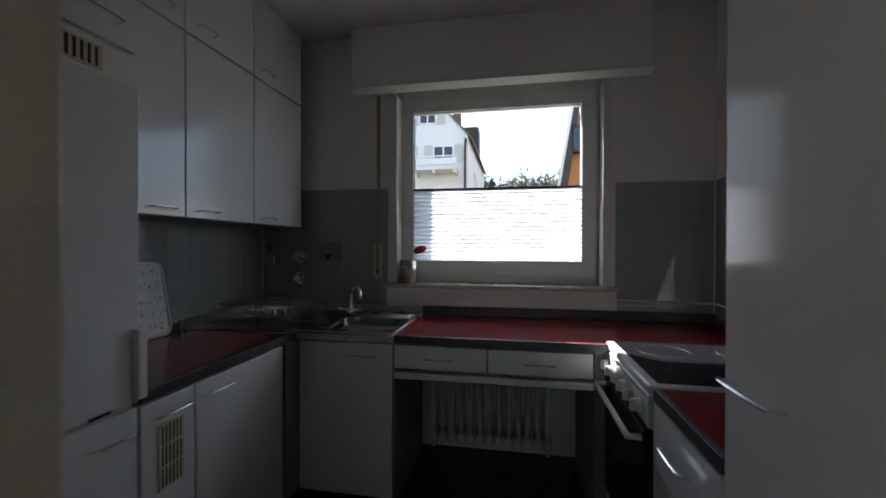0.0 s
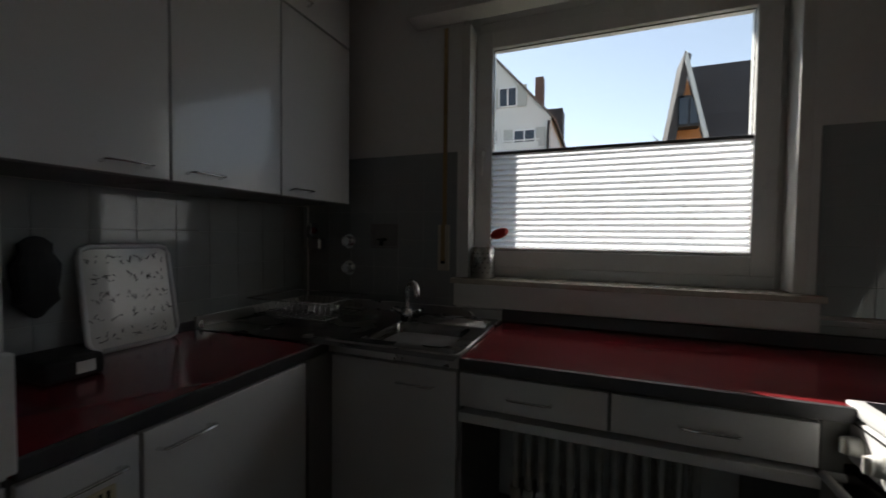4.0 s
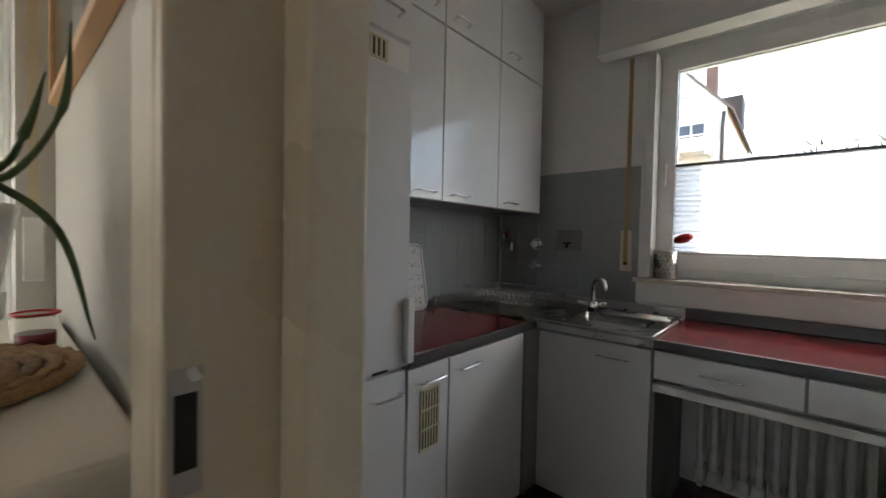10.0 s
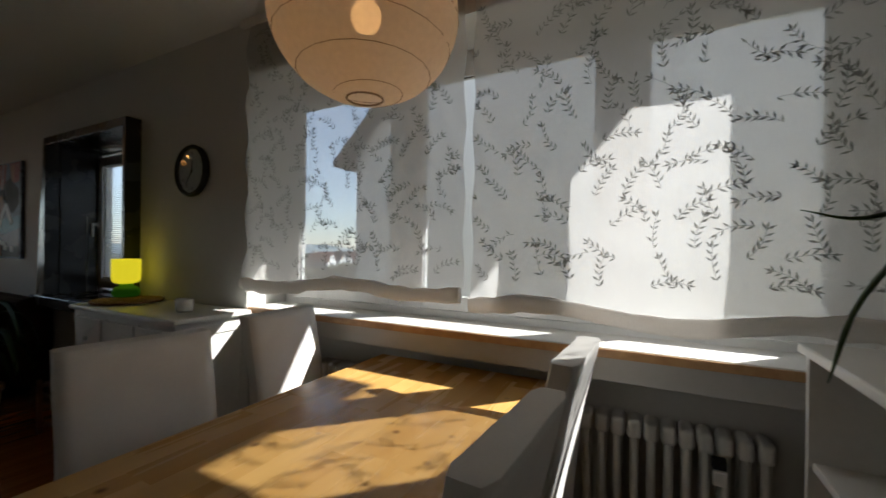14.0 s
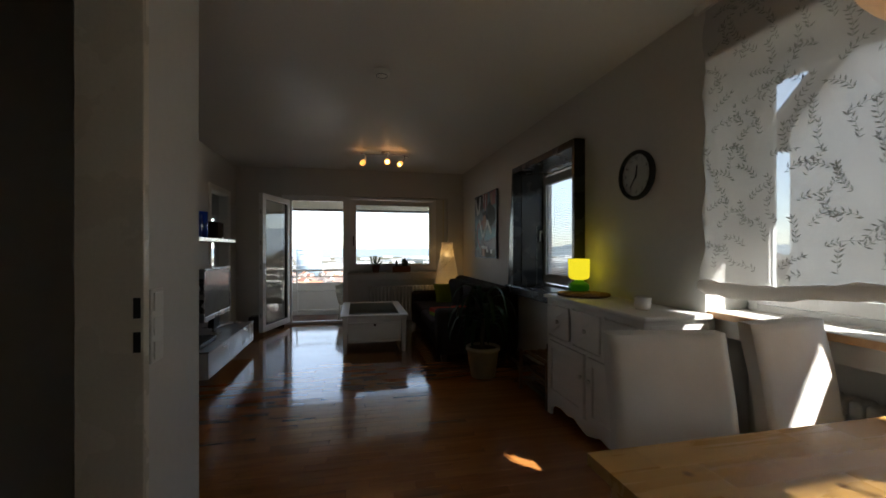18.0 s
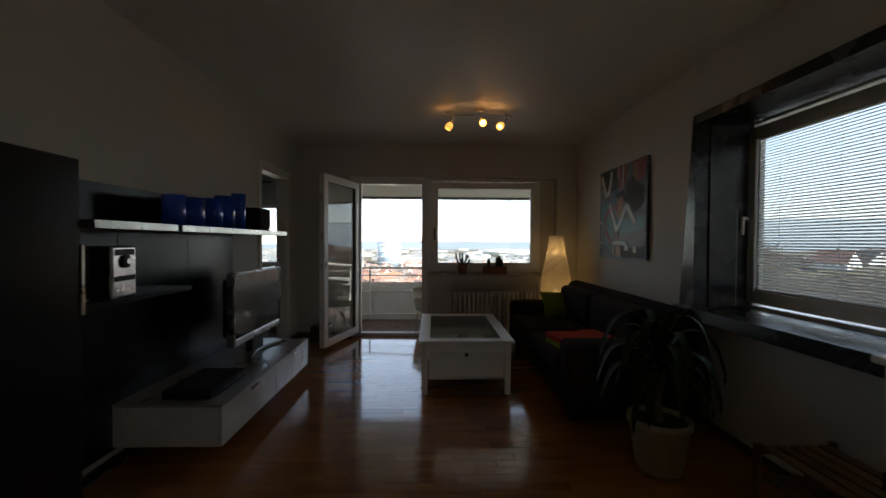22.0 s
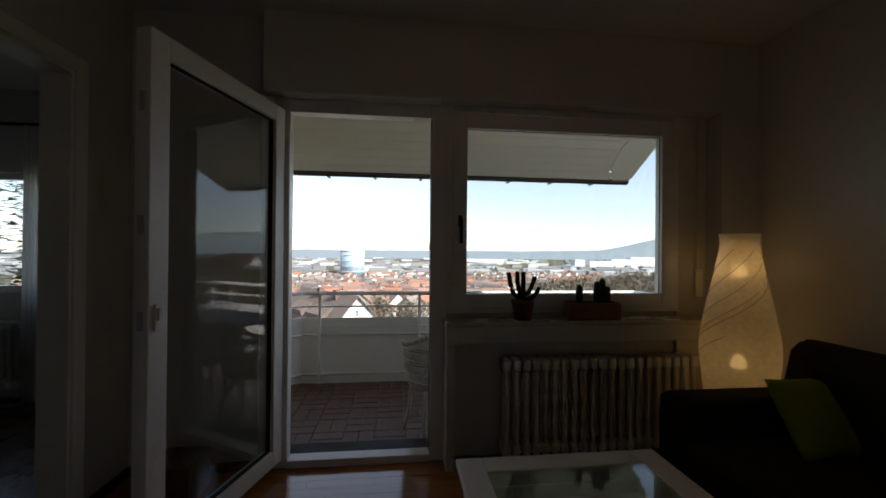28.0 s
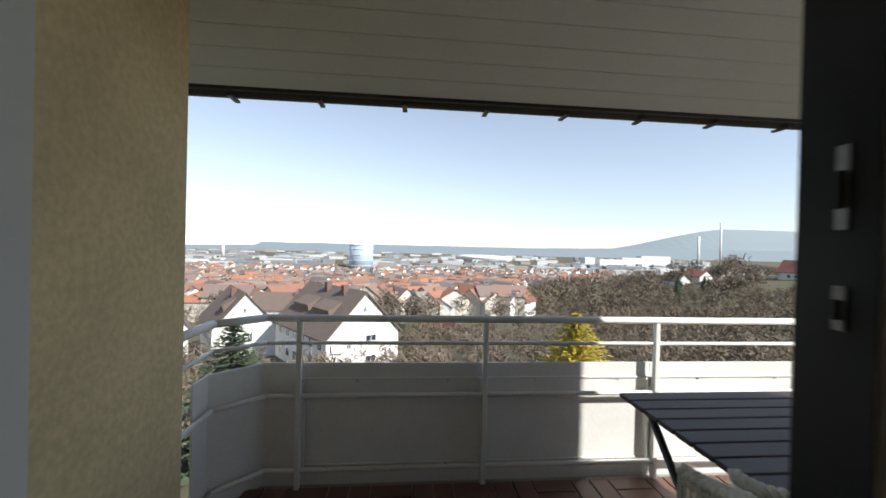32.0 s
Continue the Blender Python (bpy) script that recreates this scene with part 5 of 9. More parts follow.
part("pot", bm, CERAMIC, po)
part("soil", cyl(0.117, 0.185, 0.207, seg=24), SOIL, po)
al = thing("aloe_plant", "long-leaved green aloe spilling over its pot", "plant", pose(0.765, 1.475, ZD + 0.022))
UPRIGHT = [
    ((-0.05, -0.11, 0.31), (-0.05, -0.23, 0.27), (-0.05, -0.31, 0.285)),
    ((0.01, -0.02, 0.42), (0.01, 0.01, 0.53), (0.01, 0.03, 0.69)),
    ((-0.05, 0.03, 0.42), (-0.06, 0.03, 0.53), (-0.07, 0.01, 0.62)),
    ((0.02, -0.04, 0.36), (0.02, -0.05, 0.41), (0.02, -0.07, 0.47)),
    ((-0.05, 0.03, 0.34), (-0.07, 0.06, 0.38), (-0.07, 0.09, 0.41)),
    ((-0.03, 0.11, 0.29), (-0.03, 0.14, 0.36), (-0.03, 0.16, 0.45)),
    ((-0.02, 0.12, 0.28), (-0.03, 0.18, 0.40), (-0.03, 0.19, 0.54)),
]
DROOPING = [
    ((0.08, 0.09, 0.265), (0.14, 0.16, 0.20), (0.20, 0.19, 0.06)),
    ((0.13, -0.02, 0.27), (0.175, -0.04, 0.14), (0.18, -0.07, 0.04)),
    ((0.07, -0.08, 0.275), (0.10, -0.14, 0.22), (0.10, -0.16, 0.09)),
    ((-0.03, -0.15, 0.265), (-0.03, -0.24, 0.15), (-0.03, -0.28, 0.01)),
    ((0.04, -0.14, 0.265), (0.04, -0.20, 0.15), (0.04, -0.235, 0.04)),
    ((-0.09, 0.03, 0.265), (-0.15, 0.05, 0.18), (-0.17, 0.06, 0.06)),
]
LEAVES = [[(0, 0, 0.2), (t[0][0] * 0.35, t[0][1] * 0.35, 0.26)] + list(t) for t in UPRIGHT + DROOPING]
for lf in LEAVES:
    bm = bmesh.new()
    fleshy_leaf(bm, lf, 0.0135)
    part("leaf", bm, ALOE, al)
cj = thing("candle_jar", "small glass candle jar with red wax", "candle", pose(0.60, 1.63, ZD))
part("glass", cyl(0.033, 0, 0.07, seg=20), GLASS, cj)
part("wax", cyl(0.028, 0.004, 0.035, seg=18), RED_TOP, cj)
part("rim", rod(arc((0, 0, 0.07), 0.033, 0, 360, 20, "xy"), 0.0025, 6), BRUSH_RED, cj)

# framed triptych of photographs on the partition
fr = thing("picture_frame", "beech-framed triptych of blue-grey photographs", "picture", pose(0.235, YD - 0.028, 1.575))
FW, FH = 0.815, 0.375
bm = bmesh.new()
frame_bars(bm, 0, FW, 0, FH, 0.022, 0.0, 0.027, bevel=0.002)
part("frame", bm, BEECH, fr)
part("mount", bx(0.022, FW - 0.022, 0.012, 0.026, 0.022, FH - 0.022), CERAMIC, fr)
for i in range(3):
    part("photograph", bx(0.105 + i * 0.225, 0.105 + i * 0.225 + 0.155, 0.0105, 0.0118, 0.09, 0.285), PHOTO, fr)
part("pane", bx(0.022, FW - 0.022, 0.006, 0.008, 0.022, FH - 0.022), GLASS, fr)

# door casing between dining room and kitchen, with its strike plates
dc = thing("door_casing", "cream lacquered door casing with steel strike plates", "door frame", pose(0, 0, 0), kind="structure")
part("jamb", bx(1.265, 1.285, YD - 0.04, YP + 0.003, 0, 2.06, bevel=0.003), DOOR_PAINT, dc)
part("jamb", bx(2.2, 2.22, YD - 0.008, YP + 0.008, 0, 2.06, bevel=0.003), DOOR_PAINT, dc)
part("head", bx(1.265, 2.22, YD - 0.008, YP + 0.008, 2.061, 2.08, bevel=0.003), DOOR_PAINT, dc)
for y0, y1 in ((YD - 0.04, YD - 0.0005), (YP + 0.0005, YP + 0.02)):
    part("architrave", bx(1.185, 1.264, y0, min(y1, YP + 0.003), 0, 2.13, bevel=0.006, seg=3), DOOR_PAINT, dc)
    part("architrave", bx(2.21, 2.30, y0, y1, 0, 2.13, bevel=0.006, seg=3), DOOR_PAINT, dc)
    part("architrave", bx(1.2755, 2.2095, y0, y1, 2.07, 2.13, bevel=0.006, seg=3), DOOR_PAINT, dc)
part("rebate", bx(1.2851, 1.331, YD + 0.05, YP - 0.006, 0, 2.055, bevel=0.006, seg=3), DOOR_PAINT, dc)
for z in (1.11, 1.0):
    part("strike_plate", bx(1.2852, 1.2865, YD - 0.036, YD - 0.012, z - 0.05, z + 0.05), STEEL, dc, "worn steel strike plate")
    part("bolt_hole", bx(1.2866, 1.2872, YD - 0.032, YD - 0.016, z - 0.03, z + 0.03), DARK, dc)

# hall door casing and light switches
dc = thing("door_casing", "cream hall door casing with strike plates", "door frame", pose(0, 0, 0), kind="structure")
part("jamb", bx(XH - 0.045, XH + 0.13, -0.67, -0.655, 0, 2.03, bevel=0.003), DOOR_PAINT, dc)
part("jamb", bx(XH - 0.006, XH + 0.13, 0.245, 0.26, 0, 2.03, bevel=0.003), DOOR_PAINT, dc)
part("head", bx(XH - 0.006, XH + 0.13, -0.67, 0.26, 2.031, 2.05, bevel=0.003), DOOR_PAINT, dc)
part("architrave", bx(XH - 0.02, XH - 0.0005, -0.745, -0.665, 0, 2.11, bevel=0.006, seg=3), DOOR_PAINT, dc)
part("architrave", bx(XH - 0.02, XH - 0.0005, 0.255, 0.345, 0, 2.11, bevel=0.006, seg=3), DOOR_PAINT, dc)
part("architrave", bx(XH - 0.02, XH - 0.0005, -0.6645, 0.2545, 2.035, 2.11, bevel=0.006, seg=3), DOOR_PAINT, dc)
for z in (1.09, 0.99):
    part("strike_plate", bx(XH - 0.037, XH - 0.018, -0.6548, -0.6535, z - 0.03, z + 0.03), DARK, dc, "dark strike plate")
sw = thing("light_switch", "white three-gang light switch on the hall wall", "switch", pose(XH - 0.001, -0.82, 0.018, 0, 0, 90 + 180))
part("plate", bx(-0.041, 0.041, -0.009, 0, 0.872, 1.115, bevel=0.004), WHITE_PLASTIC, sw)
for k in range(3):
    z = 0.915 + k * 0.079
    part("rocker", bx(-0.03, 0.03, -0.014, -0.0092, z - 0.03, z + 0.03, bevel=0.003), WHITE_PLASTIC, sw)

# ---- living room: side window with dark lining ----
w = thing("window_3", "small side window with venetian blind and dark lining", "window", xwin(0, -0.31), kind="structure")
bm = bmesh.new()
frame_bars(bm, -3.65, -2.35, 0.81, 2.16, 0.05, -0.04, 0.04)
part("window_frame", bm, UPVC, w)
s = casement(w, -3.645, -2.39, 0.88, 2.085, -0.06, 0.01, w=0.085, hand=-3.60)
me = mesh_of(bx(-0.54, 0.54, -0.010, 0.010, -0.0008, 0.0008), WHITE_PLASTIC, "slat")
vb = part("venetian_blind", bx(-3.56, -2.48, -0.045, -0.02, 1.995, 2.02), WHITE_PLASTIC, w, "white venetian blind, slats open")
n = 56
for i in range(n):
    o = part("slat", me, WHITE_PLASTIC, vb)
    o.matrix_basis = pose(-3.02, -0.034, 0.982 + i * (1.995 - 0.982) / n, 30, 0, 0)
bm = bmesh.new()
for x in (-3.38, -3.0, -2.62):
    tube(bm, [(x, -0.045, 0.975), (x, -0.045, 2.0)], 0.0012, 4)
part("ladder_cord", bm, WHITE_PLASTIC, vb)
part("bottom_rail", bx(-3.56, -2.48, -0.045, -0.02, 0.966, 0.979, bevel=0.002), WHITE_PLASTIC, vb)
ln = thing("window_lining", "anthracite window lining with a deep sill", "trim", pose(0, 0, 0), kind="structure")
XF = 0.12
part("head_board", bx(-0.25, XF, -3.63, -2.36, 2.12, 2.185, bevel=0.003), NAVY_FRAME, ln)
part("sill_board", bx(-0.25, XF + 0.04, -3.80, -2.345, 0.755, 0.84, bevel=0.004), NAVY_FRAME, ln)
part("side_board", bx(-0.25, XF, -2.359, -2.32, 0.842, 2.185, bevel=0.003), NAVY_FRAME, ln)
bm = bmesh.new()
prism(bm, [(-3.632, 2.185), (-3.66, 2.185), (-3.79, 0.842), (-3.632, 0.842)], "x", XW + 0.001, XF)
part("side_board", bm, NAVY_FRAME, ln)
part("side_board", bx(-0.25, XW, -3.659, -3.62, 0.842, 2.119), NAVY_FRAME, ln)
bc = thing("bead_chain", "white bead pull chain hanging at the window", "chain", pose(-0.16, -3.60, 0))
bm = bmesh.new()
for k in range(40):
    z = 0.86 + k * 0.017
    lathe(bm, [(0.0, z - 0.004), (0.004, z - 0.002), (0.004, z + 0.002), (0.0, z + 0.004)], 6, cap=False)
part("beads", bm, WHITE_PLASTIC, bc)

# ---- clock, canvas ----
ck = thing("wall_clock", "round black-rimmed wall clock with a white face", "clock", pose(XW, -1.683, 1.762, 0, 0, 90))
bm = bmesh.new()
lathe(bm, [(0.148, 0.0), (0.165, 0.0), (0.168, 0.02), (0.160, 0.034), (0.148, 0.036), (0.142, 0.022), (0.142, 0.004)], 48, cap=False, m=pose(0, 0, 0, 90))
part("rim", bm, DARK, ck, "black plastic rim")
face = part("face", cyl(0.146, 0.004, 0.012, seg=48, m=pose(0, 0, 0, 90)), CLOCK_FACE, ck)
for h in range(12):
    a = radians(90 - 30 * (h + 1))
    cu = bpy.data.curves.new("numeral", "FONT")
    cu.body, cu.size, cu.align_x, cu.align_y, cu.extrude = str(h + 1), 0.030, "CENTER", "CENTER", 0.0004
    o = new("numeral", cu)
    o.parent = face
    o.matrix_basis = pose(0.112 * math.cos(a), -0.0126, 0.112 * math.sin(a), 90, 0, 0)
    cu.materials.append(DARK)
for name, ang, ln_, wd in (("hour_hand_bar", 8, 0.07, 0.006), ("minute_pointer", 217, 0.105, 0.0045)):
    a = radians(90 - ang)
    bm = bmesh.new()
    tube(bm, [(-0.02 * math.cos(a), -0.016, -0.02 * math.sin(a)), (ln_ * math.cos(a), -0.016, ln_ * math.sin(a))], wd / 1.4, 6, flat=0.4)
    part("pointer", bm, DARK, face)
part("spindle", cyl(0.007, 0.012, 0.02, seg=12, m=pose(0, 0, 0, 90)), DARK, face)
pg = part("pane", cyl(0.143, 0.027, 0.029, seg=48, m=pose(0, 0, 0, 90)), GLASS, ck)

cv = thing("canvas_painting", "abstract canvas in teal, black, red and white strokes", "painting", pose(XW, -5.375, 1.13, 0, 0, 90))
CW, CH = 0.99, 0.945
part("canvas", bx(0, CW, -0.03, -0.001, 0, CH, bevel=0.003), ABSTRACT, cv)
LAYER = [0.0305]


def daub(pts, material, label, wobble=0.012):
    """A thin patch of paint with a brushed, uneven outline, in shares of the canvas."""
    LAYER[0] += 0.00025
    ring = []
    n = len(pts)
    for i in range(n):
        (xa, za), (xb, zb) = pts[i], pts[(i + 1) % n]
        for k in range(5):
            t = k / 5
            x, z = xa + (xb - xa) * t, za + (zb - za) * t
            ring.append((min(0.999, max(0.001, x + wobble * noise.noise((x * 9, z * 9, n)))) * CW, min(0.999, max(0.001, z + wobble * noise.noise((z * 9, x * 9, n + 4)))) * CH))
    bm = bmesh.new()
    prism(bm, ring, "y", -LAYER[0], -0.0302)
    bmesh.ops.triangulate(bm, faces=bm.faces[:])
    part("paint_patch", bm, material, cv, label)


def stroke(pts, w, material, label):
    """A brush stroke of even width along a line."""
    P = curve_points([(x, 0, z) for x, z in pts], 3)
    up, lo = [], []
    for i, p in enumerate(P):
        d = (P[min(i + 1, len(P) - 1)] - P[max(i - 1, 0)]).normalized()
        nrm = Vector((-d.z, 0, d.x)) * w / 2 * (1 + 0.15 * noise.noise((i * 0.8, w * 90, 1)))
        up.append((p.x + nrm.x, p.z + nrm.z))
        lo.append((p.x - nrm.x, p.z - nrm.z))
    daub(up + lo[::-1], material, label, 0.004)


daub([(0.0, 0.98), (0.62, 0.99), (0.60, 0.80), (0.30, 0.74), (0.05, 0.80)], DARK, "black ground")
daub([(0.40, 0.99), (0.64, 0.99), (0.62, 0.80), (0.52, 0.72), (0.44, 0.80)], RED_PAINT, "red patch")
daub([(0.72, 0.99), (0.99, 0.99), (0.97, 0.80), (0.84, 0.78), (0.76, 0.86)], RED_PAINT, "red patch")
daub([(0.75, 0.95), (0.84, 0.97), (0.83, 0.78), (0.78, 0.77)], ORANGE_PAINT, "orange patch")
daub([(0.62, 0.80), (0.74, 0.84), (0.94, 0.72), (0.96, 0.56), (0.80, 0.47), (0.66, 0.52), (0.60, 0.62)], DARK, "black patch")
daub([(0.05, 0.62), (0.40, 0.58), (0.42, 0.36), (0.34, 0.14), (0.10, 0.12), (0.04, 0.30)], TEAL_PAINT, "teal patch")
daub([(0.55, 0.42), (0.96, 0.44), (0.98, 0.30), (0.60, 0.26), (0.48, 0.30)], TEAL_PAINT, "teal patch")
daub([(0.30, 0.29), (0.60, 0.24), (0.98, 0.32), (0.98, 0.13), (0.34, 0.14)], MAUVE_PAINT, "dark mauve band")
daub([(0.55, 0.12), (0.97, 0.13), (0.97, 0.02), (0.55, 0.02)], DARK, "black patch")
daub([(0.40, 0.70), (0.56, 0.74), (0.60, 0.62), (0.46, 0.60)], DARK, "black patch")
daub([(0.43, 0.64), (0.53, 0.67), (0.58, 0.58), (0.55, 0.44), (0.48, 0.40), (0.42, 0.50)], ORANGE_PAINT, "ochre patch")
stroke([(0.15, 0.44), (0.19, 0.52), (0.25, 0.53), (0.30, 0.46)], 0.05, RED_PAINT, "red stroke")
stroke([(0.30, 0.46), (0.37, 0.56), (0.42, 0.54), (0.42, 0.44)], 0.045, RED_PAINT, "red stroke")
stroke([(0.15, 0.46), (0.15, 0.34), (0.22, 0.24), (0.29, 0.15)], 0.045, RED_PAINT, "red stroke")
stroke([(0.05, 0.95), (0.11, 0.82), (0.18, 0.69)], 0.06, WHITE_PAINT, "white stroke")
stroke([(0.29, 0.97), (0.27, 0.84), (0.22, 0.70)], 0.055, WHITE_PAINT, "white stroke")
stroke([(0.25, 0.60), (0.34, 0.45), (0.43, 0.30)], 0.06, WHITE_PAINT, "white stroke")
stroke([(0.43, 0.31), (0.53, 0.43), (0.64, 0.57)], 0.06, WHITE_PAINT, "white stroke")
stroke([(0.64, 0.57), (0.72, 0.46), (0.80, 0.37)], 0.06, WHITE_PAINT, "white stroke")
stroke([(0.45, 0.99), (0.45, 0.92), (0.452, 0.86)], 0.012, WHITE_PAINT, "white drip")
stroke([(0.56, 0.99), (0.55, 0.86), (0.54, 0.73)], 0.014, WHITE_PAINT, "white drip")
stroke([(0.455, 0.30), (0.452, 0.24), (0.45, 0.18)], 0.012, WHITE_PAINT, "white drip")
stroke([(0.33, 0.155), (0.45, 0.17), (0.64, 0.155)], 0.045, WHITE_PAINT, "white stroke")
stroke([(0.36, 0.15), (0.36, 0.09), (0.36, 0.03)], 0.03, WHITE_PAINT, "white stroke")
daub([(0.40, 0.14), (0.52, 0.14), (0.52, 0.02), (0.40, 0.02)], ORANGE_PAINT, "brown patch")
daub([(0.60, 0.14), (0.68, 0.14), (0.68, 0.09), (0.60, 0.09)], WHITE_PAINT, "white patch")
daub([(0.77, 0.13), (0.84, 0.13), (0.84, 0.07), (0.77, 0.07)], WHITE_PAINT, "white patch")
for p0, p1 in (((0.01, 0.40), (0.11, 0.41)), ((0.10, 0.41), (0.105, 0.17)), ((0.01, 0.17), (0.105, 0.165))):
    stroke([p0, ((p0[0] + p1[0]) / 2, (p0[1] + p1[1]) / 2), p1], 0.02, WHITE_PAINT, "white stroke")

# ---- sideboard ----
sb = thing("sideboard", "white country sideboard with three drawers and two doors", "sideboard", pose(0.428, -2.175, 0, 0, 0, 90))
L, D, H = 1.06, 0.40, 0.885
part("top", bx(-0.03, L + 0.03, -0.03, D - 0.005, H, H + 0.028, bevel=0.010, seg=3), WHITE_WOOD, sb)
part("carcass", bx(0.0, L, 0.004, D - 0.01, 0.10, H - 0.001, bevel=0.003), WHITE_WOOD, sb)
bm = bmesh.new()
box(bm, 0.0, L, -0.008, 0.004, 0.575, 0.60)
box(bm, 0.0, L, -0.008, 0.004, H - 0.03, H - 0.002)
part("rail", bm, WHITE_WOOD, sb)
for x in (0.0, L / 3 - 0.018, 2 * L / 3 - 0.018, L - 0.036):
    part("stile", bx(x, x + 0.036, -0.009, 0.004, 0.60, H - 0.03, bevel=0.002), WHITE_WOOD, sb)
for k in range(3):
    x0, x1 = L * k / 3 + 0.024, L * (k + 1) / 3 - 0.024
    d = part("drawer", bx(x0, x1, -0.018, 0.003, 0.615, H - 0.04, bevel=0.006), WHITE_WOOD, sb)
    xc, zc = (x0 + x1) / 2, 0.728
    part("knob", cyl(0.013, 0.018, 0.042, seg=12, r2=0.016, m=pose(xc, 0, zc, 90)), WHITE_WOOD, d)
    for sx in (-1, 1):
        part("carved_bar", bx(-0.05, 0.05, -0.024, -0.018, -0.004, 0.004, bevel=0.002), WHITE_WOOD, d).matrix_basis = pose(xc + sx * 0.025, 0, zc + sx * 0.052, 0, -24, 0)
for k in range(2):
    x0, x1 = L * k / 2 + 0.02, L * (k + 1) / 2 - 0.02
    bm = bmesh.new()
    frame_bars(bm, x0, x1, 0.15, 0.57, 0.055, -0.018, 0.003, bevel=0.004)
    d = part("door", bm, WHITE_WOOD, sb)
    part("panel", bx(x0 + 0.05, x1 - 0.05, -0.004, 0.002, 0.20, 0.52), WHITE_WOOD, d)
    part("knob", cyl(0.012, 0.018, 0.04, seg=12, r2=0.015, m=pose(x1 - 0.028 if k == 0 else x0 + 0.028, 0, 0.42, 90)), WHITE_WOOD, d)
    for z in (0.22, 0.50):
        part("hinge", bx(x0 - 0.006 if k == 0 else x1 - 0.006, x0 + 0.006 if k == 0 else x1 + 0.006, -0.022, -0.012, z - 0.03, z + 0.03), DARK, d, "dark hinge")
bm = bmesh.new()
ap = [(0, 0.15), (0, 0.0), (0.05, 0.0), (0.06, 0.05), (0.11, 0.085), (0.2, 0.10), (0.3, 0.085), (0.38, 0.10), (0.45, 0.075), (0.53, 0.055), (0.61, 0.075), (0.68, 0.10), (0.76, 0.085), (0.86, 0.10), (0.95, 0.085), (1.0, 0.05), (1.01, 0.0), (1.06, 0.0), (1.06, 0.15)]
prism(bm, [(x, z) for x, z in ap], "y", -0.006, 0.014)
part("apron", bm, WHITE_WOOD, sb, "scalloped apron with feet")
for x in (0.0, L - 0.045):
    part("foot", bx(x, x + 0.045, D - 0.06, D - 0.012, 0, 0.10), WHITE_WOOD, sb)
bm = bmesh.new()
frame_bars(bm, 0, 0.36, 0.16, 0.86, 0.05, -0.006, 0.0, bevel=0.002)
for v in bm.verts:
    v.co = Vector((L + 0.006 + v.co.y + 0.0, v.co.x + 0.03, v.co.z))
part("side_frame", bm, WHITE_WOOD, sb)
ZS = H + 0.029
spiral_mat(pose(0.235, -2.0, ZS), 0.19, "round brown woven mat under the table lamp")
lp = thing("table_lamp", "yellow glass lamp on a round green base", "lamp", pose(0.18, -2.15, ZS + 0.022))
bm = bmesh.new()
lathe(bm, [(0.0, 0.0), (0.066, 0.0), (0.078, 0.015), (0.076, 0.045), (0.06, 0.062), (0.04, 0.07), (0.04, 0.085), (0.0, 0.085)], 32, cap=False)
part("base", bm, LAMP_GREEN, lp, "green glass base")
bm = bmesh.new()
lathe(bm, [(0.043, 0.086), (0.066, 0.093), (0.076, 0.105), (0.08, 0.13), (0.081, 0.24), (0.08, 0.248), (0.076, 0.248), (0.075, 0.24), (0.074, 0.11), (0.04, 0.095)], 32, cap=False)
part("shade", bm, LAMP_YELLOW, lp, "glowing yellow glass shade")
yl = new("table_lamp_light", bpy.data.lights.new("table_lamp_light", "POINT"))
yl.data.energy, yl.data.color, yl.data.shadow_soft_size = 0.026, (1.0, 0.82, 0.05), 0.06
yl.location = (0.18, -2.15, ZS + 0.33)
tagged(yl, "yellow light of the table lamp", "light")
cu = thing("tea_light_cup", "small white ceramic tea light cup", "cup", pose(0.27, -1.33, ZS))
bm = bmesh.new()
lathe(bm, [(0.0, 0.0), (0.034, 0.0), (0.042, 0.01), (0.046, 0.07), (0.043, 0.07), (0.039, 0.012), (0.0, 0.01)], 24, cap=False)
part("cup", bm, CERAMIC, cu)

# low wooden rack beside the sideboard
rk = thing("magazine_rack", "low wooden rack with two slatted shelves", "rack", pose(0.06, -2.70, 0))
for x, y in ((0, 0), (0.36, 0), (0, 0.50), (0.36, 0.50)):
    part("post", bx(x, x + 0.025, y, y + 0.025, 0, 0.36), RACK_WOOD, rk)
for z in (0.05, 0.19, 0.33):
    for k in range(5):
        part("slat", bx(0.026 + k * 0.068, 0.026 + k * 0.068 + 0.045, 0.0, 0.525, z, z + 0.012, bevel=0.001), RACK_WOOD, rk)
    for y in (0.0, 0.505):
        part("rail", bx(0.0, 0.385, y, y + 0.02, z - 0.02, z - 0.0005), RACK_WOOD, rk)

# ---- potted palm ----
pp = thing("plant_pot", "pale stoneware pot on the parquet", "plant pot", pose(0.655, -3.11, 0))
bm = bmesh.new()
lathe(bm, [(0.0, 0.0), (0.115, 0.0), (0.12, 0.006), (0.155, 0.25), (0.17, 0.262), (0.17, 0.295), (0.155, 0.30), (0.148, 0.27), (0.0, 0.265)], 36, cap=False)
part("pot", bm, STONEWARE, pp)
part("soil", cyl(0.146, 0.255, 0.272, seg=24), SOIL, pp)
dp = thing("palm_plant", "dark green dracaena with drooping strap leaves", "plant", pose(0.655, -3.11, 0.265))
part("stem", rod(curve_points([(0, 0, 0), (0.012, 0.005, 0.12), (-0.005, 0.0, 0.24), (0.0, 0.0, 0.36)], 4), 0.022, 10), BARK, dp)
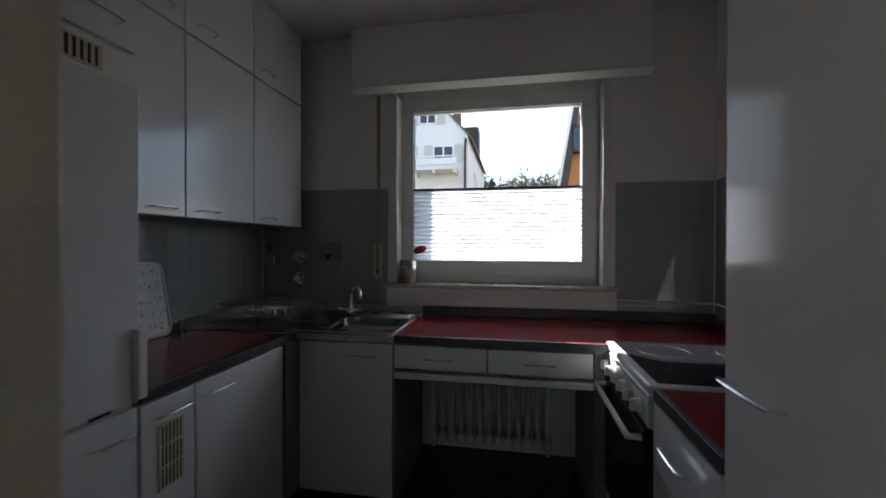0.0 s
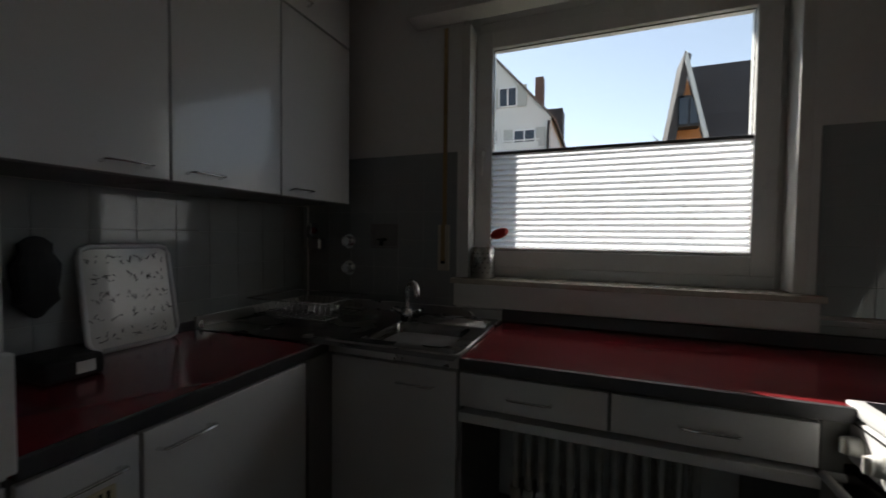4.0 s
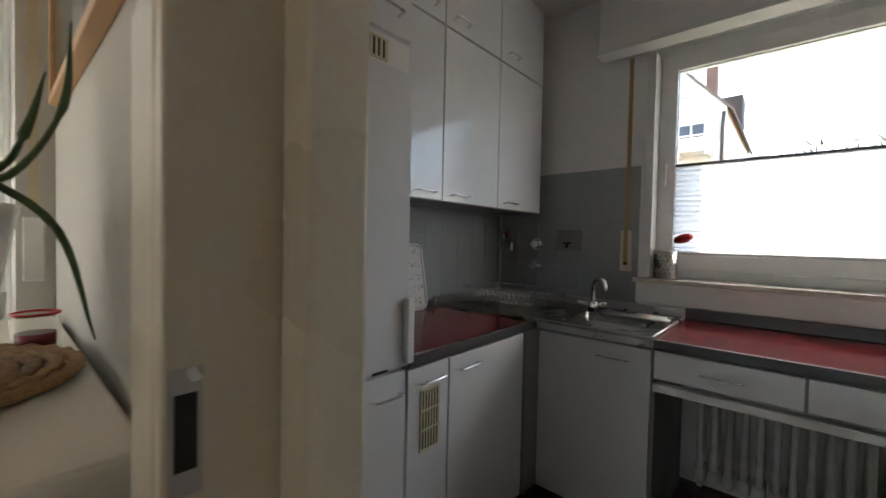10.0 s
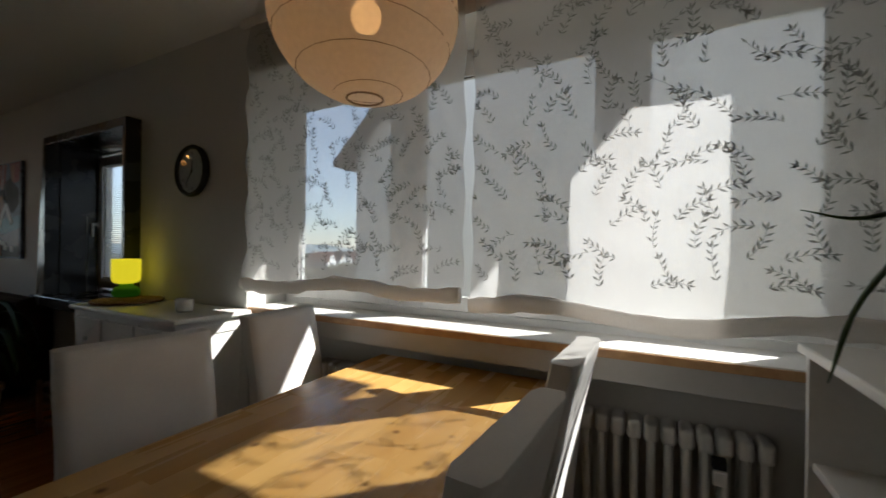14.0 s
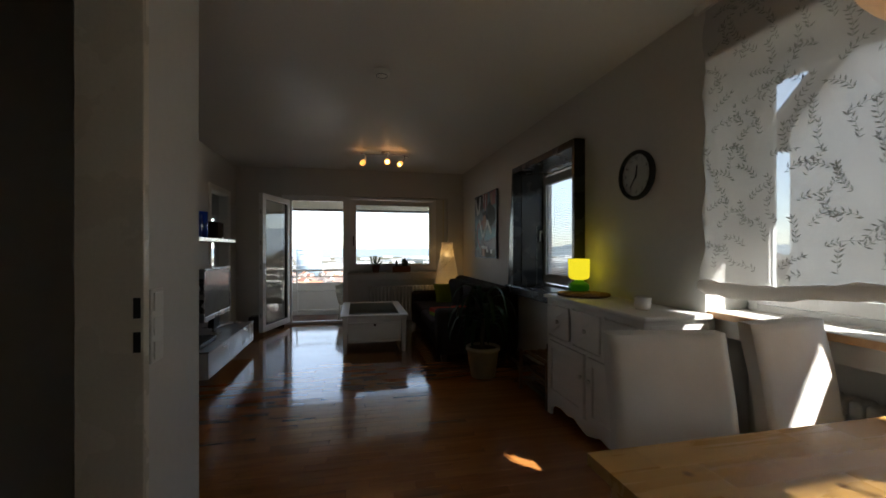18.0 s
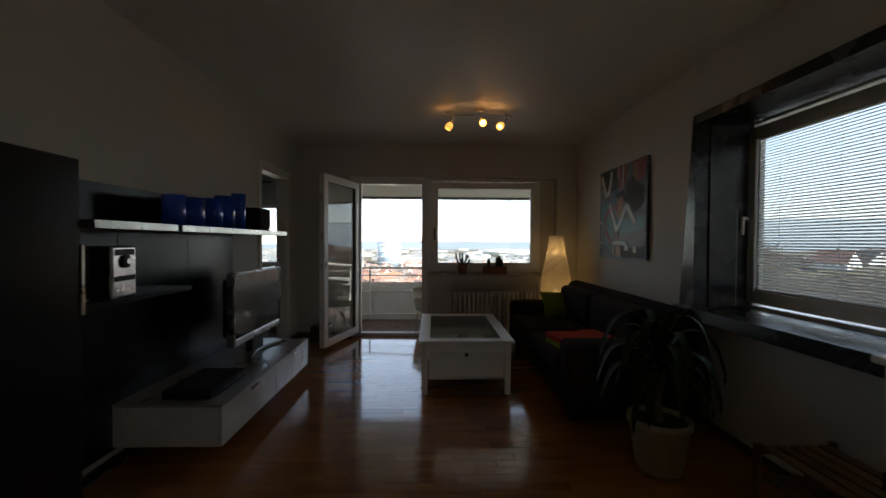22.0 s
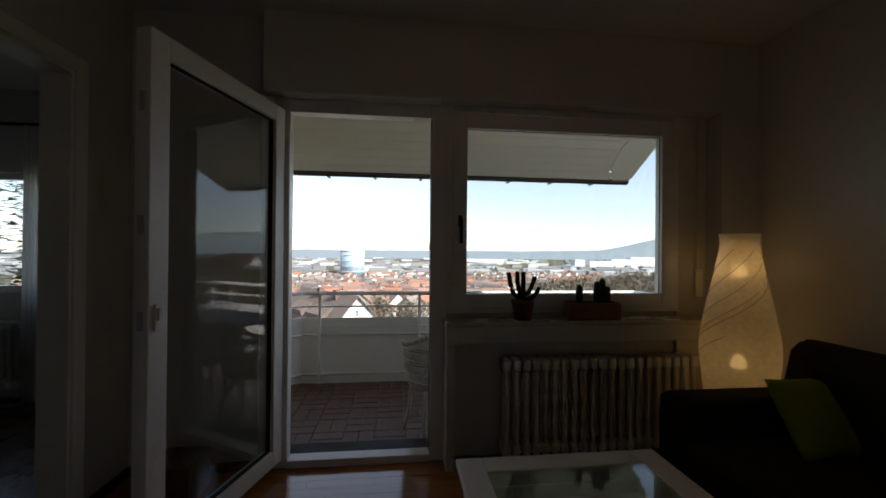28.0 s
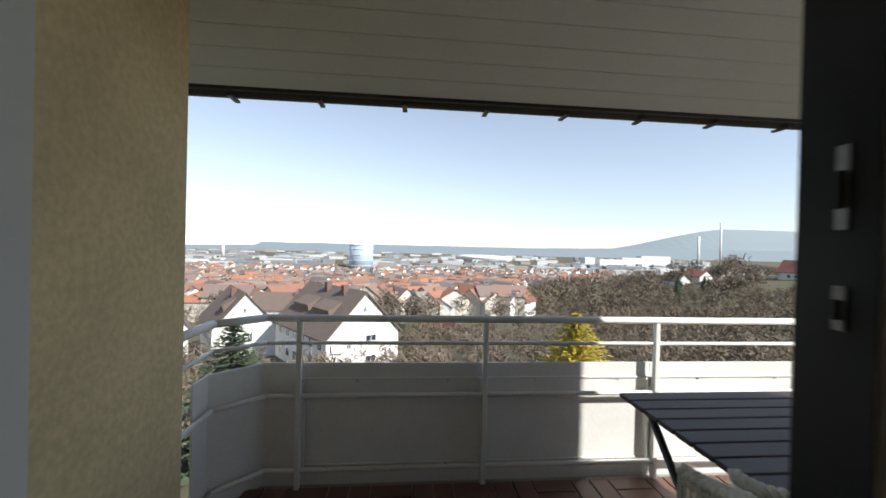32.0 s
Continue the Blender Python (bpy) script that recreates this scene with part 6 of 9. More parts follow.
rnd = random.Random(11)
for k in range(30):
    a = k * 2.399 + rnd.uniform(-0.2, 0.2)
    lift = 0.20 - 0.42 * (k / 30) + rnd.uniform(-0.04, 0.05)
    ln_ = rnd.uniform(0.22, 0.34)
    z0 = 0.22 + 0.20 * (1 - k / 30)
    d = Vector((math.cos(a), math.sin(a), 0))
    P = [Vector((0, 0, z0)), d * ln_ * 0.4 + Vector((0, 0, z0 + 0.10 + lift * 0.5)), d * ln_ * 0.8 + Vector((0, 0, z0 + 0.08 + lift * 0.4)), d * ln_ * 1.02 + Vector((0, 0, z0 - 0.08 + lift * 0.3)), d * ln_ * 1.05 + Vector((0, 0, z0 - 0.17 + lift * 0.3))]
    bm = bmesh.new()
    leaf_blade(bm, P, rnd.uniform(0.024, 0.034))
    part("leaf", bm, PALM, dp)

# ---- sofa ----
sf = thing("sofa", "long dark brown fabric sofa against the wall", "sofa", pose(0.05, -5.78, 0))
SL, SD = 2.16, 0.98
part("base", bx(0.0, SD - 0.06, 0.05, SL - 0.05, 0.07, 0.29, bevel=0.02), SOFA_CLOTH, sf)
for k in range(2):
    y0 = 0.22 + k * 0.865
    part("seat_cushion", bx(0.22, SD, y0 + 0.004, y0 + 0.861, 0.29, 0.44, bevel=0.045, seg=4), SOFA_CLOTH, sf)
bm = bmesh.new()
prism(bm, [(0.0, 0.12), (0.30, 0.12), (0.28, 0.60), (0.235, 0.78), (0.17, 0.825), (0.08, 0.82), (0.0, 0.76)], "y", 0.02, SL - 0.02)
bmesh.ops.bevel(bm, geom=[e for e in bm.edges], offset=0.02, segments=2, affect="EDGES")
part("backrest", bm, SOFA_CLOTH, sf)
for k in range(2):
    y0 = 0.22 + k * 0.865
    part("back_cushion", bx(0.20, 0.40, y0 + 0.01, y0 + 0.855, 0.43, 0.79, bevel=0.06, seg=4), SOFA_CLOTH, sf)
part("armrest", bx(0.0, SD - 0.02, 0.0, 0.215, 0.08, 0.585, bevel=0.05, seg=4), SOFA_CLOTH, sf)
part("armrest", bx(0.0, SD - 0.02, SL - 0.215, SL, 0.08, 0.585, bevel=0.05, seg=4), SOFA_CLOTH, sf)
for x in (0.06, SD - 0.14):
    for y in (0.08, SL - 0.14):
        part("foot", bx(x, x + 0.06, y, y + 0.06, 0, 0.075), LEG_WOOD, sf)


def cushion(m, w, h, t, material, label, name="cushion"):
    bm = bmesh.new()
    n = 12
    for s in (-1, 1):
        g = []
        for i in range(n + 1):
            row = []
            for j in range(n + 1):
                u, v = i / n * 2 - 1, j / n * 2 - 1
                puff = (max(0, 1 - u ** 4) * max(0, 1 - v ** 4)) ** 0.5
                row.append(bm.verts.new((u * w / 2 * (1 - 0.07 * (1 - v * v)), s * t / 2 * puff + 0.006 * noise.noise((u * 3, v * 3, s)), h / 2 + v * h / 2 * (1 - 0.07 * (1 - u * u)))))
            g.append(row)
        for a, b in zip(g, g[1:]):
            for j in range(n):
                bm.faces.new((a[j], a[j + 1], b[j + 1], b[j])).smooth = True
    bmesh.ops.remove_doubles(bm, verts=bm.verts, dist=0.002)
    return solid(name, bm, material, label, "cushion", m=m)


cushion(pose(0.31, -5.31, 0.430, -31, 0, 172), 0.44, 0.30, 0.13, LIME_CLOTH, "lime green cushion propped in the sofa corner")
cushion(pose(0.48, -5.34, 0.430, -30, 0, 186), 0.42, 0.33, 0.12, LIME_CLOTH, "lime green cushion against the armrest")
bl = thing("folded_blanket", "folded red and lime fleece blankets on the sofa", "blanket", pose(0.69, -4.07, 0.441, 0, 0, 10))
for k, (m_, z) in enumerate(((LIME_CLOTH, 0.0), (LIME_CLOTH, 0.02), (RED_CLOTH, 0.042), (RED_CLOTH, 0.064))):
    bm = bmesh.new()
    box(bm, -0.24 + 0.01 * k, 0.26, -0.24, 0.19 - 0.01 * k, z, z + 0.02, bevel=0.009, seg=3)
    bmesh.ops.subdivide_edges(bm, edges=[e for e in bm.edges if e.calc_length() > 0.15], cuts=6, use_grid_fill=True)
    for v in bm.verts:
        v.co.z += 0.008 * noise.noise(v.co * 7)
    part("fold", bm, m_, bl)

# ---- paper floor lamp ----
fl = thing("floor_lamp", "tall white paper floor lamp wound with wire", "lamp", pose(0.36, -5.98, 0))
bm = bmesh.new()
prof = [(0.0, 0.0), (0.11, 0.0), (0.125, 0.15), (0.155, 0.38), (0.185, 0.60), (0.19, 0.76), (0.165, 0.94), (0.13, 1.10), (0.105, 1.24), (0.092, 1.33), (0.10, 1.375)]
pf = [(p.x, p.z) for p in curve_points([(r, 0, z) for r, z in prof], 4)]
lathe(bm, pf, 40, cap=False)
for v in bm.verts:
    a = math.atan2(v.co.y, v.co.x)
    k = 1 + 0.03 * noise.noise((math.cos(a) * 2, math.sin(a) * 2, v.co.z * 4)) + 0.012 * math.sin(a * 14 + v.co.z * 9)
    v.co.x, v.co.y = v.co.x * k, v.co.y * k
part("shade", bm, LAMP_PAPER, fl, "crinkled white paper shade")
for q in range(5):
    pts = []
    for k in range(61):
        t = k / 60
        z = 0.06 + 1.25 * ((t * 1.0 + q * 0.2) % 1.0)
        i = min(range(len(pf)), key=lambda j: abs(pf[j][1] - z))
        pts.append((pf[i][0] * 1.02 * math.cos(6.28 * 1.6 * t + q), pf[i][0] * 1.02 * math.sin(6.28 * 1.6 * t + q), z))
    cut = [i for i in range(60) if pts[i + 1][2] < pts[i][2]]
    segs = [pts[:cut[0] + 1], pts[cut[0] + 1:]] if cut else [pts]
    bm = bmesh.new()
    for sgm in segs:
        if len(sgm) > 2:
            tube(bm, sgm, 0.0016, 4)
    part("wire", bm, LANTERN_RIB, fl)
for z in (0.60, 1.12):
    bm = bmesh.new()
    lathe(bm, [(0.002, z), (0.03, z + 0.01), (0.04, z + 0.035), (0.03, z + 0.065), (0.014, z + 0.085)], 16)
    part("bulb", bm, BULB_LAMP, fl, "warm bulb")
    q = new("floor_lamp_light", bpy.data.lights.new("floor_lamp_light", "POINT"))
    q.data.energy, q.data.color, q.data.shadow_soft_size = 0.042, (1.0, 0.54, 0.15), 0.035
    q.location = (0.36, -5.98, z + 0.13)
    tagged(q, "warm bulb inside the floor lamp", "light")

# ---- coffee table ----
ct = thing("coffee_table", "white coffee table with a glass display top", "table", pose(1.262, -5.435, 0))
TW, TL, TH = 0.812, 1.255, 0.462
bm = bmesh.new()
for a in ((0, 0.10, 0, TL), (TW - 0.10, TW, 0, TL), (0.10, TW - 0.10, 0, 0.10), (0.10, TW - 0.10, TL - 0.10, TL)):
    box(bm, *a, TH - 0.024, TH, bevel=0.004)
part("top_frame", bm, WHITE_WOOD, ct)
part("glass_top", bx(0.098, TW - 0.098, 0.098, TL - 0.098, TH - 0.009, TH - 0.003), TABLE_GLASS, ct, "clear glass pane").visible_shadow = False
part("display_floor", bx(0.04, TW - 0.04, 0.04, TL - 0.04, 0.30, 0.315), WHITE_WOOD, ct)
for x in (0.025, TW - 0.085):
    for y in (0.025, TL - 0.085):
        bm = bmesh.new()
        box(bm, x, x + 0.06, y, y + 0.06, 0, TH - 0.025, bevel=0.004)
        for v in bm.verts:
            if v.co.z < 0.1:
                v.co.x = x + 0.03 + (v.co.x - x - 0.03) * 0.72
                v.co.y = y + 0.03 + (v.co.y - y - 0.03) * 0.72
        part("leg", bm, WHITE_WOOD, ct)
for x in (0.03, TW - 0.05):
    part("side_apron", bx(x, x + 0.02, 0.086, TL - 0.086, 0.13, TH - 0.025), WHITE_WOOD, ct)
for y, s in ((TL - 0.05, 1), (0.03, -1)):
    bm = bmesh.new()
    box(bm, 0.086, TW - 0.086, y, y + 0.02, 0.375, TH - 0.025)
    box(bm, 0.086, TW - 0.086, y, y + 0.02, 0.13, 0.15)
    part("end_apron", bm, WHITE_WOOD, ct)
    d = part("drawer", bx(0.09, TW - 0.09, y + s * 0.004, y + 0.02 + s * 0.004, 0.155, 0.37, bevel=0.005), WHITE_WOOD, ct)
    part("knob", cyl(0.012, 0.0, 0.026, seg=12, r2=0.016, m=pose(TW / 2, y + 0.012 + s * 0.012, 0.345, -90 * s)), LEG_WOOD, d, "dark round knob")

# ---- media wall ----
tc_ = thing("tall_cabinet", "tall black gloss cabinet with an aluminium edge", "cabinet", pose(3.42, -2.05, 0, 0, 0, -90))
part("body", bx(0, 0.52, 0.002, 0.355, 0.06, 1.62), BLACK_GLOSS, tc_)
part("door", bx(0.002, 0.505, -0.018, 0.0, 0.06, 1.62, bevel=0.002), BLACK_GLOSS, tc_)
part("edge_grip", bx(0.506, 0.52, -0.024, 0.0, 0.98, 1.27), STEEL, tc_, "slim aluminium grip")
part("plinth", bx(0.01, 0.51, 0.03, 0.355, 0, 0.059), DARK, tc_)
pnl = thing("media_panel", "black gloss back panels behind the television", "panel", pose(XM - 0.002, -2.58, 0, 0, 0, -90))
for a, b in ((0.0, 0.62), (0.623, 1.27), (1.273, 1.93)):
    part("panel", bx(a, b, -0.022, 0, 0.10, 1.335, bevel=0.002), BLACK_GLOSS, pnl)
for a, b in ((0.0, 0.30), (0.303, 1.10)):
    part("upper_panel", bx(a, b, -0.022, 0, 1.385, 1.60, bevel=0.002), BLACK_GLOSS, pnl)
part("kick_strip", bx(0.0, 1.93, -0.03, -0.0225, 0.0, 0.012), STEEL, pnl)
for a, b in ((-2.585, -3.13), (-3.17, -4.76)):
    sh = thing("wall_shelf", "grey floating shelf with a silver front edge", "shelf", pose(XM - 0.024, a, 0, 0, 0, -90), "media wall shelves")
    part("board", bx(0, a - b, -0.385, 0, 1.34, 1.378, bevel=0.003), SHELF_GREY, sh)
    part("front_edge", bx(0, a - b, -0.389, -0.3855, 1.342, 1.376), STEEL, sh)
sh = thing("wall_shelf", "small dark shelf that carries the stereo", "shelf", pose(XM - 0.024, -2.60, 0, 0, 0, -90), "media wall shelves")
part("board", bx(0, 0.80, -0.30, 0, 0.985, 1.01, bevel=0.003), BLACK_GLOSS, sh)
be = thing("tv_bench", "floating white media bench with a greyed top", "media bench", pose(3.146, -3.152, 0, 0, 0, -90))
part("body", bx(0, 1.545, 0.02, 0.61, 0.118, 0.345, bevel=0.003), SHELF_WHITE, be)
part("top", bx(-0.004, 1.549, -0.004, 0.61, 0.346, 0.362, bevel=0.002), BENCH_TOP, be, "white top, greyed for its dark reflection")
for a, b in ((0.0, 0.77), (0.774, 1.545)):
    f = part("flap", bx(a, b, 0.0, 0.019, 0.12, 0.344, bevel=0.003), SHELF_WHITE, be)
    part("grip", bx((a + b) / 2 - 0.05, (a + b) / 2 + 0.05, -0.022, 0.0, 0.318, 0.335, bevel=0.003), CHROME, f, "chrome tab grip")
part("wall_cleat", bx(0.1, 1.4, 0.55, 0.611, 0.02, 0.118), DARK, be)
tv = thing("television", "flat television with silver bezel on a bow stand", "television", pose(3.432, -4.255, 0.363, 0, 0, -90))
bm = bmesh.new()
frame_bars(bm, -0.44, 0.44, 0.14, 0.69, 0.022, -0.03, 0.03, wb=0.055, bevel=0.008)
part("bezel", bm, SILVER, tv, "silver plastic bezel")
part("screen", bx(-0.42, 0.42, -0.022, 0.028, 0.193, 0.67), SCREEN, tv, "dark switched-off screen")
part("back_case", bx(-0.40, 0.40, 0.0285, 0.085, 0.2, 0.64, bevel=0.02), DARK, tv)
part("neck", bx(-0.10, 0.10, -0.01, 0.05, 0.02, 0.16, bevel=0.008), DARK, tv)
part("stand", rod(curve_points([(-0.33, -0.13, 0.012), (-0.2, -0.04, 0.012), (0.0, 0.0, 0.014), (0.2, -0.04, 0.012), (0.33, -0.13, 0.012)], 5), 0.022, 8, flat=0.5), SILVER, tv, "silver bow-shaped foot")
dv = thing("dvd_player", "flat black disc player on the media bench", "player", pose(3.38, -3.42, 0.363, 0, 0, -90))
part("case", bx(-0.21, 0.21, -0.14, 0.14, 0.004, 0.055, bevel=0.004), DARK, dv)
part("front", bx(-0.20, 0.20, -0.143, -0.141, 0.012, 0.048), BLACK_GLOSS, dv)
st = thing("stereo", "silver compact stereo on the small shelf", "stereo", pose(3.60, -2.86, 1.011, 0, 0, -90 + 10))
part("case", bx(-0.10, 0.10, -0.11, 0.13, 0.0, 0.25, bevel=0.008), DARK, st)
f = part("front", bx(-0.10, 0.10, -0.13, -0.111, 0.0, 0.25, bevel=0.01), SILVER, st, "silver front with a round dial")
part("dial", cyl(0.033, 0.130, 0.142, seg=24, m=pose(0, 0, 0.175, 90)), DARK, f)
part("dial_cap", cyl(0.015, 0.142, 0.150, seg=16, m=pose(0, 0, 0.175, 90)), SILVER, f)
part("display", bx(-0.08, 0.08, -0.132, -0.13, 0.205, 0.235), DARK, f)
part("disc_slot", bx(-0.085, 0.085, -0.132, -0.13, 0.08, 0.105), DARK, f)
for k in range(4):
    part("button", bx(-0.08 + k * 0.042, -0.05 + k * 0.042, -0.134, -0.13, 0.03, 0.045, bevel=0.001), CHROME, f)
sp = thing("speaker", "small silver-fronted speaker beside the stereo", "speaker", pose(3.62, -2.68, 1.011, 0, 0, -90))
part("case", bx(-0.065, 0.065, -0.10, 0.10, 0, 0.25, bevel=0.006), SILVER, sp)
part("grille_cloth", bx(-0.058, 0.058, -0.104, -0.1005, 0.01, 0.24), DARK, sp)
for y, r, h in ((-3.375, 0.066, 0.19), (-3.545, 0.085, 0.19), (-3.755, 0.092, 0.205), (-3.975, 0.072, 0.25), (-4.19, 0.055, 0.295)):
    v = thing("glass_vase", "cobalt blue glass vase on the grey shelf", "vase", pose(3.55, y, 1.379), "blue vases on the shelf")
    bm = bmesh.new()
    lathe(bm, [(0.0, 0.0), (r, 0.0), (r, h), (r - 0.004, h), (r - 0.005, 0.008), (0.0, 0.008)], 28, cap=False)
    part("glass", bm, BLUE_GLASS, v)
sp = thing("speaker", "dark cube speaker at the end of the shelf", "speaker", pose(3.58, -4.50, 1.379, 0, 0, -90))
part("case", bx(-0.12, 0.10, -0.11, 0.10, 0, 0.20, bevel=0.004), DARK, sp)
part("grille_cloth", bx(-0.115, 0.095, -0.125, -0.1105, 0.005, 0.195, bevel=0.004), SOFA_CLOTH, sp)
part("badge", bx(0.05, 0.085, -0.1265, -0.1252, 0.01, 0.02), CHROME, sp)

# bedroom door casing and what is seen through it
dc = thing("door_casing", "white lacquered casing of the bedroom doorway", "door frame", pose(0, 0, 0), kind="structure")
for y0, y1 in ((-5.14, -5.07), (-5.97, -5.90)):
    part("architrave", bx(XM - 0.018, XM - 0.0005, y0, y1, 0, 2.14, bevel=0.005), WHITE_WOOD, dc)
part("architrave", bx(XM - 0.018, XM - 0.0005, -5.899, -5.141, 2.07, 2.14, bevel=0.005), WHITE_WOOD, dc)
part("jamb", bx(XM - 0.004, XM + 0.125, -5.90, -5.885, 0, 2.07), WHITE_WOOD, dc)
part("head", bx(XM - 0.004, XM + 0.125, -5.884, -5.156, 2.055, 2.07), WHITE_WOOD, dc)
part("jamb", bx(XM - 0.004, XM + 0.125, -5.155, -5.14, 0, 2.07), WHITE_WOOD, dc)
bw = thing("window_4", "bedroom window with long sheer curtains", "window", pose(0, -7.78, 0), kind="structure")
bm = bmesh.new()
frame_bars(bm, 4.50, 6.45, 0.88, 1.90, 0.055, 0.0, 0.07)
box(bm, 5.44, 5.50, 0.0, 0.07, 0.935, 1.845)
part("window_frame", bm, UPVC, bw)
part("pane", bx(4.555, 6.395, 0.03, 0.034, 0.935, 1.845), GLASS, bw).visible_shadow = False
for x0, x1 in ((5.0, 5.27), (5.60, 6.1)):
    cu_ = thing("curtain", "long grey-white sheer bedroom curtain", "curtain", pose(0, -7.45, 0), "bedroom curtains")
    bm = bmesh.new()
    rows = []
    for k in range(41):
        x = x0 + (x1 - x0) * k / 40
        rows.append((bm.verts.new((x, 0.025 * math.sin(k * 1.3), 0.03)), bm.verts.new((x, 0.018 * math.sin(k * 1.3), 2.24))))
    for a, b in zip(rows, rows[1:]):
        bm.faces.new((a[0], b[0], b[1], a[1])).smooth = True
    part("fabric", bm, SHEER, cu_)
structure("curtain_rod", rod([(4.6, -7.45, 2.25), (6.59, -7.45, 2.25)], 0.012, 10), DARK, "dark curtain rod in the bedroom", "rod")
column_radiator("dim column radiator under the bedroom window", pose(6.3, -7.50, 0.08, 0, 0, 180), 18, 0.06, 0.58)

# ---- ceiling lights ----
SPX, SPY = 1.495, -4.84
sp = thing("ceiling_spotlight", "wavy metal spotlight rail with three lit spots", "lamp", pose(SPX, SPY, CEIL_L))
part("rose", bx(-0.055, 0.055, -0.025, 0.025, -0.028, -0.0005, bevel=0.008), SILVER, sp)
part("rail", rod(curve_points([(0.335, 0.01, -0.035), (0.24, -0.03, -0.042), (0.10, -0.03, -0.042), (0.0, 0.0, -0.042), (-0.10, 0.03, -0.042), (-0.22, 0.02, -0.042), (-0.325, -0.06, -0.042)], 5), 0.009, 8, flat=0.7), SILVER, sp)
part("stem", rod([(0.0, 0, -0.02), (0.0, 0.0, -0.042)], 0.010, 8), SILVER, sp)
for (ax, ay), (cx, cy, cz) in (((0.265, -0.025), (0.303, -0.017, -0.161)), ((-0.012, 0.02), (-0.015, 0.12, -0.160)), ((-0.27, -0.03), (-0.20, 0.045, -0.168))):
    axis_ = Vector((cx - ax, cy - ay, cz + 0.10)).normalized()
    neck = Vector((cx, cy, cz)) - axis_ * 0.045
    h = part("spot_head", rod([(ax, ay, -0.045), (ax, ay, -0.085), tuple(neck)], 0.008, 8), SILVER, sp)
    m_ = Matrix.Translation(neck) @ axis_.to_track_quat("Z", "Y").to_matrix().to_4x4()
    part("socket", cyl(0.016, -0.022, 0.008, seg=14, r2=0.02, m=m_), SILVER, h)
    bm = bmesh.new()
    lathe(bm, [(0.018, 0.005), (0.031, 0.022), (0.037, 0.048), (0.034, 0.078), (0.030, 0.078), (0.033, 0.048), (0.016, 0.012)], 18, cap=False, m=m_)
    part("glass_cup", bm, SPOT_GLASS, h, "amber frosted glass cup")
    part("bulb", cyl(0.024, 0.03, 0.06, seg=16, r2=0.02, m=m_), BULB_SPOT, h)
    q = new("spot_bulb", bpy.data.lights.new("spot_bulb", "POINT"))
    q.data.energy, q.data.color, q.data.shadow_soft_size = 0.05, (1.0, 0.45, 0.12), 0.02
    q.location = Vector((SPX + cx + 0.05 * axis_.x, SPY + cy + 0.06, CEIL_L - 0.075))
    tagged(q, "light of a ceiling spot", "light")
sd = thing("smoke_detector", "round white smoke detector on the ceiling", "detector", pose(1.70, -2.345, CEIL_L))
bm = bmesh.new()
lathe(bm, [(0.0, -0.042), (0.03, -0.042), (0.034, -0.036), (0.05, -0.036), (0.056, -0.03), (0.06, -0.004), (0.06, -0.0005), (0.0, -0.0005)], 32, cap=False)
part("case", bm, WHITE_PLASTIC, sd)
part("ring", rod(arc((0, 0, -0.038), 0.042, 0, 360, 24, "xy"), 0.003, 6), K_BODY, sd)

# ---- balcony door, window and wall ----
YF = -6.335
structure("lintel_upper", bx(XWO, 6.6, YBO, YB, CEIL, 3.25), WALL, "wall above the balcony opening", "wall")
bd = thing("balcony_window", "white balcony window beside the door", "window", pose(0, YF, 0, 0, 0, 180), kind="structure")
# local x runs towards -x here, local -y faces the room
bm = bmesh.new()
frame_bars(bm, -2.005, -0.49, 0.885, 2.155, 0.045, -0.035, 0.045)
part("window_frame", bm, UPVC, bd)
casement(bd, -1.975, -0.53, 0.915, 2.10, -0.05, 0.02, w=0.088)
bm = bmesh.new()
box(bm, -1.93 - 0.012, -1.93 + 0.012, -0.058, -0.05, 1.41, 1.48, bevel=0.004)
box(bm, -1.93 - 0.009, -1.93 + 0.009, -0.10, -0.055, 1.44, 1.46, bevel=0.003)
box(bm, -1.93 - 0.010, -1.93 + 0.010, -0.108, -0.09, 1.31, 1.46, bevel=0.006)
part("window_handle", bm, DARK, bd, "dark curved window handle")
df = thing("balcony_door", "white balcony door standing open into the room", "door", pose(0, YF, 0), kind="structure")
bm = bmesh.new()
box(bm, 2.02, 2.105, -0.045, 0.035, 0.0, 2.155, bevel=0.004)
box(bm, 2.93, 3.089, -0.045, 0.0349, 0.0, 2.155, bevel=0.004)
box(bm, 2.105, 2.93, -0.045, 0.035, 2.065, 2.155, bevel=0.004)
box(bm, 2.105, 2.93, -0.045, 0.045, 0.0, 0.045, bevel=0.004)
part("door_frame", bm, UPVC, df)
for z, h in ((0.25, 0.04), (1.17, 0.045), (1.29, 0.085), (1.75, 0.04)):
    bm = bmesh.new()
    box(bm, 2.1063, 2.1085, -0.005, 0.008, z - h / 2, z + h / 2, bevel=0.001)
    part("strike_plate", bm, ZINC, df, "dull zinc strike plate")
    part("keeper", bx(2.1086, 2.1125, -0.003, 0.004, z - h / 4, z + h / 5, bevel=0.001), DARK, df, "dark lock keeper")
# Sheets darken the white jamb: its shade as colour, plus the rubber seal.
part("jamb_dark_sheet", bx(2.1052, 2.1062, -0.044, 0.034, 0.046, 2.064), DARK, df, "dark sheet for the rubber seal and the jamb's shade")
part("jamb_dark_sheet", bx(2.03, 2.104, -0.0475, -0.0455, 0.046, 2.064), NAVY_FRAME, df, "dark sheet that puts shade on the frame's outer face")
leaf = part("door_leaf", bmesh.new(), UPVC, df)
bm = bmesh.new()
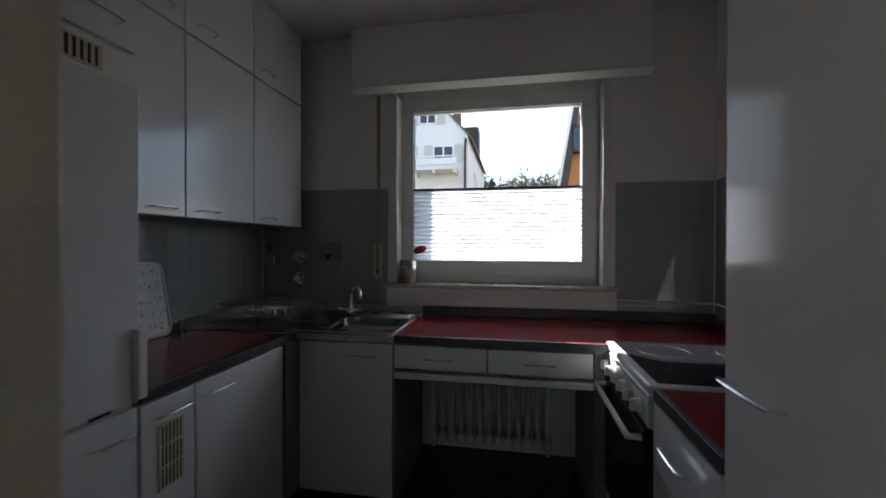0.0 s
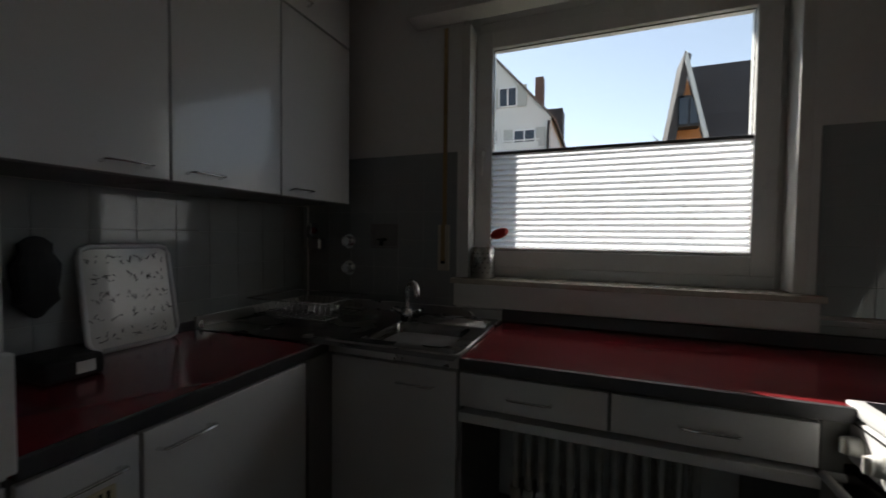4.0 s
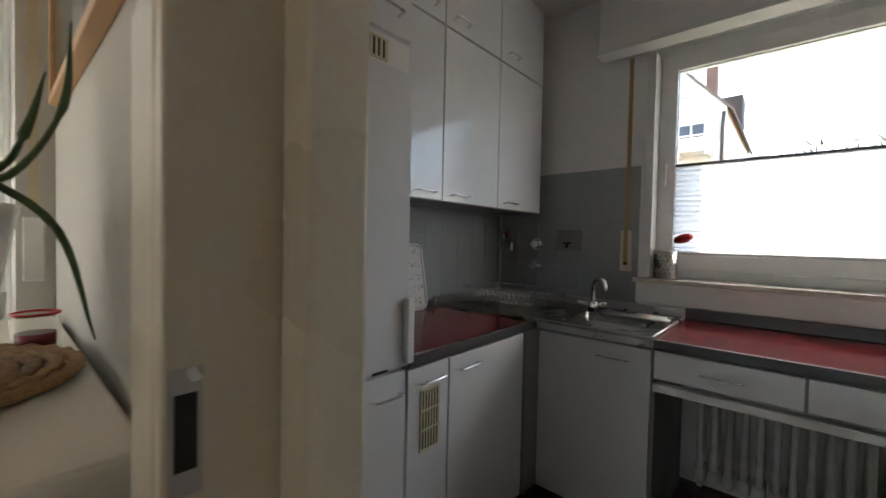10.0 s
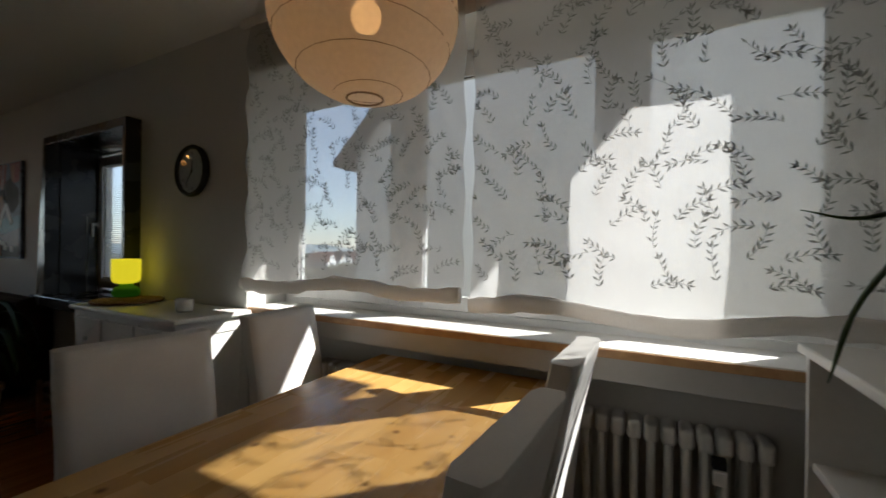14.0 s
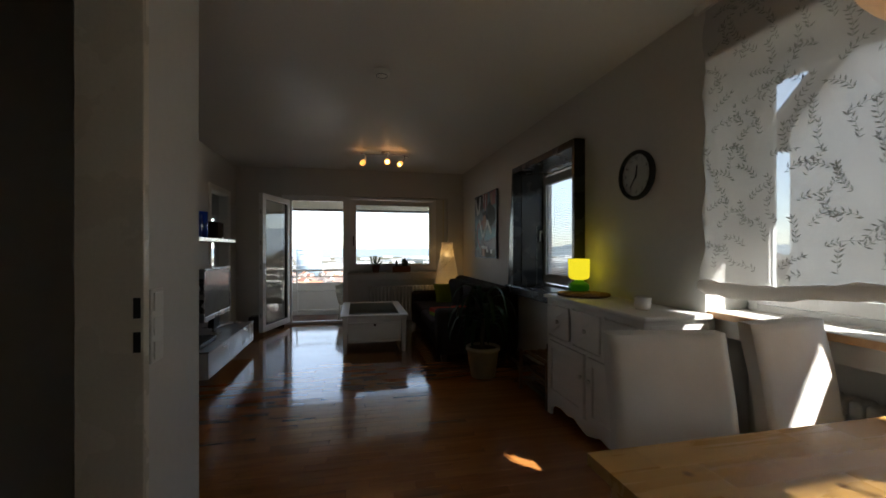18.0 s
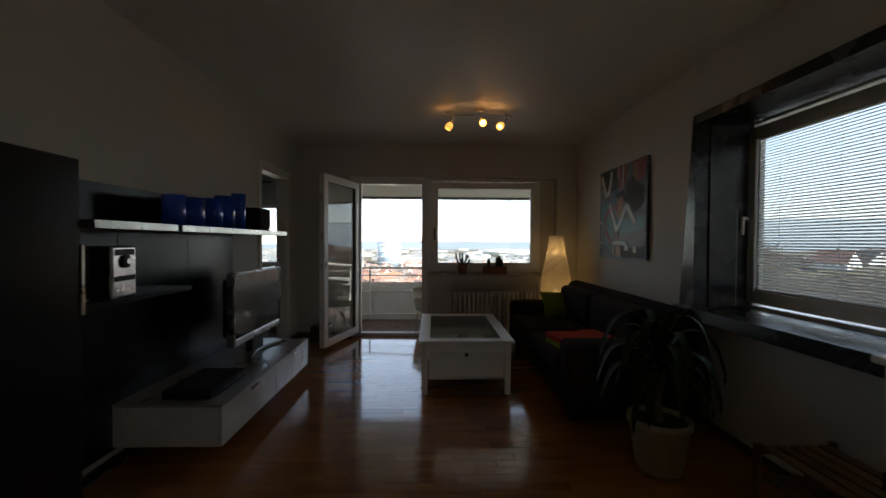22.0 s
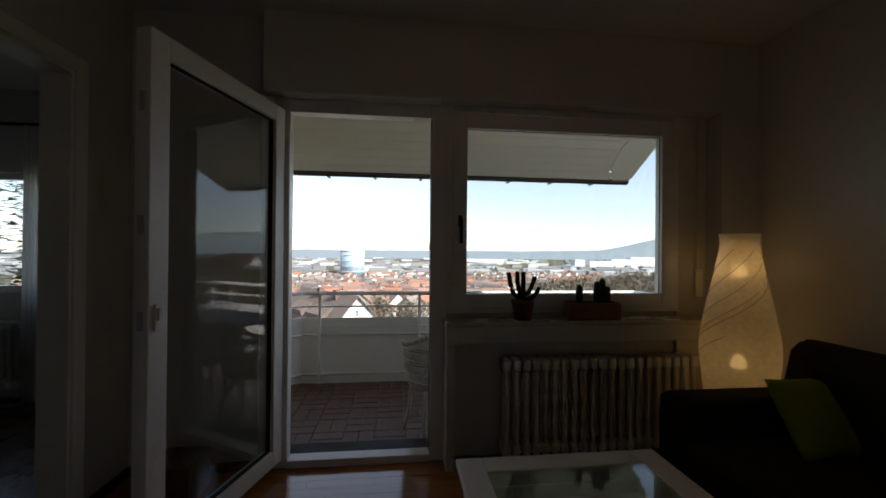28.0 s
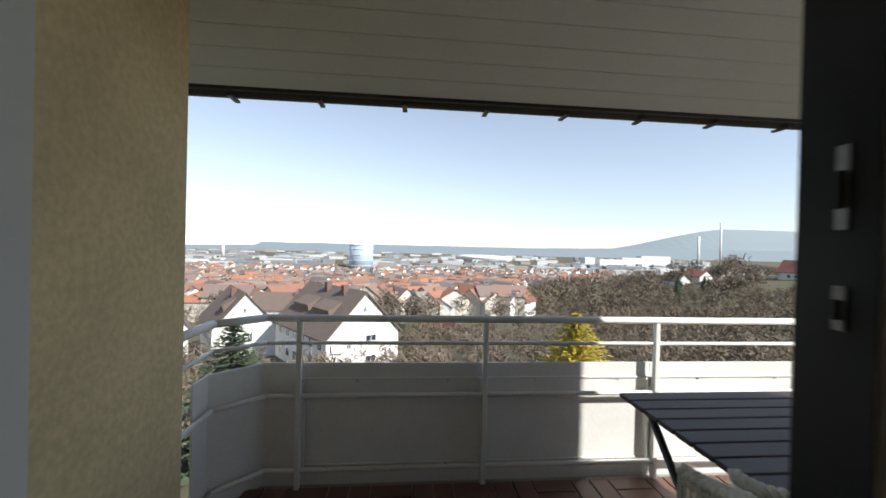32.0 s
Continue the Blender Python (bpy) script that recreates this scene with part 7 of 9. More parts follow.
frame_bars(bm, 0.0, 0.87, 0.055, 2.07, 0.085, -0.065, 0.0)
bm.to_mesh(leaf.data)
bm.free()
ang = math.degrees(math.atan2(-5.446 - (YF + 0.04), 3.198 - 2.955))
leaf.matrix_basis = pose(2.955, 0.045, 0, 0, 0, ang)
part("pane", bx(0.085, 0.785, -0.036, -0.029, 0.14, 1.985), GLASS, leaf).visible_shadow = False
bm = bmesh.new()
frame_bars(bm, 0.08, 0.79, 0.135, 1.99, 0.008, -0.045, -0.02, bevel=0)
part("seal", bm, DARK, leaf)
bm = bmesh.new()
box(bm, 0.825, 0.85, 0.0, 0.012, 0.96, 1.06, bevel=0.004)
box(bm, 0.829, 0.846, 0.01, 0.022, 1.0, 1.045, bevel=0.003)
box(bm, 0.825, 0.85, -0.077, -0.065, 0.96, 1.06, bevel=0.004)
part("lock_plate", bm, WHITE_PLASTIC, leaf, "small white lock plate")
bm = bmesh.new()
for z in (0.3, 1.0, 1.35, 1.8):
    box(bm, 0.8705, 0.874, -0.045, -0.02, z - 0.035, z + 0.035, bevel=0.001)
part("lock_cams", bm, STEEL, leaf)
structure("roller_shutter_box", bx(XW + 0.001, 3.05, YB, -6.20, 2.15, CEIL_L - 0.002, bevel=0.003), WALL, "white shutter box above the balcony door", "shutter box")
structure("shutter_slot", bx(2.06, 2.95, -6.299, -6.205, 2.141, 2.1495, bevel=0.001), WHITE_PLASTIC, "pale underside of the shutter box", "trim")
structure("window_sill", bx(0.30, 2.03, -6.295, -6.13, 0.83, 0.858, bevel=0.005), STONE_SILL, "stone window sill over the radiator", "sill")
structure("sill_apron", bx(0.30, 2.03, -6.165, -6.14, 0.735, 0.829, bevel=0.003), WALL, "white board under the sill", "sill")
structure("niche_cheek", bx(1.97, 2.02, -6.298, -6.17, 0.0, 0.829, bevel=0.002), WALL, "wall cheek of the radiator niche", "wall")
structure("niche_cheek", bx(XW + 0.001, 0.30, -6.299, -6.17, 0.0, 2.148, bevel=0.002), WALL, "wall cheek by the corner", "wall")
column_radiator("column radiator in the niche under the balcony window", pose(1.68, -6.20, 0.02, 0, 0, 180), 21, 0.06, 0.60)
st = thing("shutter_strap", "roller shutter strap by the balcony window", "strap", pose(0.36, -6.295, 0, 0, 0, 180))
part("strap", bx(-0.011, 0.011, -0.006, -0.003, 1.16, 2.14), CREAM, st)
part("winder", bx(-0.024, 0.024, -0.016, 0, 0.98, 1.16, bevel=0.004), WHITE_PLASTIC, st)
solid("low_speaker", bx(3.3, 3.52, -6.2, -5.98, 0.0, 0.2, bevel=0.008), LEG_WOOD, "low dark wooden box in the corner", "box")

# cacti on the sill
for x, w_, h_ in ((1.557, 0.075, 0.12),):
    p_ = thing("plant_pot", "small clay pot on the window sill", "plant pot", pose(x, -6.215, 0.859))
    bm = bmesh.new()
    lathe(bm, [(0.0, 0.0), (0.05, 0.0), (0.065, 0.095), (0.07, 0.096), (0.07, 0.118), (0.062, 0.12), (0.06, 0.1), (0.0, 0.1)], 24, cap=False)
    part("pot", bm, CLAY, p_)
    c_ = thing("cactus", "branching dark green cactus in a clay pot", "cactus", pose(x, -6.215, 0.955))
    for pts in ([(0, 0, 0), (0, 0, 0.09), (0.0, 0, 0.19)], [(0, 0, 0.03), (0.05, 0, 0.05), (0.075, 0, 0.10), (0.09, 0, 0.185)], [(0, 0, 0.04), (0.025, 0, 0.07), (0.034, 0, 0.12), (0.037, 0, 0.19)], [(0, 0, 0.05), (-0.035, 0, 0.07), (-0.055, 0, 0.11), (-0.072, 0, 0.16)], [(0, 0, 0.02), (-0.05, 0.0, 0.035), (-0.08, 0.0, 0.06), (-0.10, 0, 0.095)], [(0, 0, 0.03), (0.015, -0.02, 0.06), (0.02, -0.025, 0.11)]):
        bm = bmesh.new()
        tube(bm, curve_points(pts, 4), 0.014, 10)
        part("stem", bm, CACTUS, c_)
tr_ = thing("planter", "rectangular clay planter on the window sill", "planter", pose(1.12, -6.215, 0.859))
bm = bmesh.new()
box(bm, -0.155, 0.155, -0.055, 0.055, 0.0, 0.10, bevel=0.006)
part("trough", bm, CLAY, tr_)
part("soil", bx(-0.145, 0.145, -0.045, 0.045, 0.1005, 0.104), SOIL, tr_)
for x, hs in ((0.085, (0.11,)), (-0.06, (0.10, 0.15, 0.13))):
    c_ = thing("cactus", "short ribbed cactus in the planter", "cactus", pose(1.12 + x, -6.215, 0.96), "planter cacti")
    for k, h in enumerate(hs):
        bm = bmesh.new()
        xx = (k - (len(hs) - 1) / 2) * 0.032
        lathe(bm, [(0.0, 0.0), (0.02, 0.0), (0.023, h * 0.5), (0.018, h * 0.9), (0.0, h)], 12, cx=xx, cap=False)
        part("stem", bm, CACTUS, c_)

# ---- balcony ----
bm = bmesh.new()
wall_with_holes(bm, "x", 3.42, 3.75, -7.66, YBO - 0.001, -6.0, 3.2, [])
structure("stucco_wall", bm, STUCCO, "cream rough-cast balcony side wall", "wall")
structure("balcony_slab", bx(-0.70, 3.60, -8.32, YBO, -0.36, BALC - 0.014), CONCRETE, "concrete balcony slab", "slab")
rl = thing("balcony_railing", "white metal railing with lower sheet panels", "railing", pose(0, 0, 0))
PATHX = [(3.50, -7.66), (3.50, -8.08), (3.30, -8.27), (3.12, -8.27), (-0.45, -8.27), (-0.62, -7.43), (-0.62, -6.64)]
bm = bmesh.new()
for (xa, ya), (xb, yb) in zip(PATHX, PATHX[1:]):
    tube(bm, [(xa, ya, 0.80), (xb, yb, 0.80)], 0.028, 8, flat=0.75)
part("handrail", bm, RAIL_WHITE, rl)
bm = bmesh.new()
for z, r in ((0.66, 0.011), (0.36, 0.014), (-0.06, 0.014)):
    for (xa, ya), (xb, yb) in zip(PATHX, PATHX[1:]):
        tube(bm, [(xa, ya, z), (xb, yb, z)], r, 6)
part("rail_bar", bm, RAIL_WHITE, rl)
for x in (3.12, 2.06, 1.0, -0.06, -0.43):
    p_ = part("post", bx(x - 0.014, x + 0.014, -8.285, -8.25, BALC - 0.18, 0.785, bevel=0.003), RAIL_WHITE, rl)
    part("bracket", bx(x - 0.03, x + 0.03, -8.30, -8.286, -0.1, 0.45), RAIL_WHITE, p_)
xs = [3.12, 2.06, 1.0, -0.06, -0.43]
for a, b in zip(xs, xs[1:]):
    p_ = part("sheet_panel", bx(b + 0.002, a - 0.002, -8.335, -8.325, -0.19, 0.53, bevel=0.001), RAIL_WHITE, rl)
    for z in (0.44, -0.06):
        part("fold", bx(b + 0.004, a - 0.004, -8.3245, -8.318, z - 0.006, z + 0.006, bevel=0.002), RAIL_WHITE, p_)
        for k in (0.3, 0.8):
            x = a + (b - a) * k
            part("bolt", cyl(0.006, 0, 0.006, seg=8, m=pose(x, -8.318, z - 0.012, 90)), STEEL, p_)
bm = bmesh.new()
prism(bm, [(3.122, -8.335), (3.33, -8.335), (3.545, -8.12), (3.545, -7.97), (3.535, -7.97), (3.535, -8.115), (3.325, -8.325), (3.122, -8.325)], "z", -0.19, 0.53)
part("sheet_panel", bm, RAIL_WHITE, rl)

bm = bmesh.new()
prism(bm, [(-0.432, -8.335), (-0.50, -8.335), (-0.69, -7.43), (-0.69, -6.64), (-0.68, -6.64), (-0.68, -7.43), (-0.492, -8.325), (-0.432, -8.325)], "z", -0.19, 0.53)
part("sheet_panel", bm, RAIL_WHITE, rl)

# roof underside over the balcony, in boards, with gutter
sf_ = thing("soffit", "white boarded roof underside over the balcony", "soffit", pose(0, 0, 0), kind="structure")
TILT = math.atan(0.5)
SOF_Y, SOF_Z = -8.42, 2.135
nb = 16


def verge_x(y):
    """The boards' end swings out and back along the roof's flared edge."""
    return float(np.interp(y, (-8.42, -8.25, -8.11, -7.87, -7.74, -7.68, -7.5, -6.6), (-0.25, -0.135, -0.10, -0.07, -0.134, -0.21, -0.375, -0.62)))


for k in range(nb):
    a, b = k * 0.132, k * 0.132 + 0.129
    ya, za = SOF_Y + a * math.cos(TILT), SOF_Z + a * math.sin(TILT)
    yb, zb = SOF_Y + b * math.cos(TILT), SOF_Z + b * math.sin(TILT)
    bm = bmesh.new()
    xe = verge_x((ya + yb) / 2)
    prism(bm, [(ya, za), (yb, zb), (yb - 0.008, zb + 0.016), (ya - 0.008, za + 0.016)], "x", xe, 3.60 if yb > -7.92 else 5.5)
    part("board", bm, SOFFIT, sf_)
bm = bmesh.new()
pts = [(verge_x(SOF_Y + 0.06 * k), SOF_Y + 0.06 * k, SOF_Z + 0.03 * k + 0.012) for k in range(16)]
for s, (p0, p1) in enumerate(zip(pts, pts[1:])):
    v = [bm.verts.new(q) for q in (p0, p1, (min(p1[0] - 0.01, -0.487 + 0.0036 * (s + 1)), p1[1], p1[2] + 0.02), (min(p0[0] - 0.01, -0.487 + 0.0036 * s), p0[1], p0[2] + 0.02))]
    bm.faces.new(v)
bmesh.ops.remove_doubles(bm, verts=bm.verts, dist=1e-4)
bmesh.ops.solidify(bm, geom=bm.faces[:], thickness=0.02)
part("verge_board", bm, SOFFIT, sf_)
part("fascia", bx(-0.28, 5.5, SOF_Y - 0.03, SOF_Y, SOF_Z - 0.02, SOF_Z + 0.10, bevel=0.003), DARK_METAL, sf_)
gt = thing("gutter", "dark metal rain gutter along the eave", "gutter", pose(0, SOF_Y - 0.09, SOF_Z + 0.02), kind="structure")
bm = bmesh.new()
prism(bm, [(0.06 * math.cos(a), 0.06 * math.sin(a)) for a in [math.pi + math.pi * k / 10 for k in range(11)]] , "x", -0.49, 5.5)
part("channel", bm, DARK_METAL, gt)
for k in range(8):
    part("gutter_bracket", bx(-0.05 + k * 0.52, -0.02 + k * 0.52, -0.065, 0.07, -0.07, -0.055, bevel=0.002), DARK_METAL, gt)
bm = bmesh.new()
prism(bm, [(-8.47, 2.26), (-8.47, 2.34), (-1.0, 6.1), (1.66, 6.1), (1.66, 3.3), (-2.6, 3.3), (-6.0, 3.46)], "x", XWO - 0.02, 6.8)
structure("roof", bm, ROOF_TILE, "tiled roof over the flat", "roof")
# Unseen, added to cast the diagonal shadow on the dining blinds.
structure("eave_slab", bx(-1.54, XWO, -2.4, 1.74, 2.76, 2.90), SOFFIT, "unseen slab added to shade the dining blinds", "eave")
# Unseen too; its height sets the top of the kitchen's sun patch.
structure("north_eave", bx(-1.0, 6.8, YKO, 5.2, 3.31, 3.45), SOFFIT, "unseen slab added to trim the kitchen sun patch", "eave")


def wicker_chair(m, label, group):
    """Tub-backed wicker armchair; faces local +y."""
    c = thing("wicker_chair", label, "chair", m, group)
    bm = bmesh.new()
    lathe(bm, [(0.0, 0.40), (0.23, 0.40), (0.245, 0.42), (0.23, 0.445), (0.0, 0.45)], 20, cap=False)
    part("seat", bm, WICKER, c)
    R = 0.27
    a0, a1 = 175, 365
    n = 52
    for k in range(n + 1):
        a = radians(a0 + (a1 - a0) * k / n)
        top = 0.86 - 0.13 * abs(math.cos(a)) ** 2
        part("strand", rod([(0.235 * math.cos(a), 0.235 * math.sin(a), 0.42), (R * 1.02 * math.cos(a), R * 1.02 * math.sin(a), 0.58), (R * 1.05 * math.cos(a), R * 1.05 * math.sin(a), top)], 0.007, 5), WICKER, c)
    rim = []
    for k in range(31):
        a = radians(a0 + (a1 - a0) * k / 30)
        rim.append((R * 1.06 * math.cos(a), R * 1.06 * math.sin(a), 0.865 - 0.13 * abs(math.cos(a)) ** 2))
    bm = bmesh.new()
    for ph in (0, 2.1, 4.2):
        P = curve_points(rim, 3)
        tube(bm, [p + Vector((0.011 * math.cos(i * 0.9 + ph), 0, 0.011 * math.sin(i * 0.9 + ph))) for i, p in enumerate(P)], 0.011, 6)
    part("braided_rim", bm, WICKER, c, "braided top rim")
    bm = bmesh.new()
    for z, rr in ((0.46, 0.242), (0.48, 0.245), (0.50, 0.25), (0.52, 0.254), (0.60, 0.268), (0.62, 0.272), (0.70, 0.276), (0.72, 0.278)):
        tube(bm, [(rr * 1.04 * math.cos(radians(a0 + (a1 - a0) * k / 30)), rr * 1.04 * math.sin(radians(a0 + (a1 - a0) * k / 30)), z) for k in range(31)], 0.008, 5)
    part("weave_band", bm, WICKER, c)
    for x, y in ((-0.17, -0.17), (0.17, -0.17), (-0.17, 0.17), (0.17, 0.17)):
        part("leg", rod(curve_points([(x, y, 0.41), (x * 1.05, y * 1.05, 0.2), (x * 1.25, y * 1.25, 0.0)], 3), 0.015, 8), WICKER, c)
    return c


wc = wicker_chair(pose(1.975, -6.98, BALC, 0, 0, 196), "weathered white wicker chair on the balcony", "balcony chairs")
copy_thing(wc, pose(1.28, -7.02, BALC, 0, 0, 178))
bt = thing("balcony_table", "dark brown slatted folding table on the balcony", "table", pose(0.35, -7.74, BALC))
for k in range(8):
    part("slat", bx(0.0, 1.18, 0.0 + k * 0.096, 0.086 + k * 0.096, 0.70, 0.72, bevel=0.003), TEAK_DARK, bt)
for x in (0.08, 1.06):
    part("batten", bx(x, x + 0.05, 0.02, 0.74, 0.675, 0.699), TEAK_DARK, bt)
    for s in (0, 1):
        part("leg", rod([(x + 0.02, 0.06 if s else 0.70, 0.0), (x + 0.02, 0.70 if s else 0.06, 0.68)], 0.018, 6), TEAK_DARK, bt)
# ---- outside: ground, houses, town, woods ----
LAWN = mottled("lawn_and_scrub", [(0.05, 0.06, 0.022), (0.10, 0.09, 0.05), (0.15, 0.12, 0.075), (0.09, 0.075, 0.045)], 0.12, rough=0.95)
H_WHITE = mat("white_render", (0.74, 0.73, 0.70), rough=0.9, var=0.05, scale=0.4, fine=4)
H_ORANGE = mat("orange_render", (0.62, 0.25, 0.09), rough=0.9, var=0.06, scale=0.5, fine=6)
H_BROWN_ROOF = mat("brown_roof_tile", (0.15, 0.115, 0.095), rough=0.85, var=0.2, scale=0.8, fine=7, bump=0.5, bump_scale=9, stretch=(1, 1, 3))
H_RED_ROOF = mat("red_roof_tile", (0.20, 0.09, 0.065), rough=0.85, var=0.25, scale=0.8, fine=7, bump=0.5, bump_scale=9, stretch=(1, 1, 3))
H_DARK_ROOF = mat("dark_roof_cladding", (0.05, 0.042, 0.04), rough=0.7, var=0.2, scale=1.5, fine=9)
H_PANE = mat("dark_house_window", (0.035, 0.045, 0.06), rough=0.08, var=0.3, scale=1.0, bump=0.0)
H_SHUTTER = mat("pale_shutter", (0.50, 0.50, 0.46), rough=0.6, var=0.08, scale=3)
H_BRICK = mat("brown_chimney", (0.16, 0.10, 0.08), rough=0.9, var=0.25, scale=6)
FIR = mat("fir_needles", (0.06, 0.085, 0.045), rough=0.75, var=0.45, scale=1.6, fine=9, per_object=0.3)
GOLD_CONIFER = mat("golden_conifer_needles", (0.42, 0.33, 0.03), rough=0.75, var=0.4, scale=2.2, fine=12)
TWIG = mat("bare_twigs", (0.15, 0.12, 0.085), rough=0.95, var=0.35, scale=0.15, fine=2)
TRUNK = mat("tree_bark", (0.10, 0.08, 0.06), rough=0.95, var=0.3, scale=5)
FAR_GREEN = mat("distant_evergreen", (0.045, 0.062, 0.04), rough=0.95, var=0.4, scale=0.05, fine=0.6)


def islands(name, cols, rough=0.85):
    """Joined far buildings: one tone per building."""
    m = bpy.data.materials.new(name)
    nt, N, L, b = nodes_of(m)
    g = N.new("ShaderNodeNewGeometry")
    cr = N.new("ShaderNodeValToRGB")
    cr.color_ramp.interpolation = "CONSTANT"
    while len(cr.color_ramp.elements) < len(cols):
        cr.color_ramp.elements.new(0.5)
    for i, (e, c) in enumerate(zip(cr.color_ramp.elements, cols)):
        e.position, e.color = i / len(cols), (*c, 1)
    L.new(g.outputs["Random Per Island"], cr.inputs[0])
    L.new(cr.outputs[0], b.inputs["Base Color"])
    b.inputs["Roughness"].default_value = rough
    return m


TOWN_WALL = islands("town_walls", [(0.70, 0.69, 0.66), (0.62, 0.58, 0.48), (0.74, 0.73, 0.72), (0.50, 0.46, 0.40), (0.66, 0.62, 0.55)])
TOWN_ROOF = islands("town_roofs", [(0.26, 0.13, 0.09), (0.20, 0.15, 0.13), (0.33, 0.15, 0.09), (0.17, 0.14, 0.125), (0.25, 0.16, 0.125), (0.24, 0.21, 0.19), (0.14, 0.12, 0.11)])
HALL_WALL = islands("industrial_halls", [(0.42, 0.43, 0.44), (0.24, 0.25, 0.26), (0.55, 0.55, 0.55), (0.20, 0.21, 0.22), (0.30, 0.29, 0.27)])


def ground_z(x, y):
    d = max(0.0, -y)
    prof = [(0, -3.6), (9, -4.6), (20, -7), (60, -16), (120, -24), (200, -31), (400, -42), (700, -55), (1000, -60), (9000, -62)]
    z = prof[-1][1]
    for (a, za), (b, zb) in zip(prof, prof[1:]):
        if a <= d <= b:
            z = za + (zb - za) * (d - a) / (b - a)
            break
    if y > 12:
        z += (y - 12) * 0.14 * min(1, 1500 / y)
    z += 21 * math.exp(-((x + 185) / 95) ** 2 - ((y + 185) / 120) ** 2)
    return z


def build_ground():
    n = 150
    us = [math.sinh(6.6 * (2 * i / n - 1)) / math.sinh(6.6) for i in range(n + 1)]
    xs, ys = [u * 7000 for u in us], [u * 7000 - 30 for u in us]
    vs = [(x, y, ground_z(x, y)) for y in ys for x in xs]
    fs = [(j * (n + 1) + i, j * (n + 1) + i + 1, (j + 1) * (n + 1) + i + 1, (j + 1) * (n + 1) + i) for j in range(n) for i in range(n)]
    me = bpy.data.meshes.new("ground")
    me.from_pydata(vs, [], fs)
    for p in me.polygons:
        p.use_smooth = True
    me.materials.append(LAWN)
    tagged(new("ground", me), "grassy and scrubby slope falling away to the valley", "ground", "", "structure")


build_ground()
# Haze put into the material: the far hills glow a faint blue.
RIDGE = glow("ridge_haze_glow", (0.42, 0.51, 0.64), 0.13, (0.16, 0.19, 0.20))


def build_ridge(name, y, z0, top, x0, x1):
    """Far range of hills, a broad bank with an uneven crest."""
    vs, fs, n = [], [], 90
    for i in range(n + 1):
        x = x0 + (x1 - x0) * i / n
        h_ = top(x) + 5 * noise.noise((x / 260.0, y, 0)) + 2.5 * noise.noise((x / 70.0, y, 1))
        vs += [(x, y + 500, z0), (x, y + 180, z0 + (h_ - z0) * 0.6), (x, y, h_), (x, y - 400, z0)]
    for i in range(n):
        for k in range(3):
            a = i * 4 + k
            fs.append((a, a + 1, a + 5, a + 4))
    me = bpy.data.meshes.new(name)
    me.from_pydata(vs, [], fs)
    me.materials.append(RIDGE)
    tagged(new(name, me), "wooded hills beyond the town, haze put into a blue glow", "hills", "", "structure")


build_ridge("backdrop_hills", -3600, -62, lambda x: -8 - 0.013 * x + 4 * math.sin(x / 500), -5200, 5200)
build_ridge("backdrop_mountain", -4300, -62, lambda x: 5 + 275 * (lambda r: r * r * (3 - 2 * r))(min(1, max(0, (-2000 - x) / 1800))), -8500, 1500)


def house_window(parent, x, z, w, h, y, m=None, bars=1):
    """Casement in a facade at local plane y, facing -y; m turns it to another wall."""
    m = m or Matrix()
    def put(bm):
        bmesh.ops.transform(bm, matrix=m, verts=bm.verts)
        return bm
    fr = bmesh.new()
    t = 0.07
    for a in ((x - w / 2, x - w / 2 + t, z, z + h), (x + w / 2 - t, x + w / 2, z, z + h), (x - w / 2, x + w / 2, z, z + t), (x - w / 2, x + w / 2, z + h - t, z + h)):
        box(fr, a[0], a[1], y - 0.05, y + 0.02, a[2], a[3])
    for i in range(bars):
        bx0 = x - w / 2 + w * (i + 1) / (bars + 1)
        box(fr, bx0 - 0.035, bx0 + 0.035, y - 0.045, y + 0.02, z, z + h)
    win = part("window", put(fr), UPVC, parent)
    part("pane", put(bx(x - w / 2 + t, x + w / 2 - t, y - 0.02, y - 0.01, z + t, z + h - t)), H_PANE, win)
    return win


def gable_house(m, label, w, l, he, hr, wall, roof, gable=(), side=(), chimneys=(), over=0.45, name="house", shed=()):
    """Gable front at y = 0 facing -y, ridge along y; side windows on the x = 0 wall."""
    h = thing(name, label, "house", m)
    bm = bmesh.new()
    prism(bm, [(0, 0), (w, 0), (w, he), (w / 2, hr), (0, he)], "y", 0, l)
    part("wall", bm, wall, h)
    s = (hr - he) / (w / 2)
    t = 0.22
    for sgn in (0, 1):
        bm = bmesh.new()
        e, r = -over, w / 2
        poly = [(e, he + s * e + 0.01), (r, hr + 0.01), (r, hr + t), (e, he + s * e + t)]
        if sgn:
            poly = [(w - a, b) for a, b in poly]
        prism(bm, poly, "y", -over, l + over)
        part("roof", bm, roof, h)
    for x, z, ww, hh in gable:
        house_window(h, x, z, ww, hh, 0)
    turn = Matrix.Rotation(radians(-90), 4, "Z")
    for y, z, ww, hh in side:
        house_window(h, -y, z, ww, hh, 0, turn.inverted() @ Matrix.Rotation(radians(180), 4, "Z"))
    for x, y, c in chimneys:
        zr = hr - s * abs(x - w / 2)
        part("chimney", bx(x - c / 2, x + c / 2, y - c / 2, y + c / 2, zr - 0.3, zr + 1.3), H_BRICK, h)
    for y0, y1, f in shed:
        bm = bmesh.new()
        x0 = w / 2 * f
        prism(bm, [(x0, he + s * x0 + 0.1), (x0 - 0.25, he + s * x0 + 1.1), (x0 + 1.9, he + s * (x0 + 1.9) + 0.25)], "y", y0, y1)
        part("dormer", bm, roof, h)
    return h


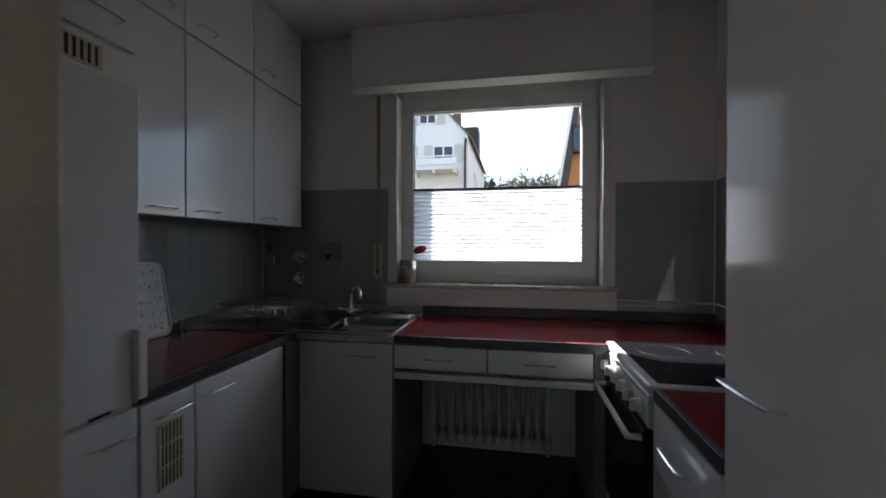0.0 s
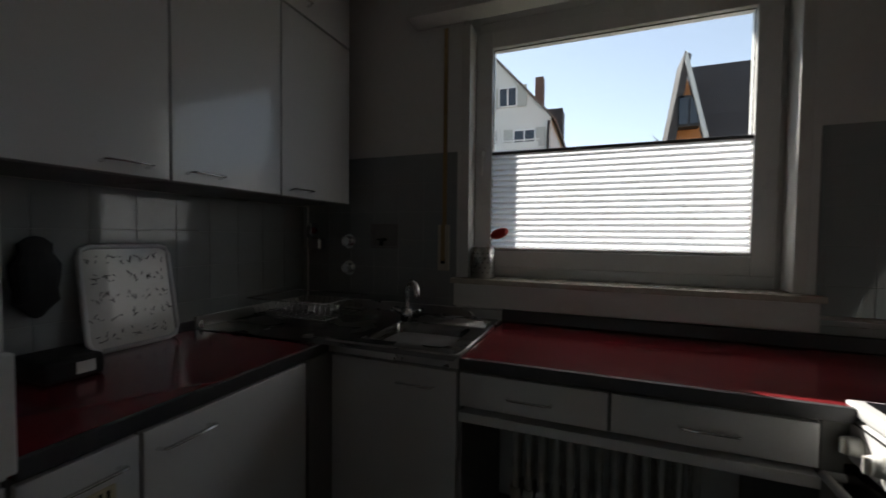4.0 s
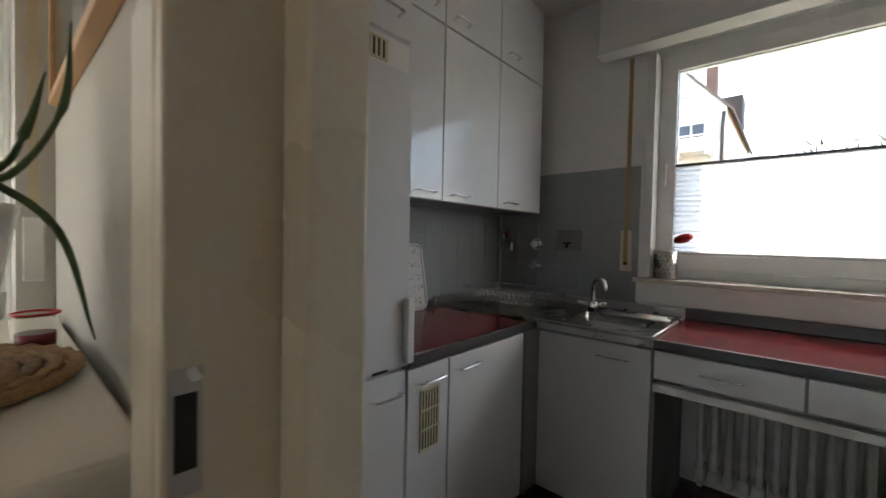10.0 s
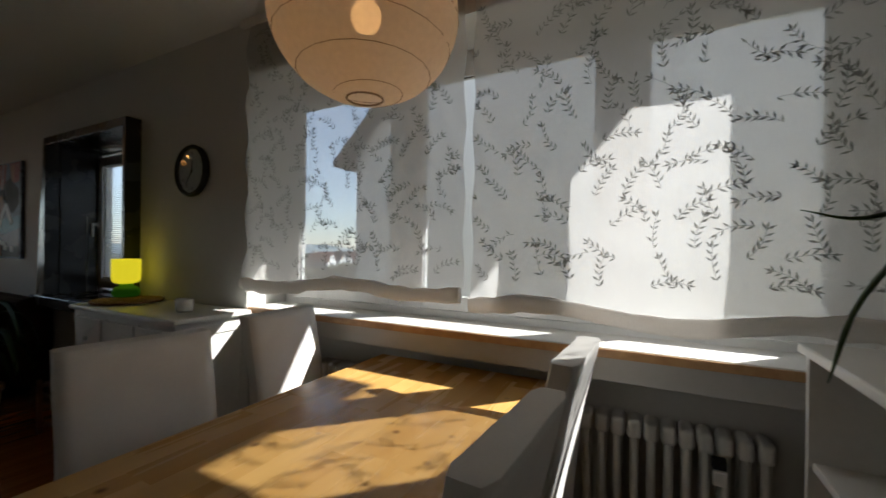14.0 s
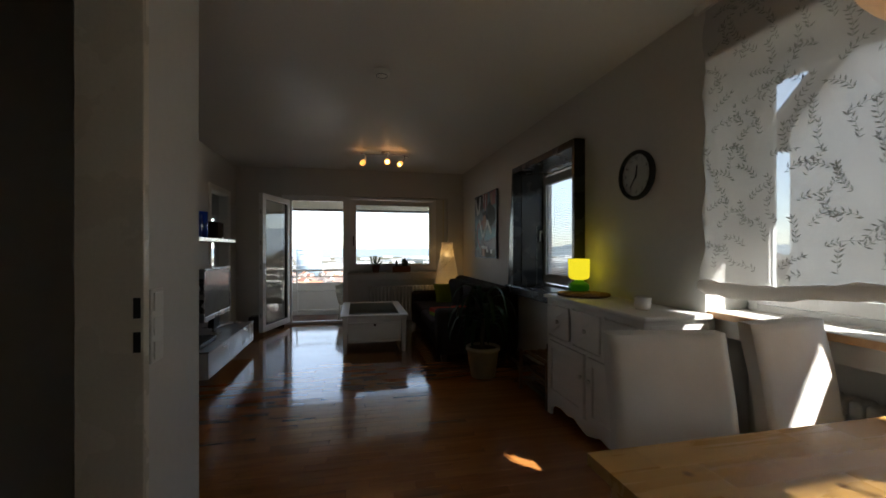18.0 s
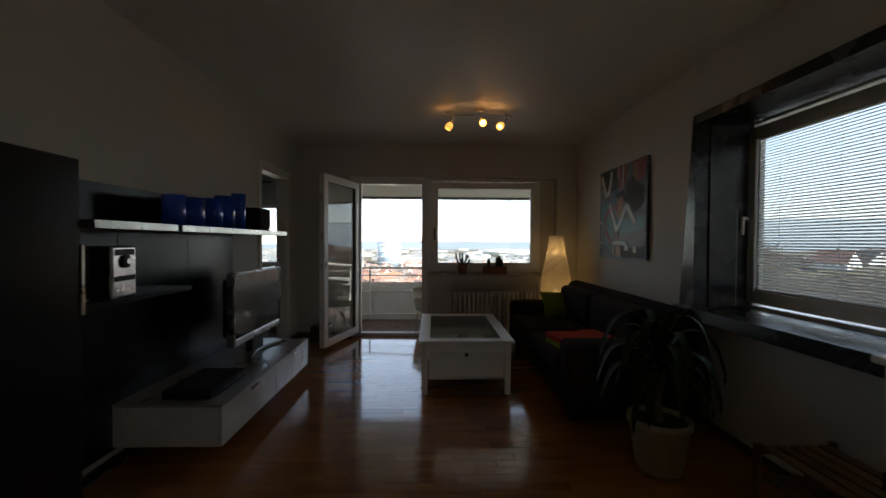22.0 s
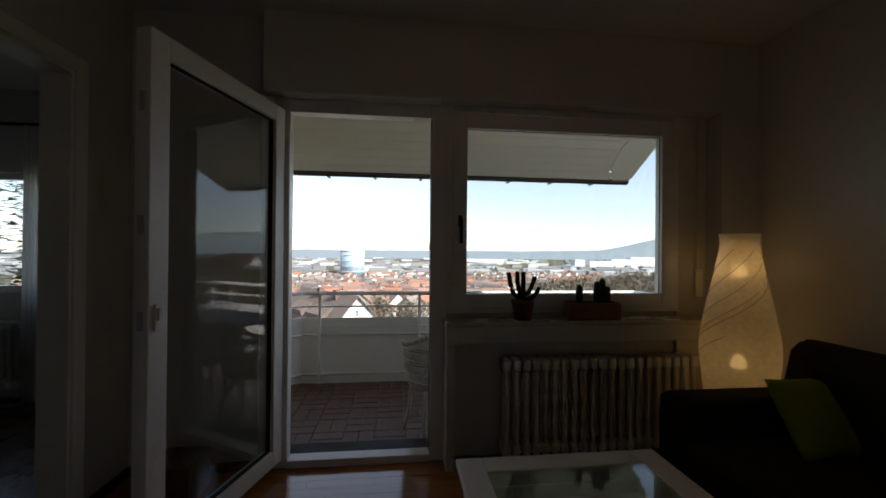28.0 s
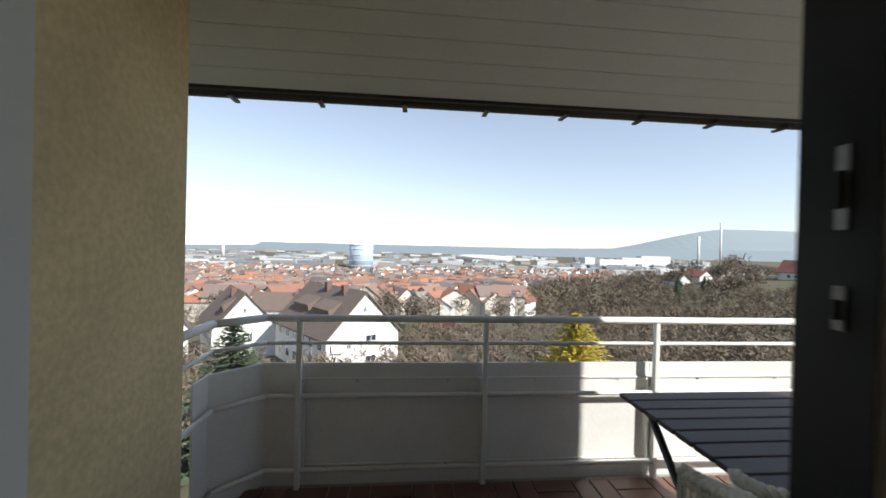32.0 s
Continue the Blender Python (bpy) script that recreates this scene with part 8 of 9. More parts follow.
SIDE2 = [(1.8 + 2.6 * i, z, 1.3, 1.3) for i in range(6) for z in (1.0, 3.9)]
gable_house(pose(12.3, -57, -16.6, 0, 0, 217.6), "white rendered house with a long brown tiled roof and balconies", 11.2, 17, 5.7, 11.3, H_WHITE, H_BROWN_ROOF,
            gable=((3.2, 1.6, 0.7, 0.7), (3.2, 4.0, 0.7, 0.6), (6.6, 1.8, 1.7, 0.9), (6.6, 4.6, 1.7, 0.9), (5.6, 8.6, 0.5, 0.9)), side=SIDE2, chimneys=((5.0, 4.5, 0.8), (5.0, 9.5, 0.8)), shed=((3, 8, 0.35), (9.5, 14.5, 0.35)))
gable_house(pose(32.5, -71, -19.5, 0, 0, 212), "white rendered house with a brown roof and a grey dormer", 9.5, 14, 6.8, 12.2, H_WHITE, H_BROWN_ROOF,
            gable=((5.5, 4.5, 0.8, 1.1), (4.7, 9.0, 0.5, 0.8)), side=SIDE2[:8], chimneys=((4.0, 6, 0.9),), shed=((2, 4.5, 0.4),))
gable_house(pose(44, -66, -19, 0, 0, 212), "pale house with a brown roof", 9.5, 14, 6.8, 12.2, H_WHITE, H_BROWN_ROOF, side=SIDE2[:8], chimneys=((4.0, 6, 0.9),))
gable_house(pose(-9.9, -108, -29.5, 0, 0, 205), "house with a wide red-brown roof and dormers", 9, 20, 4.2, 9.3, H_WHITE, H_RED_ROOF, gable=((4.5, 1.0, 1.4, 1.3), (4.5, 4.4, 1.0, 1.1)), side=SIDE2[:8], chimneys=((4.0, 5, 0.7),), shed=((4, 8, 0.4), (11, 15, 0.4)))

rnd_h = random.Random(71)
for i in range(26):
    yy = -130 - 11 * i + rnd_h.uniform(-4, 4)
    xx = rnd_h.uniform(-0.42, 0.68) * abs(yy)
    if xx < -60 and yy > -300:
        xx = rnd_h.uniform(-0.15, 0.6) * abs(yy)
    w_, l_ = rnd_h.uniform(8, 11), rnd_h.uniform(10, 16)
    g_ = [(w_ * f, z, 1.2, 1.3) for f in (0.28, 0.7) for z in (1.2, 4.0)]
    gable_house(pose(xx, yy, ground_z(xx, yy) - 1.0, 0, 0, 180 + rnd_h.choice((0, 90, 35, -40)) + rnd_h.uniform(-12, 12)),
                rnd_h.choice(("white town house with a red tiled roof among gardens", "pale town house with an orange-red roof on the slope")), w_, l_, rnd_h.uniform(5.5, 7.5), rnd_h.uniform(10, 12), H_WHITE,
                rnd_h.choice((H_RED_ROOF, H_RED_ROOF, H_BROWN_ROOF)), gable=g_, side=[(2 + 3 * k, z, 1.2, 1.3) for k in range(3) for z in (1.2, 4.0)], chimneys=((w_ * 0.4, 3, 0.7),), name="town_house")

# hilltop terrace above the wooded slope
for i in range(7):
    xx, yy = -128 - 14 * i, -186 - 3 * i
    gable_house(pose(xx, yy, ground_z(xx, yy) - 0.5, 0, 0, 180 + 15), "low white hilltop house with a brown roof", 9, 9, 2.8, 5.6, H_WHITE, H_RED_ROOF if i % 2 else H_BROWN_ROOF, gable=((3, 0.9, 1.2, 1.2), (6, 0.9, 1.2, 1.2)), name="hilltop_house")

for i in range(4):
    xx, yy = -158 - 13 * i, -150 - 4 * (i % 2)
    gable_house(pose(xx, yy, -12.2, 0, 0, 180 + (18, -14, 30, 8)[i]), "white gabled house with a red-brown roof on the hillside", 9.5, 11, 6.2, 11.0, H_WHITE, H_RED_ROOF if i != 1 else H_BROWN_ROOF,
                gable=((2.8, 1.2, 1.2, 1.3), (6.4, 1.2, 1.2, 1.3), (2.8, 4.0, 1.2, 1.3), (6.4, 4.0, 1.2, 1.3), (4.7, 7.4, 1.0, 1.1)), side=SIDE2[:6], chimneys=((4, 5, 0.7),), name="hillside_house")

# white three-storey neighbour, north
h = thing("neighbour_house", "white three-storey gabled house with shutters and a small balcony", "house")
bm = bmesh.new()
prism(bm, [(-10.6, -2.6), (-0.62, -2.6), (-0.62, 7.1), (-5.6, 12.6), (-10.6, 7.1)], "y", 22, 33)
part("wall", bm, H_WHITE, h)
for s in (-1, 1):
    bm = bmesh.new()
    xe = -5.6 + s * 5.2
    prism(bm, [(xe, 6.87), (-5.6, 12.62), (-5.6, 12.74), (xe, 6.99)], "y", 21.85, 33.3)
    part("roof", bm, H_BROWN_ROOF, h)
part("chimney", bx(-1.5, -1.1, 22.6, 23.1, 7.6, 9.3), H_BRICK, h)
part("dormer", bx(-1.4, -0.45, 26, 27.4, 7.2, 8.7), H_DARK_ROOF, h)
part("downpipe", rod([(-0.72, 21.93, 6.9), (-0.75, 21.9, 6.3), (-0.75, 21.9, -2.5)], 0.06), DARK_METAL, h)
for x, z, w_, h_ in ((-2.75, 7.75, 0.95, 1.0), (-1.9, 5.75, 1.1, 0.85), (-4.3, 5.75, 1.1, 0.85), (-1.9, 3.1, 1.1, 1.1), (-4.6, 7.75, 0.95, 1.0), (-4.3, 3.1, 1.1, 1.1)):
    win = house_window(h, x, z, w_, h_, 22)
    for s in (-1, 1):
        part("shutter", bx(x + s * (w_ / 2 + 0.25) - 0.22, x + s * (w_ / 2 + 0.25) + 0.22, 21.94, 22, z - 0.03, z + h_ + 0.03), H_SHUTTER, win)
b = part("balcony", bx(-4.6, -1.05, 20.9, 22, 5.15, 5.3), H_WHITE, h)
part("balcony_panel", bx(-4.6, -1.05, 20.9, 20.94, 5.4, 5.72), RAIL_WHITE, b)
part("handrail", bx(-4.6, -1.0, 20.88, 20.94, 5.78, 5.84), RAIL_WHITE, b)
for i in range(4):
    part("bracket", bx(-4.4 + i * 1.05, -4.25 + i * 1.05, 21.0, 22, 5.0, 5.15), H_WHITE, b)
turn = Matrix.Translation((-0.62, 0, 0)) @ Matrix.Rotation(radians(90), 4, "Z")
for y in (25.2, 26.2, 29.5, 30.5):
    house_window(h, y, 4.3, 0.7, 1.35, 0, turn)

# orange neighbour with a steep dark roof
h = thing("orange_house", "orange rendered house with steep dark roof and corner window", "house")
bm = bmesh.new()
prism(bm, [(3.0, -3.2), (3.55, 3.5), (3.95, 6.3), (4.62, 3.4), (4.9, -3.2)], "y", 16, 16.9)
part("wall", bm, H_ORANGE, h)
bm = bmesh.new()
prism(bm, [(3.3, 3.2), (3.87, 6.75), (4.03, 6.62), (3.56, 3.2), (2.9, -2.6), (2.7, -2.6)], "y", 15.6, 16.95)
part("roof", bm, H_DARK_ROOF, h)
bm = bmesh.new()
prism(bm, [(15.75, 3.0), (17.1, 6.8), (17.1, 6.5), (15.95, 2.9)], "x", 4.2, 12)
part("roof", bm, H_DARK_ROOF, h)
bm = bmesh.new()
prism(bm, [(3.9, 6.72), (4.78, 3.0), (4.66, 3.0), (3.86, 6.45)], "y", 15.5, 15.59)
part("verge_board", bm, RAIL_WHITE, h)
bm = bmesh.new()
prism(bm, [(16.1, -3.2), (16.1, 2.9), (17.1, 6.4), (20, 3.2), (20, -3.2)], "x", 4.95, 11.6)
part("wall", bm, H_ORANGE, h)
bay = part("bay_window", bx(3.72, 4.3, 15.6, 16.1, 4.55, 5.45), H_DARK_ROOF, h)
for x in (3.75, 4.03):
    part("pane", bx(x, x + 0.24, 15.57, 15.6, 4.62, 5.38), H_PANE, bay)

# white house beside the dining window
h = thing("side_house", "white neighbouring house with a brown gable roof", "house")
bm = bmesh.new()
prism(bm, [(-3.84, -4.4), (4.0, -4.4), (4.0, 3.03), (0.08, 6.87), (-3.84, 3.03)], "x", -11, -4.2)
part("wall", bm, H_WHITE, h)
for s in (-1, 1):
    bm = bmesh.new()
    ye = 0.08 + s * 4.22
    prism(bm, [(ye, 2.74), (0.08, 6.88), (0.08, 6.98), (ye, 2.85)], "x", -11.2, -3.9)
    part("roof", bm, H_BROWN_ROOF, h)

# ---- trees ----
def conifer(name, x, y, z0, z1, r, material, label, seed, lift=-0.25, n=520, blade=0.5):
    """Trunk and whorls of needled branches, uneven outline."""
    rr = random.Random(seed)
    t = thing(name, label, "tree", pose(x, y, z0))
    H = z1 - z0
    part("trunk", rod([(0, 0, 0), (0.02, 0.03, H * 0.5), (0, 0, H * 0.97)], 0.2, 8, radii=[0.02 * H, 0.012 * H, 0.01]), TRUNK, t)
    vs, fs = [], []
    for i in range(n):
        f = (i + rr.random()) / n
        zb = H * (0.1 + 0.88 * f)
        L_ = r * (1 - f) ** 0.8 * rr.uniform(0.7, 1.12) + 0.12
        a = i * 2.39996 + rr.uniform(-0.3, 0.3)
        ca, sa = math.cos(a), math.sin(a)
        k = 7
        for j in range(k):
            u = (j + 0.4) / k
            px, py = ca * L_ * u, sa * L_ * u
            pz = zb + lift * L_ * u + 0.18 * L_ * u * u
            s = blade * (0.25 + 0.5 * rr.random()) * (0.5 + (1 - f))
            b_ = rr.uniform(-1.0, 1.0)
            d = (math.cos(a + b_), math.sin(a + b_))
            nx, ny = -d[1] * s * 0.3, d[0] * s * 0.3
            i0 = len(vs)
            dz = rr.uniform(-0.25, 0.3) * s
            vs += [(px - nx, py - ny, pz), (px + nx, py + ny, pz + rr.uniform(-0.1, 0.1) * s), (px + d[0] * s, py + d[1] * s, pz + dz)]
            fs.append((i0, i0 + 1, i0 + 2))
    me = bpy.data.meshes.new("crown")
    me.from_pydata(vs, [], fs)
    me.materials.append(material)
    part("crown", me, material, t)


conifer("fir_tree", 9.1, -22, -8.2, -1.7, 2.7, FIR, "blue-green fir tree below the balcony", 3, n=760, blade=0.62)
conifer("golden_conifer", -8.2, -30, -9.6, -2.7, 2.9, GOLD_CONIFER, "golden-yellow conifer bush on the slope", 4, lift=0.35, n=800, blade=0.7)
conifer("garden_conifer", 9.3, -12.4, -5.0, 3.6, 3.0, FIR, "green garden conifer outside the bedroom", 5, lift=0.1)


def bare_tree_tris(rr, h):
    """Trunk, forking limbs and twigs as thin three-cornered blades."""
    out = []

    def limb(p, d, L_, w, lev):
        q = p + d * L_
        s = d.cross(Vector((rr.uniform(-1, 1), rr.uniform(-1, 1), rr.uniform(-0.4, 0.4)))).normalized() * w
        out.append((p - s, p + s, q + s * 0.4))
        out.append((p - s, q + s * 0.4, q - s * 0.4))
        if lev == 0:
            return
        for i in range(4 if lev > 1 else 5):
            nd = (d + Vector((rr.uniform(-1, 1), rr.uniform(-1, 1), rr.uniform(-0.25, 0.7))) * 0.85).normalized()
            limb(p + d * L_ * rr.uniform(0.45, 1.0), nd, L_ * rr.uniform(0.5, 0.75), w * 0.5, lev - 1)
    limb(Vector((0, 0, 0)), Vector((rr.uniform(-0.1, 0.1), rr.uniform(-0.1, 0.1), 1)).normalized(), h * 0.36, h * 0.018, 3)
    return np.array([[tuple(v) for v in tri] for tri in out])


def evergreen_tris(rr, h):
    out = []
    for i in range(70):
        f = i / 70
        a = i * 2.4
        r = h * 0.24 * (1 - f) ** 0.8 + 0.05 * h
        z = h * (0.08 + 0.85 * f)
        d = Vector((math.cos(a), math.sin(a), 0))
        n_ = Vector((-d.y, d.x, 0)) * r * 0.5
        out.append((d * 0.0 + Vector((0, 0, z + 0.13 * h)) - n_ * 0.2, d * r - n_ + Vector((0, 0, z + rr.uniform(-0.06, 0.02) * h)), d * r + n_ + Vector((0, 0, z + rr.uniform(-0.06, 0.02) * h))))
    return np.array([[tuple(v) for v in tri] for tri in out])


def scatter(name, label, category, protos, spots, material):
    """Many far plants joined into one sheet of real blades."""
    blocks = []
    for i, (x, y, z, s, a) in enumerate(spots):
        p = protos[i % len(protos)]
        c, sn = math.cos(a), math.sin(a)
        q = p @ np.array([[c, sn, 0], [-sn, c, 0], [0, 0, 1]]) * s + np.array([x, y, z])
        blocks.append(q.reshape(-1, 3))
    V = np.concatenate(blocks)
    F = np.arange(len(V)).reshape(-1, 3)
    me = bpy.data.meshes.new(name)
    me.from_pydata(V.tolist(), [], F.tolist())
    me.materials.append(material)
    tagged(new(name, me), label, category, "", "stuff")


def thicket_tris(rr, h):
    """Dense mass of bare twigs: many small slivers in an uneven crown."""
    out = []
    lobes = [(Vector((rr.uniform(-0.25, 0.25), rr.uniform(-0.25, 0.25), rr.uniform(0.35, 0.8))), rr.uniform(0.14, 0.3)) for i in range(7)]
    for i in range(150):
        c, r_ = rr.choice(lobes)
        p = c + Vector((rr.gauss(0, 1), rr.gauss(0, 1), rr.gauss(0, 0.8))) * r_ * 0.55
        p.z = max(0.05, p.z)
        d = Vector((rr.uniform(-1, 1), rr.uniform(-1, 1), rr.uniform(-0.2, 1))).normalized()
        s = d.cross(Vector((rr.uniform(-1, 1), rr.uniform(-1, 1), rr.uniform(-1, 1)))).normalized() * 0.018
        L_ = rr.uniform(0.12, 0.26)
        out.append((p - s, p + s, p + d * L_))
    out.append((Vector((-0.02, 0, 0)), Vector((0.02, 0, 0)), Vector((0, 0, 0.6))))
    return np.array([[tuple(v) for v in tri] for tri in out]) * h


rr = random.Random(9)
THICK = [thicket_tris(rr, 1.0) for i in range(6)]
BARE = [bare_tree_tris(rr, 1.0) for i in range(5)]
EVER = [evergreen_tris(rr, 1.0) for i in range(4)]


def spots(n, x0, x1, y0, y1, s0, s1, keep=None):
    out = []
    while len(out) < n:
        x, y = rr.uniform(x0, x1), rr.uniform(y0, y1)
        if keep and not keep(x, y):
            continue
        out.append((x, y, ground_z(x, y) - 0.2, rr.uniform(s0, s1), rr.uniform(0, 6.3)))
    return out


clear = [(12, -62, 14), (30, -78, 12), (44, -76, 12), (0, -118, 16)] + [(-142 - 12 * i, -140 - 4 * i, 13) for i in range(4)] + [(-124 - 12 * i, -176, 12) for i in range(7)]


def open_ground(x, y):
    return all((x - a) ** 2 + (y - b_) ** 2 > c * c for a, b_, c in clear)


scatter("bare_shrubs", "bare brown shrubs and fruit trees on the slope", "shrubs", THICK, spots(420, -60, 40, -110, -36, 2.5, 5.0, open_ground) + spots(60, 2, 40, -36, -20, 2.0, 3.0), TWIG)
scatter("hillside_wood", "bare brown wood covering the hillside", "woods", THICK, spots(2600, -340, -38, -330, -60, 3.0, 6.5, open_ground), TWIG)
scatter("town_trees", "bare trees between the town houses", "trees", THICK + BARE[:1], spots(2000, -220, 420, -700, -120, 7, 13, lambda x, y: abs(x) < -y * 0.9), TWIG)
scatter("north_wood", "bare trees on the rising slope behind the houses", "woods", THICK, spots(90, -10, 30, 60, 110, 5, 9) + spots(60, -16, 14, 58, 72, 7.5, 9.5), TWIG)
scatter("bare_tree", "tall bare tree on the rising slope", "tree", BARE, [(6.2, 42, ground_z(6.2, 42), 10, 0), (8.4, 50, ground_z(8.4, 50), 11, 1), (4.6, 46, ground_z(4.6, 46), 8.6, 2), (10.5, 47, ground_z(10.5, 47), 10.5, 0.7)], TWIG)
scatter("evergreens", "dark evergreen trees among houses and on the hillside", "trees", EVER, spots(36, -280, -40, -300, -80, 4, 7) + spots(120, -220, 420, -700, -120, 7, 13, lambda x, y: abs(x) < -y * 0.9) + spots(14, -10, 30, 80, 120, 5, 8) + spots(9, -14, 3, 56, 66, 7, 8.5), FAR_GREEN)


# ---- distant town ----
def block_mesh(name, label, quads, material):
    V = [v for q in quads for v in q]
    F, k = [], 0
    for q in quads:
        F.append(tuple(range(k, k + len(q))))
        k += len(q)
    me = bpy.data.meshes.new(name)
    me.from_pydata(V, [], F)
    me.materials.append(material)
    bm = bmesh.new()
    bm.from_mesh(me)
    bmesh.ops.remove_doubles(bm, verts=bm.verts, dist=0.004)
    bm.to_mesh(me)
    bm.free()
    tagged(new(name, me), label, "town", "", "stuff")


walls, roofs, halls = [], [], []
for i in range(2600):
    d = 150 * (6.8 ** rr.random())
    x, y = rr.uniform(-0.55, 0.85) * d, -d
    if x < -0.25 * d and d < 330:
        continue
    z = ground_z(x, y) - 1
    w_, l_, he, hr = rr.uniform(4, 5.5), rr.uniform(5, 8), rr.uniform(7, 11), rr.uniform(2.5, 4)
    a = rr.choice((0, 1.57, 0.6, -0.7)) + rr.uniform(-0.2, 0.2)
    c, s = math.cos(a), math.sin(a)

    def P(u, v, k):
        return (x + u * c - v * s, y + u * s + v * c, z + k)
    A, B, C, D = (-w_, -l_), (w_, -l_), (w_, l_), (-w_, l_)
    for p, q in ((A, B), (B, C), (C, D), (D, A)):
        walls.append([P(*p, 0), P(*q, 0), P(*q, he), P(*p, he)])
    walls.append([P(*A, he), P(*B, he), P(0, -l_, he + hr)])
    walls.append([P(*C, he), P(*D, he), P(0, l_, he + hr)])
    o = 0.5
    for sg in (-1, 1):
        roofs.append([P(sg * (w_ + o), -l_ - o, he - 0.3), P(sg * (w_ + o), l_ + o, he - 0.3), P(0, l_ + o, he + hr + 0.1), P(0, -l_ - o, he + hr + 0.1)])
for i in range(620):
    d = 950 * (3.0 ** rr.random())
    x, y = rr.uniform(-0.8, 0.9) * d, -d
    z = ground_z(x, y) - 1
    w_, l_, he = rr.uniform(8, 38), rr.uniform(6, 16), rr.uniform(6, 15)
    for p, q in (((-w_, l_), (w_, l_)), ((w_, l_), (w_, -l_)), ((-w_, -l_), (-w_, l_))):
        halls.append([(x + p[0], y + p[1], z), (x + q[0], y + q[1], z), (x + q[0], y + q[1], z + he), (x + p[0], y + p[1], z + he)])
    halls.append([(x - w_, y - l_, z + he), (x + w_, y - l_, z + he), (x + w_, y + l_, z + he), (x - w_, y + l_, z + he)])
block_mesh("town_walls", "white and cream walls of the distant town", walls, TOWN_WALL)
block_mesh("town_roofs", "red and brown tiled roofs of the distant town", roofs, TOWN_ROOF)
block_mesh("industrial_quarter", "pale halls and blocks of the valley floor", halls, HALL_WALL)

GAS_BLUE = mat("pale_blue_tank_steel", (0.36, 0.46, 0.55), rough=0.5, var=0.1, scale=0.05)
t = thing("gas_tank", "tall pale blue gas holder in the valley", "gas tank", pose(101, -900, -58))
part("shell", cyl(26, 0, 58, seg=48), GAS_BLUE, t)
part("cap", cyl(26, 58, 61, seg=48, r2=20), RAIL_WHITE, t)
for z in (12, 24, 36, 48, 57):
    part("ring_walkway", cyl(26.8, z, z + 1.2, seg=48), RAIL_WHITE, t)
CHIM = mat("pale_concrete_chimney", (0.66, 0.66, 0.66), rough=0.8, var=0.06, scale=0.05)
for x, y, z1, r in ((-1168, -1500, 68, 6), (-1263, -1500, 123, 5), (658, -1500, 8, 6)):
    t = thing("power_station_chimney", "tall pale concrete chimney in the valley", "chimney", pose(x, y, -62))
    part("shaft", cyl(r, 0, z1 + 62, seg=20, r2=r * 0.75), CHIM, t)
t = thing("stadium", "low white stadium with a curved roof", "stadium", pose(-352, -1800, -62))
bm = bmesh.new()
lathe(bm, [(118, 0), (128, 16), (130, 22), (90, 27), (88, 24)], 40, cap=False)
part("stand", bm, RAIL_WHITE, t)
t = thing("power_station", "pale industrial buildings of the power station", "factory", pose(-896, -1500, -62))
for x0, x1, h_ in ((-140, -20, 44), (-20, 60, 36), (60, 150, 28), (170, 210, 34)):
    part("block", bx(x0, x1, -20, 20, 0, h_), CHIM, t)

# ---- floors and wall tiles, piece by piece ----
def grid_tiles(parent_name, label, axis, plane, outward, a0, a1, z0, z1, w, h, material, holes=(), t=0.0055, gap=0.002, z_start=None):
    """Glazed wall tiles on a plane across an axis; parts of one tiled field."""
    base = new(parent_name, None)
    tagged(base, label, "tiles", "", "structure")
    bm = bmesh.new()
    b0, b1 = (plane, plane + outward * 0.003) if outward > 0 else (plane + outward * 0.003, plane)
    wall_with_holes(bm, axis, b0, b1, a0, a1, z0, z1, [hh for hh in holes])
    g = part("grout_bed", bm, GROUT, base)
    cache = {}
    na = int(math.ceil((a1 - a0) / w))
    nz = int(math.ceil((z1 - z0) / h))
    for i in range(na):
        for j in range(nz):
            xa, xb = a0 + i * w + gap / 2, min(a1, a0 + (i + 1) * w) - gap / 2
            za, zb = max(z0, z1 - (j + 1) * h) + gap / 2, z1 - j * h - gap / 2
            if xb - xa < 0.02 or zb - za < 0.02:
                continue
            cut = False
            for (ha, hb, hz0, hz1) in holes:
                if xa < hb and xb > ha and za < hz1 and zb > hz0:
                    if xa >= ha - 1e-6 and xb <= hb + 1e-6 and za >= hz0 - 1e-6 and zb <= hz1 + 1e-6:
                        cut = True
                    elif xa < ha:
                        xb = ha - gap / 2
                    elif xb > hb:
                        xa = hb + gap / 2
                    elif za < hz0:
                        zb = hz0 - gap / 2
                    else:
                        za = hz1 + gap / 2
            if cut or xb - xa < 0.012 or zb - za < 0.012:
                continue
            key = (round(xb - xa, 3), round(zb - za, 3))
            if key not in cache:
                q = bmesh.new()
                lo, hi = (0.003 * outward, t * outward)
                if axis == "x":
                    box(q, lo, hi, 0, key[0], 0, key[1], bevel=0.001, seg=1)
                else:
                    box(q, 0, key[0], lo, hi, 0, key[1], bevel=0.001, seg=1)
                cache[key] = mesh_of(q, material, "tile")
            o = part("tile", cache[key], material, base)
            o.location = (plane, xa, za) if axis == "x" else (xa, plane, za)
    return base


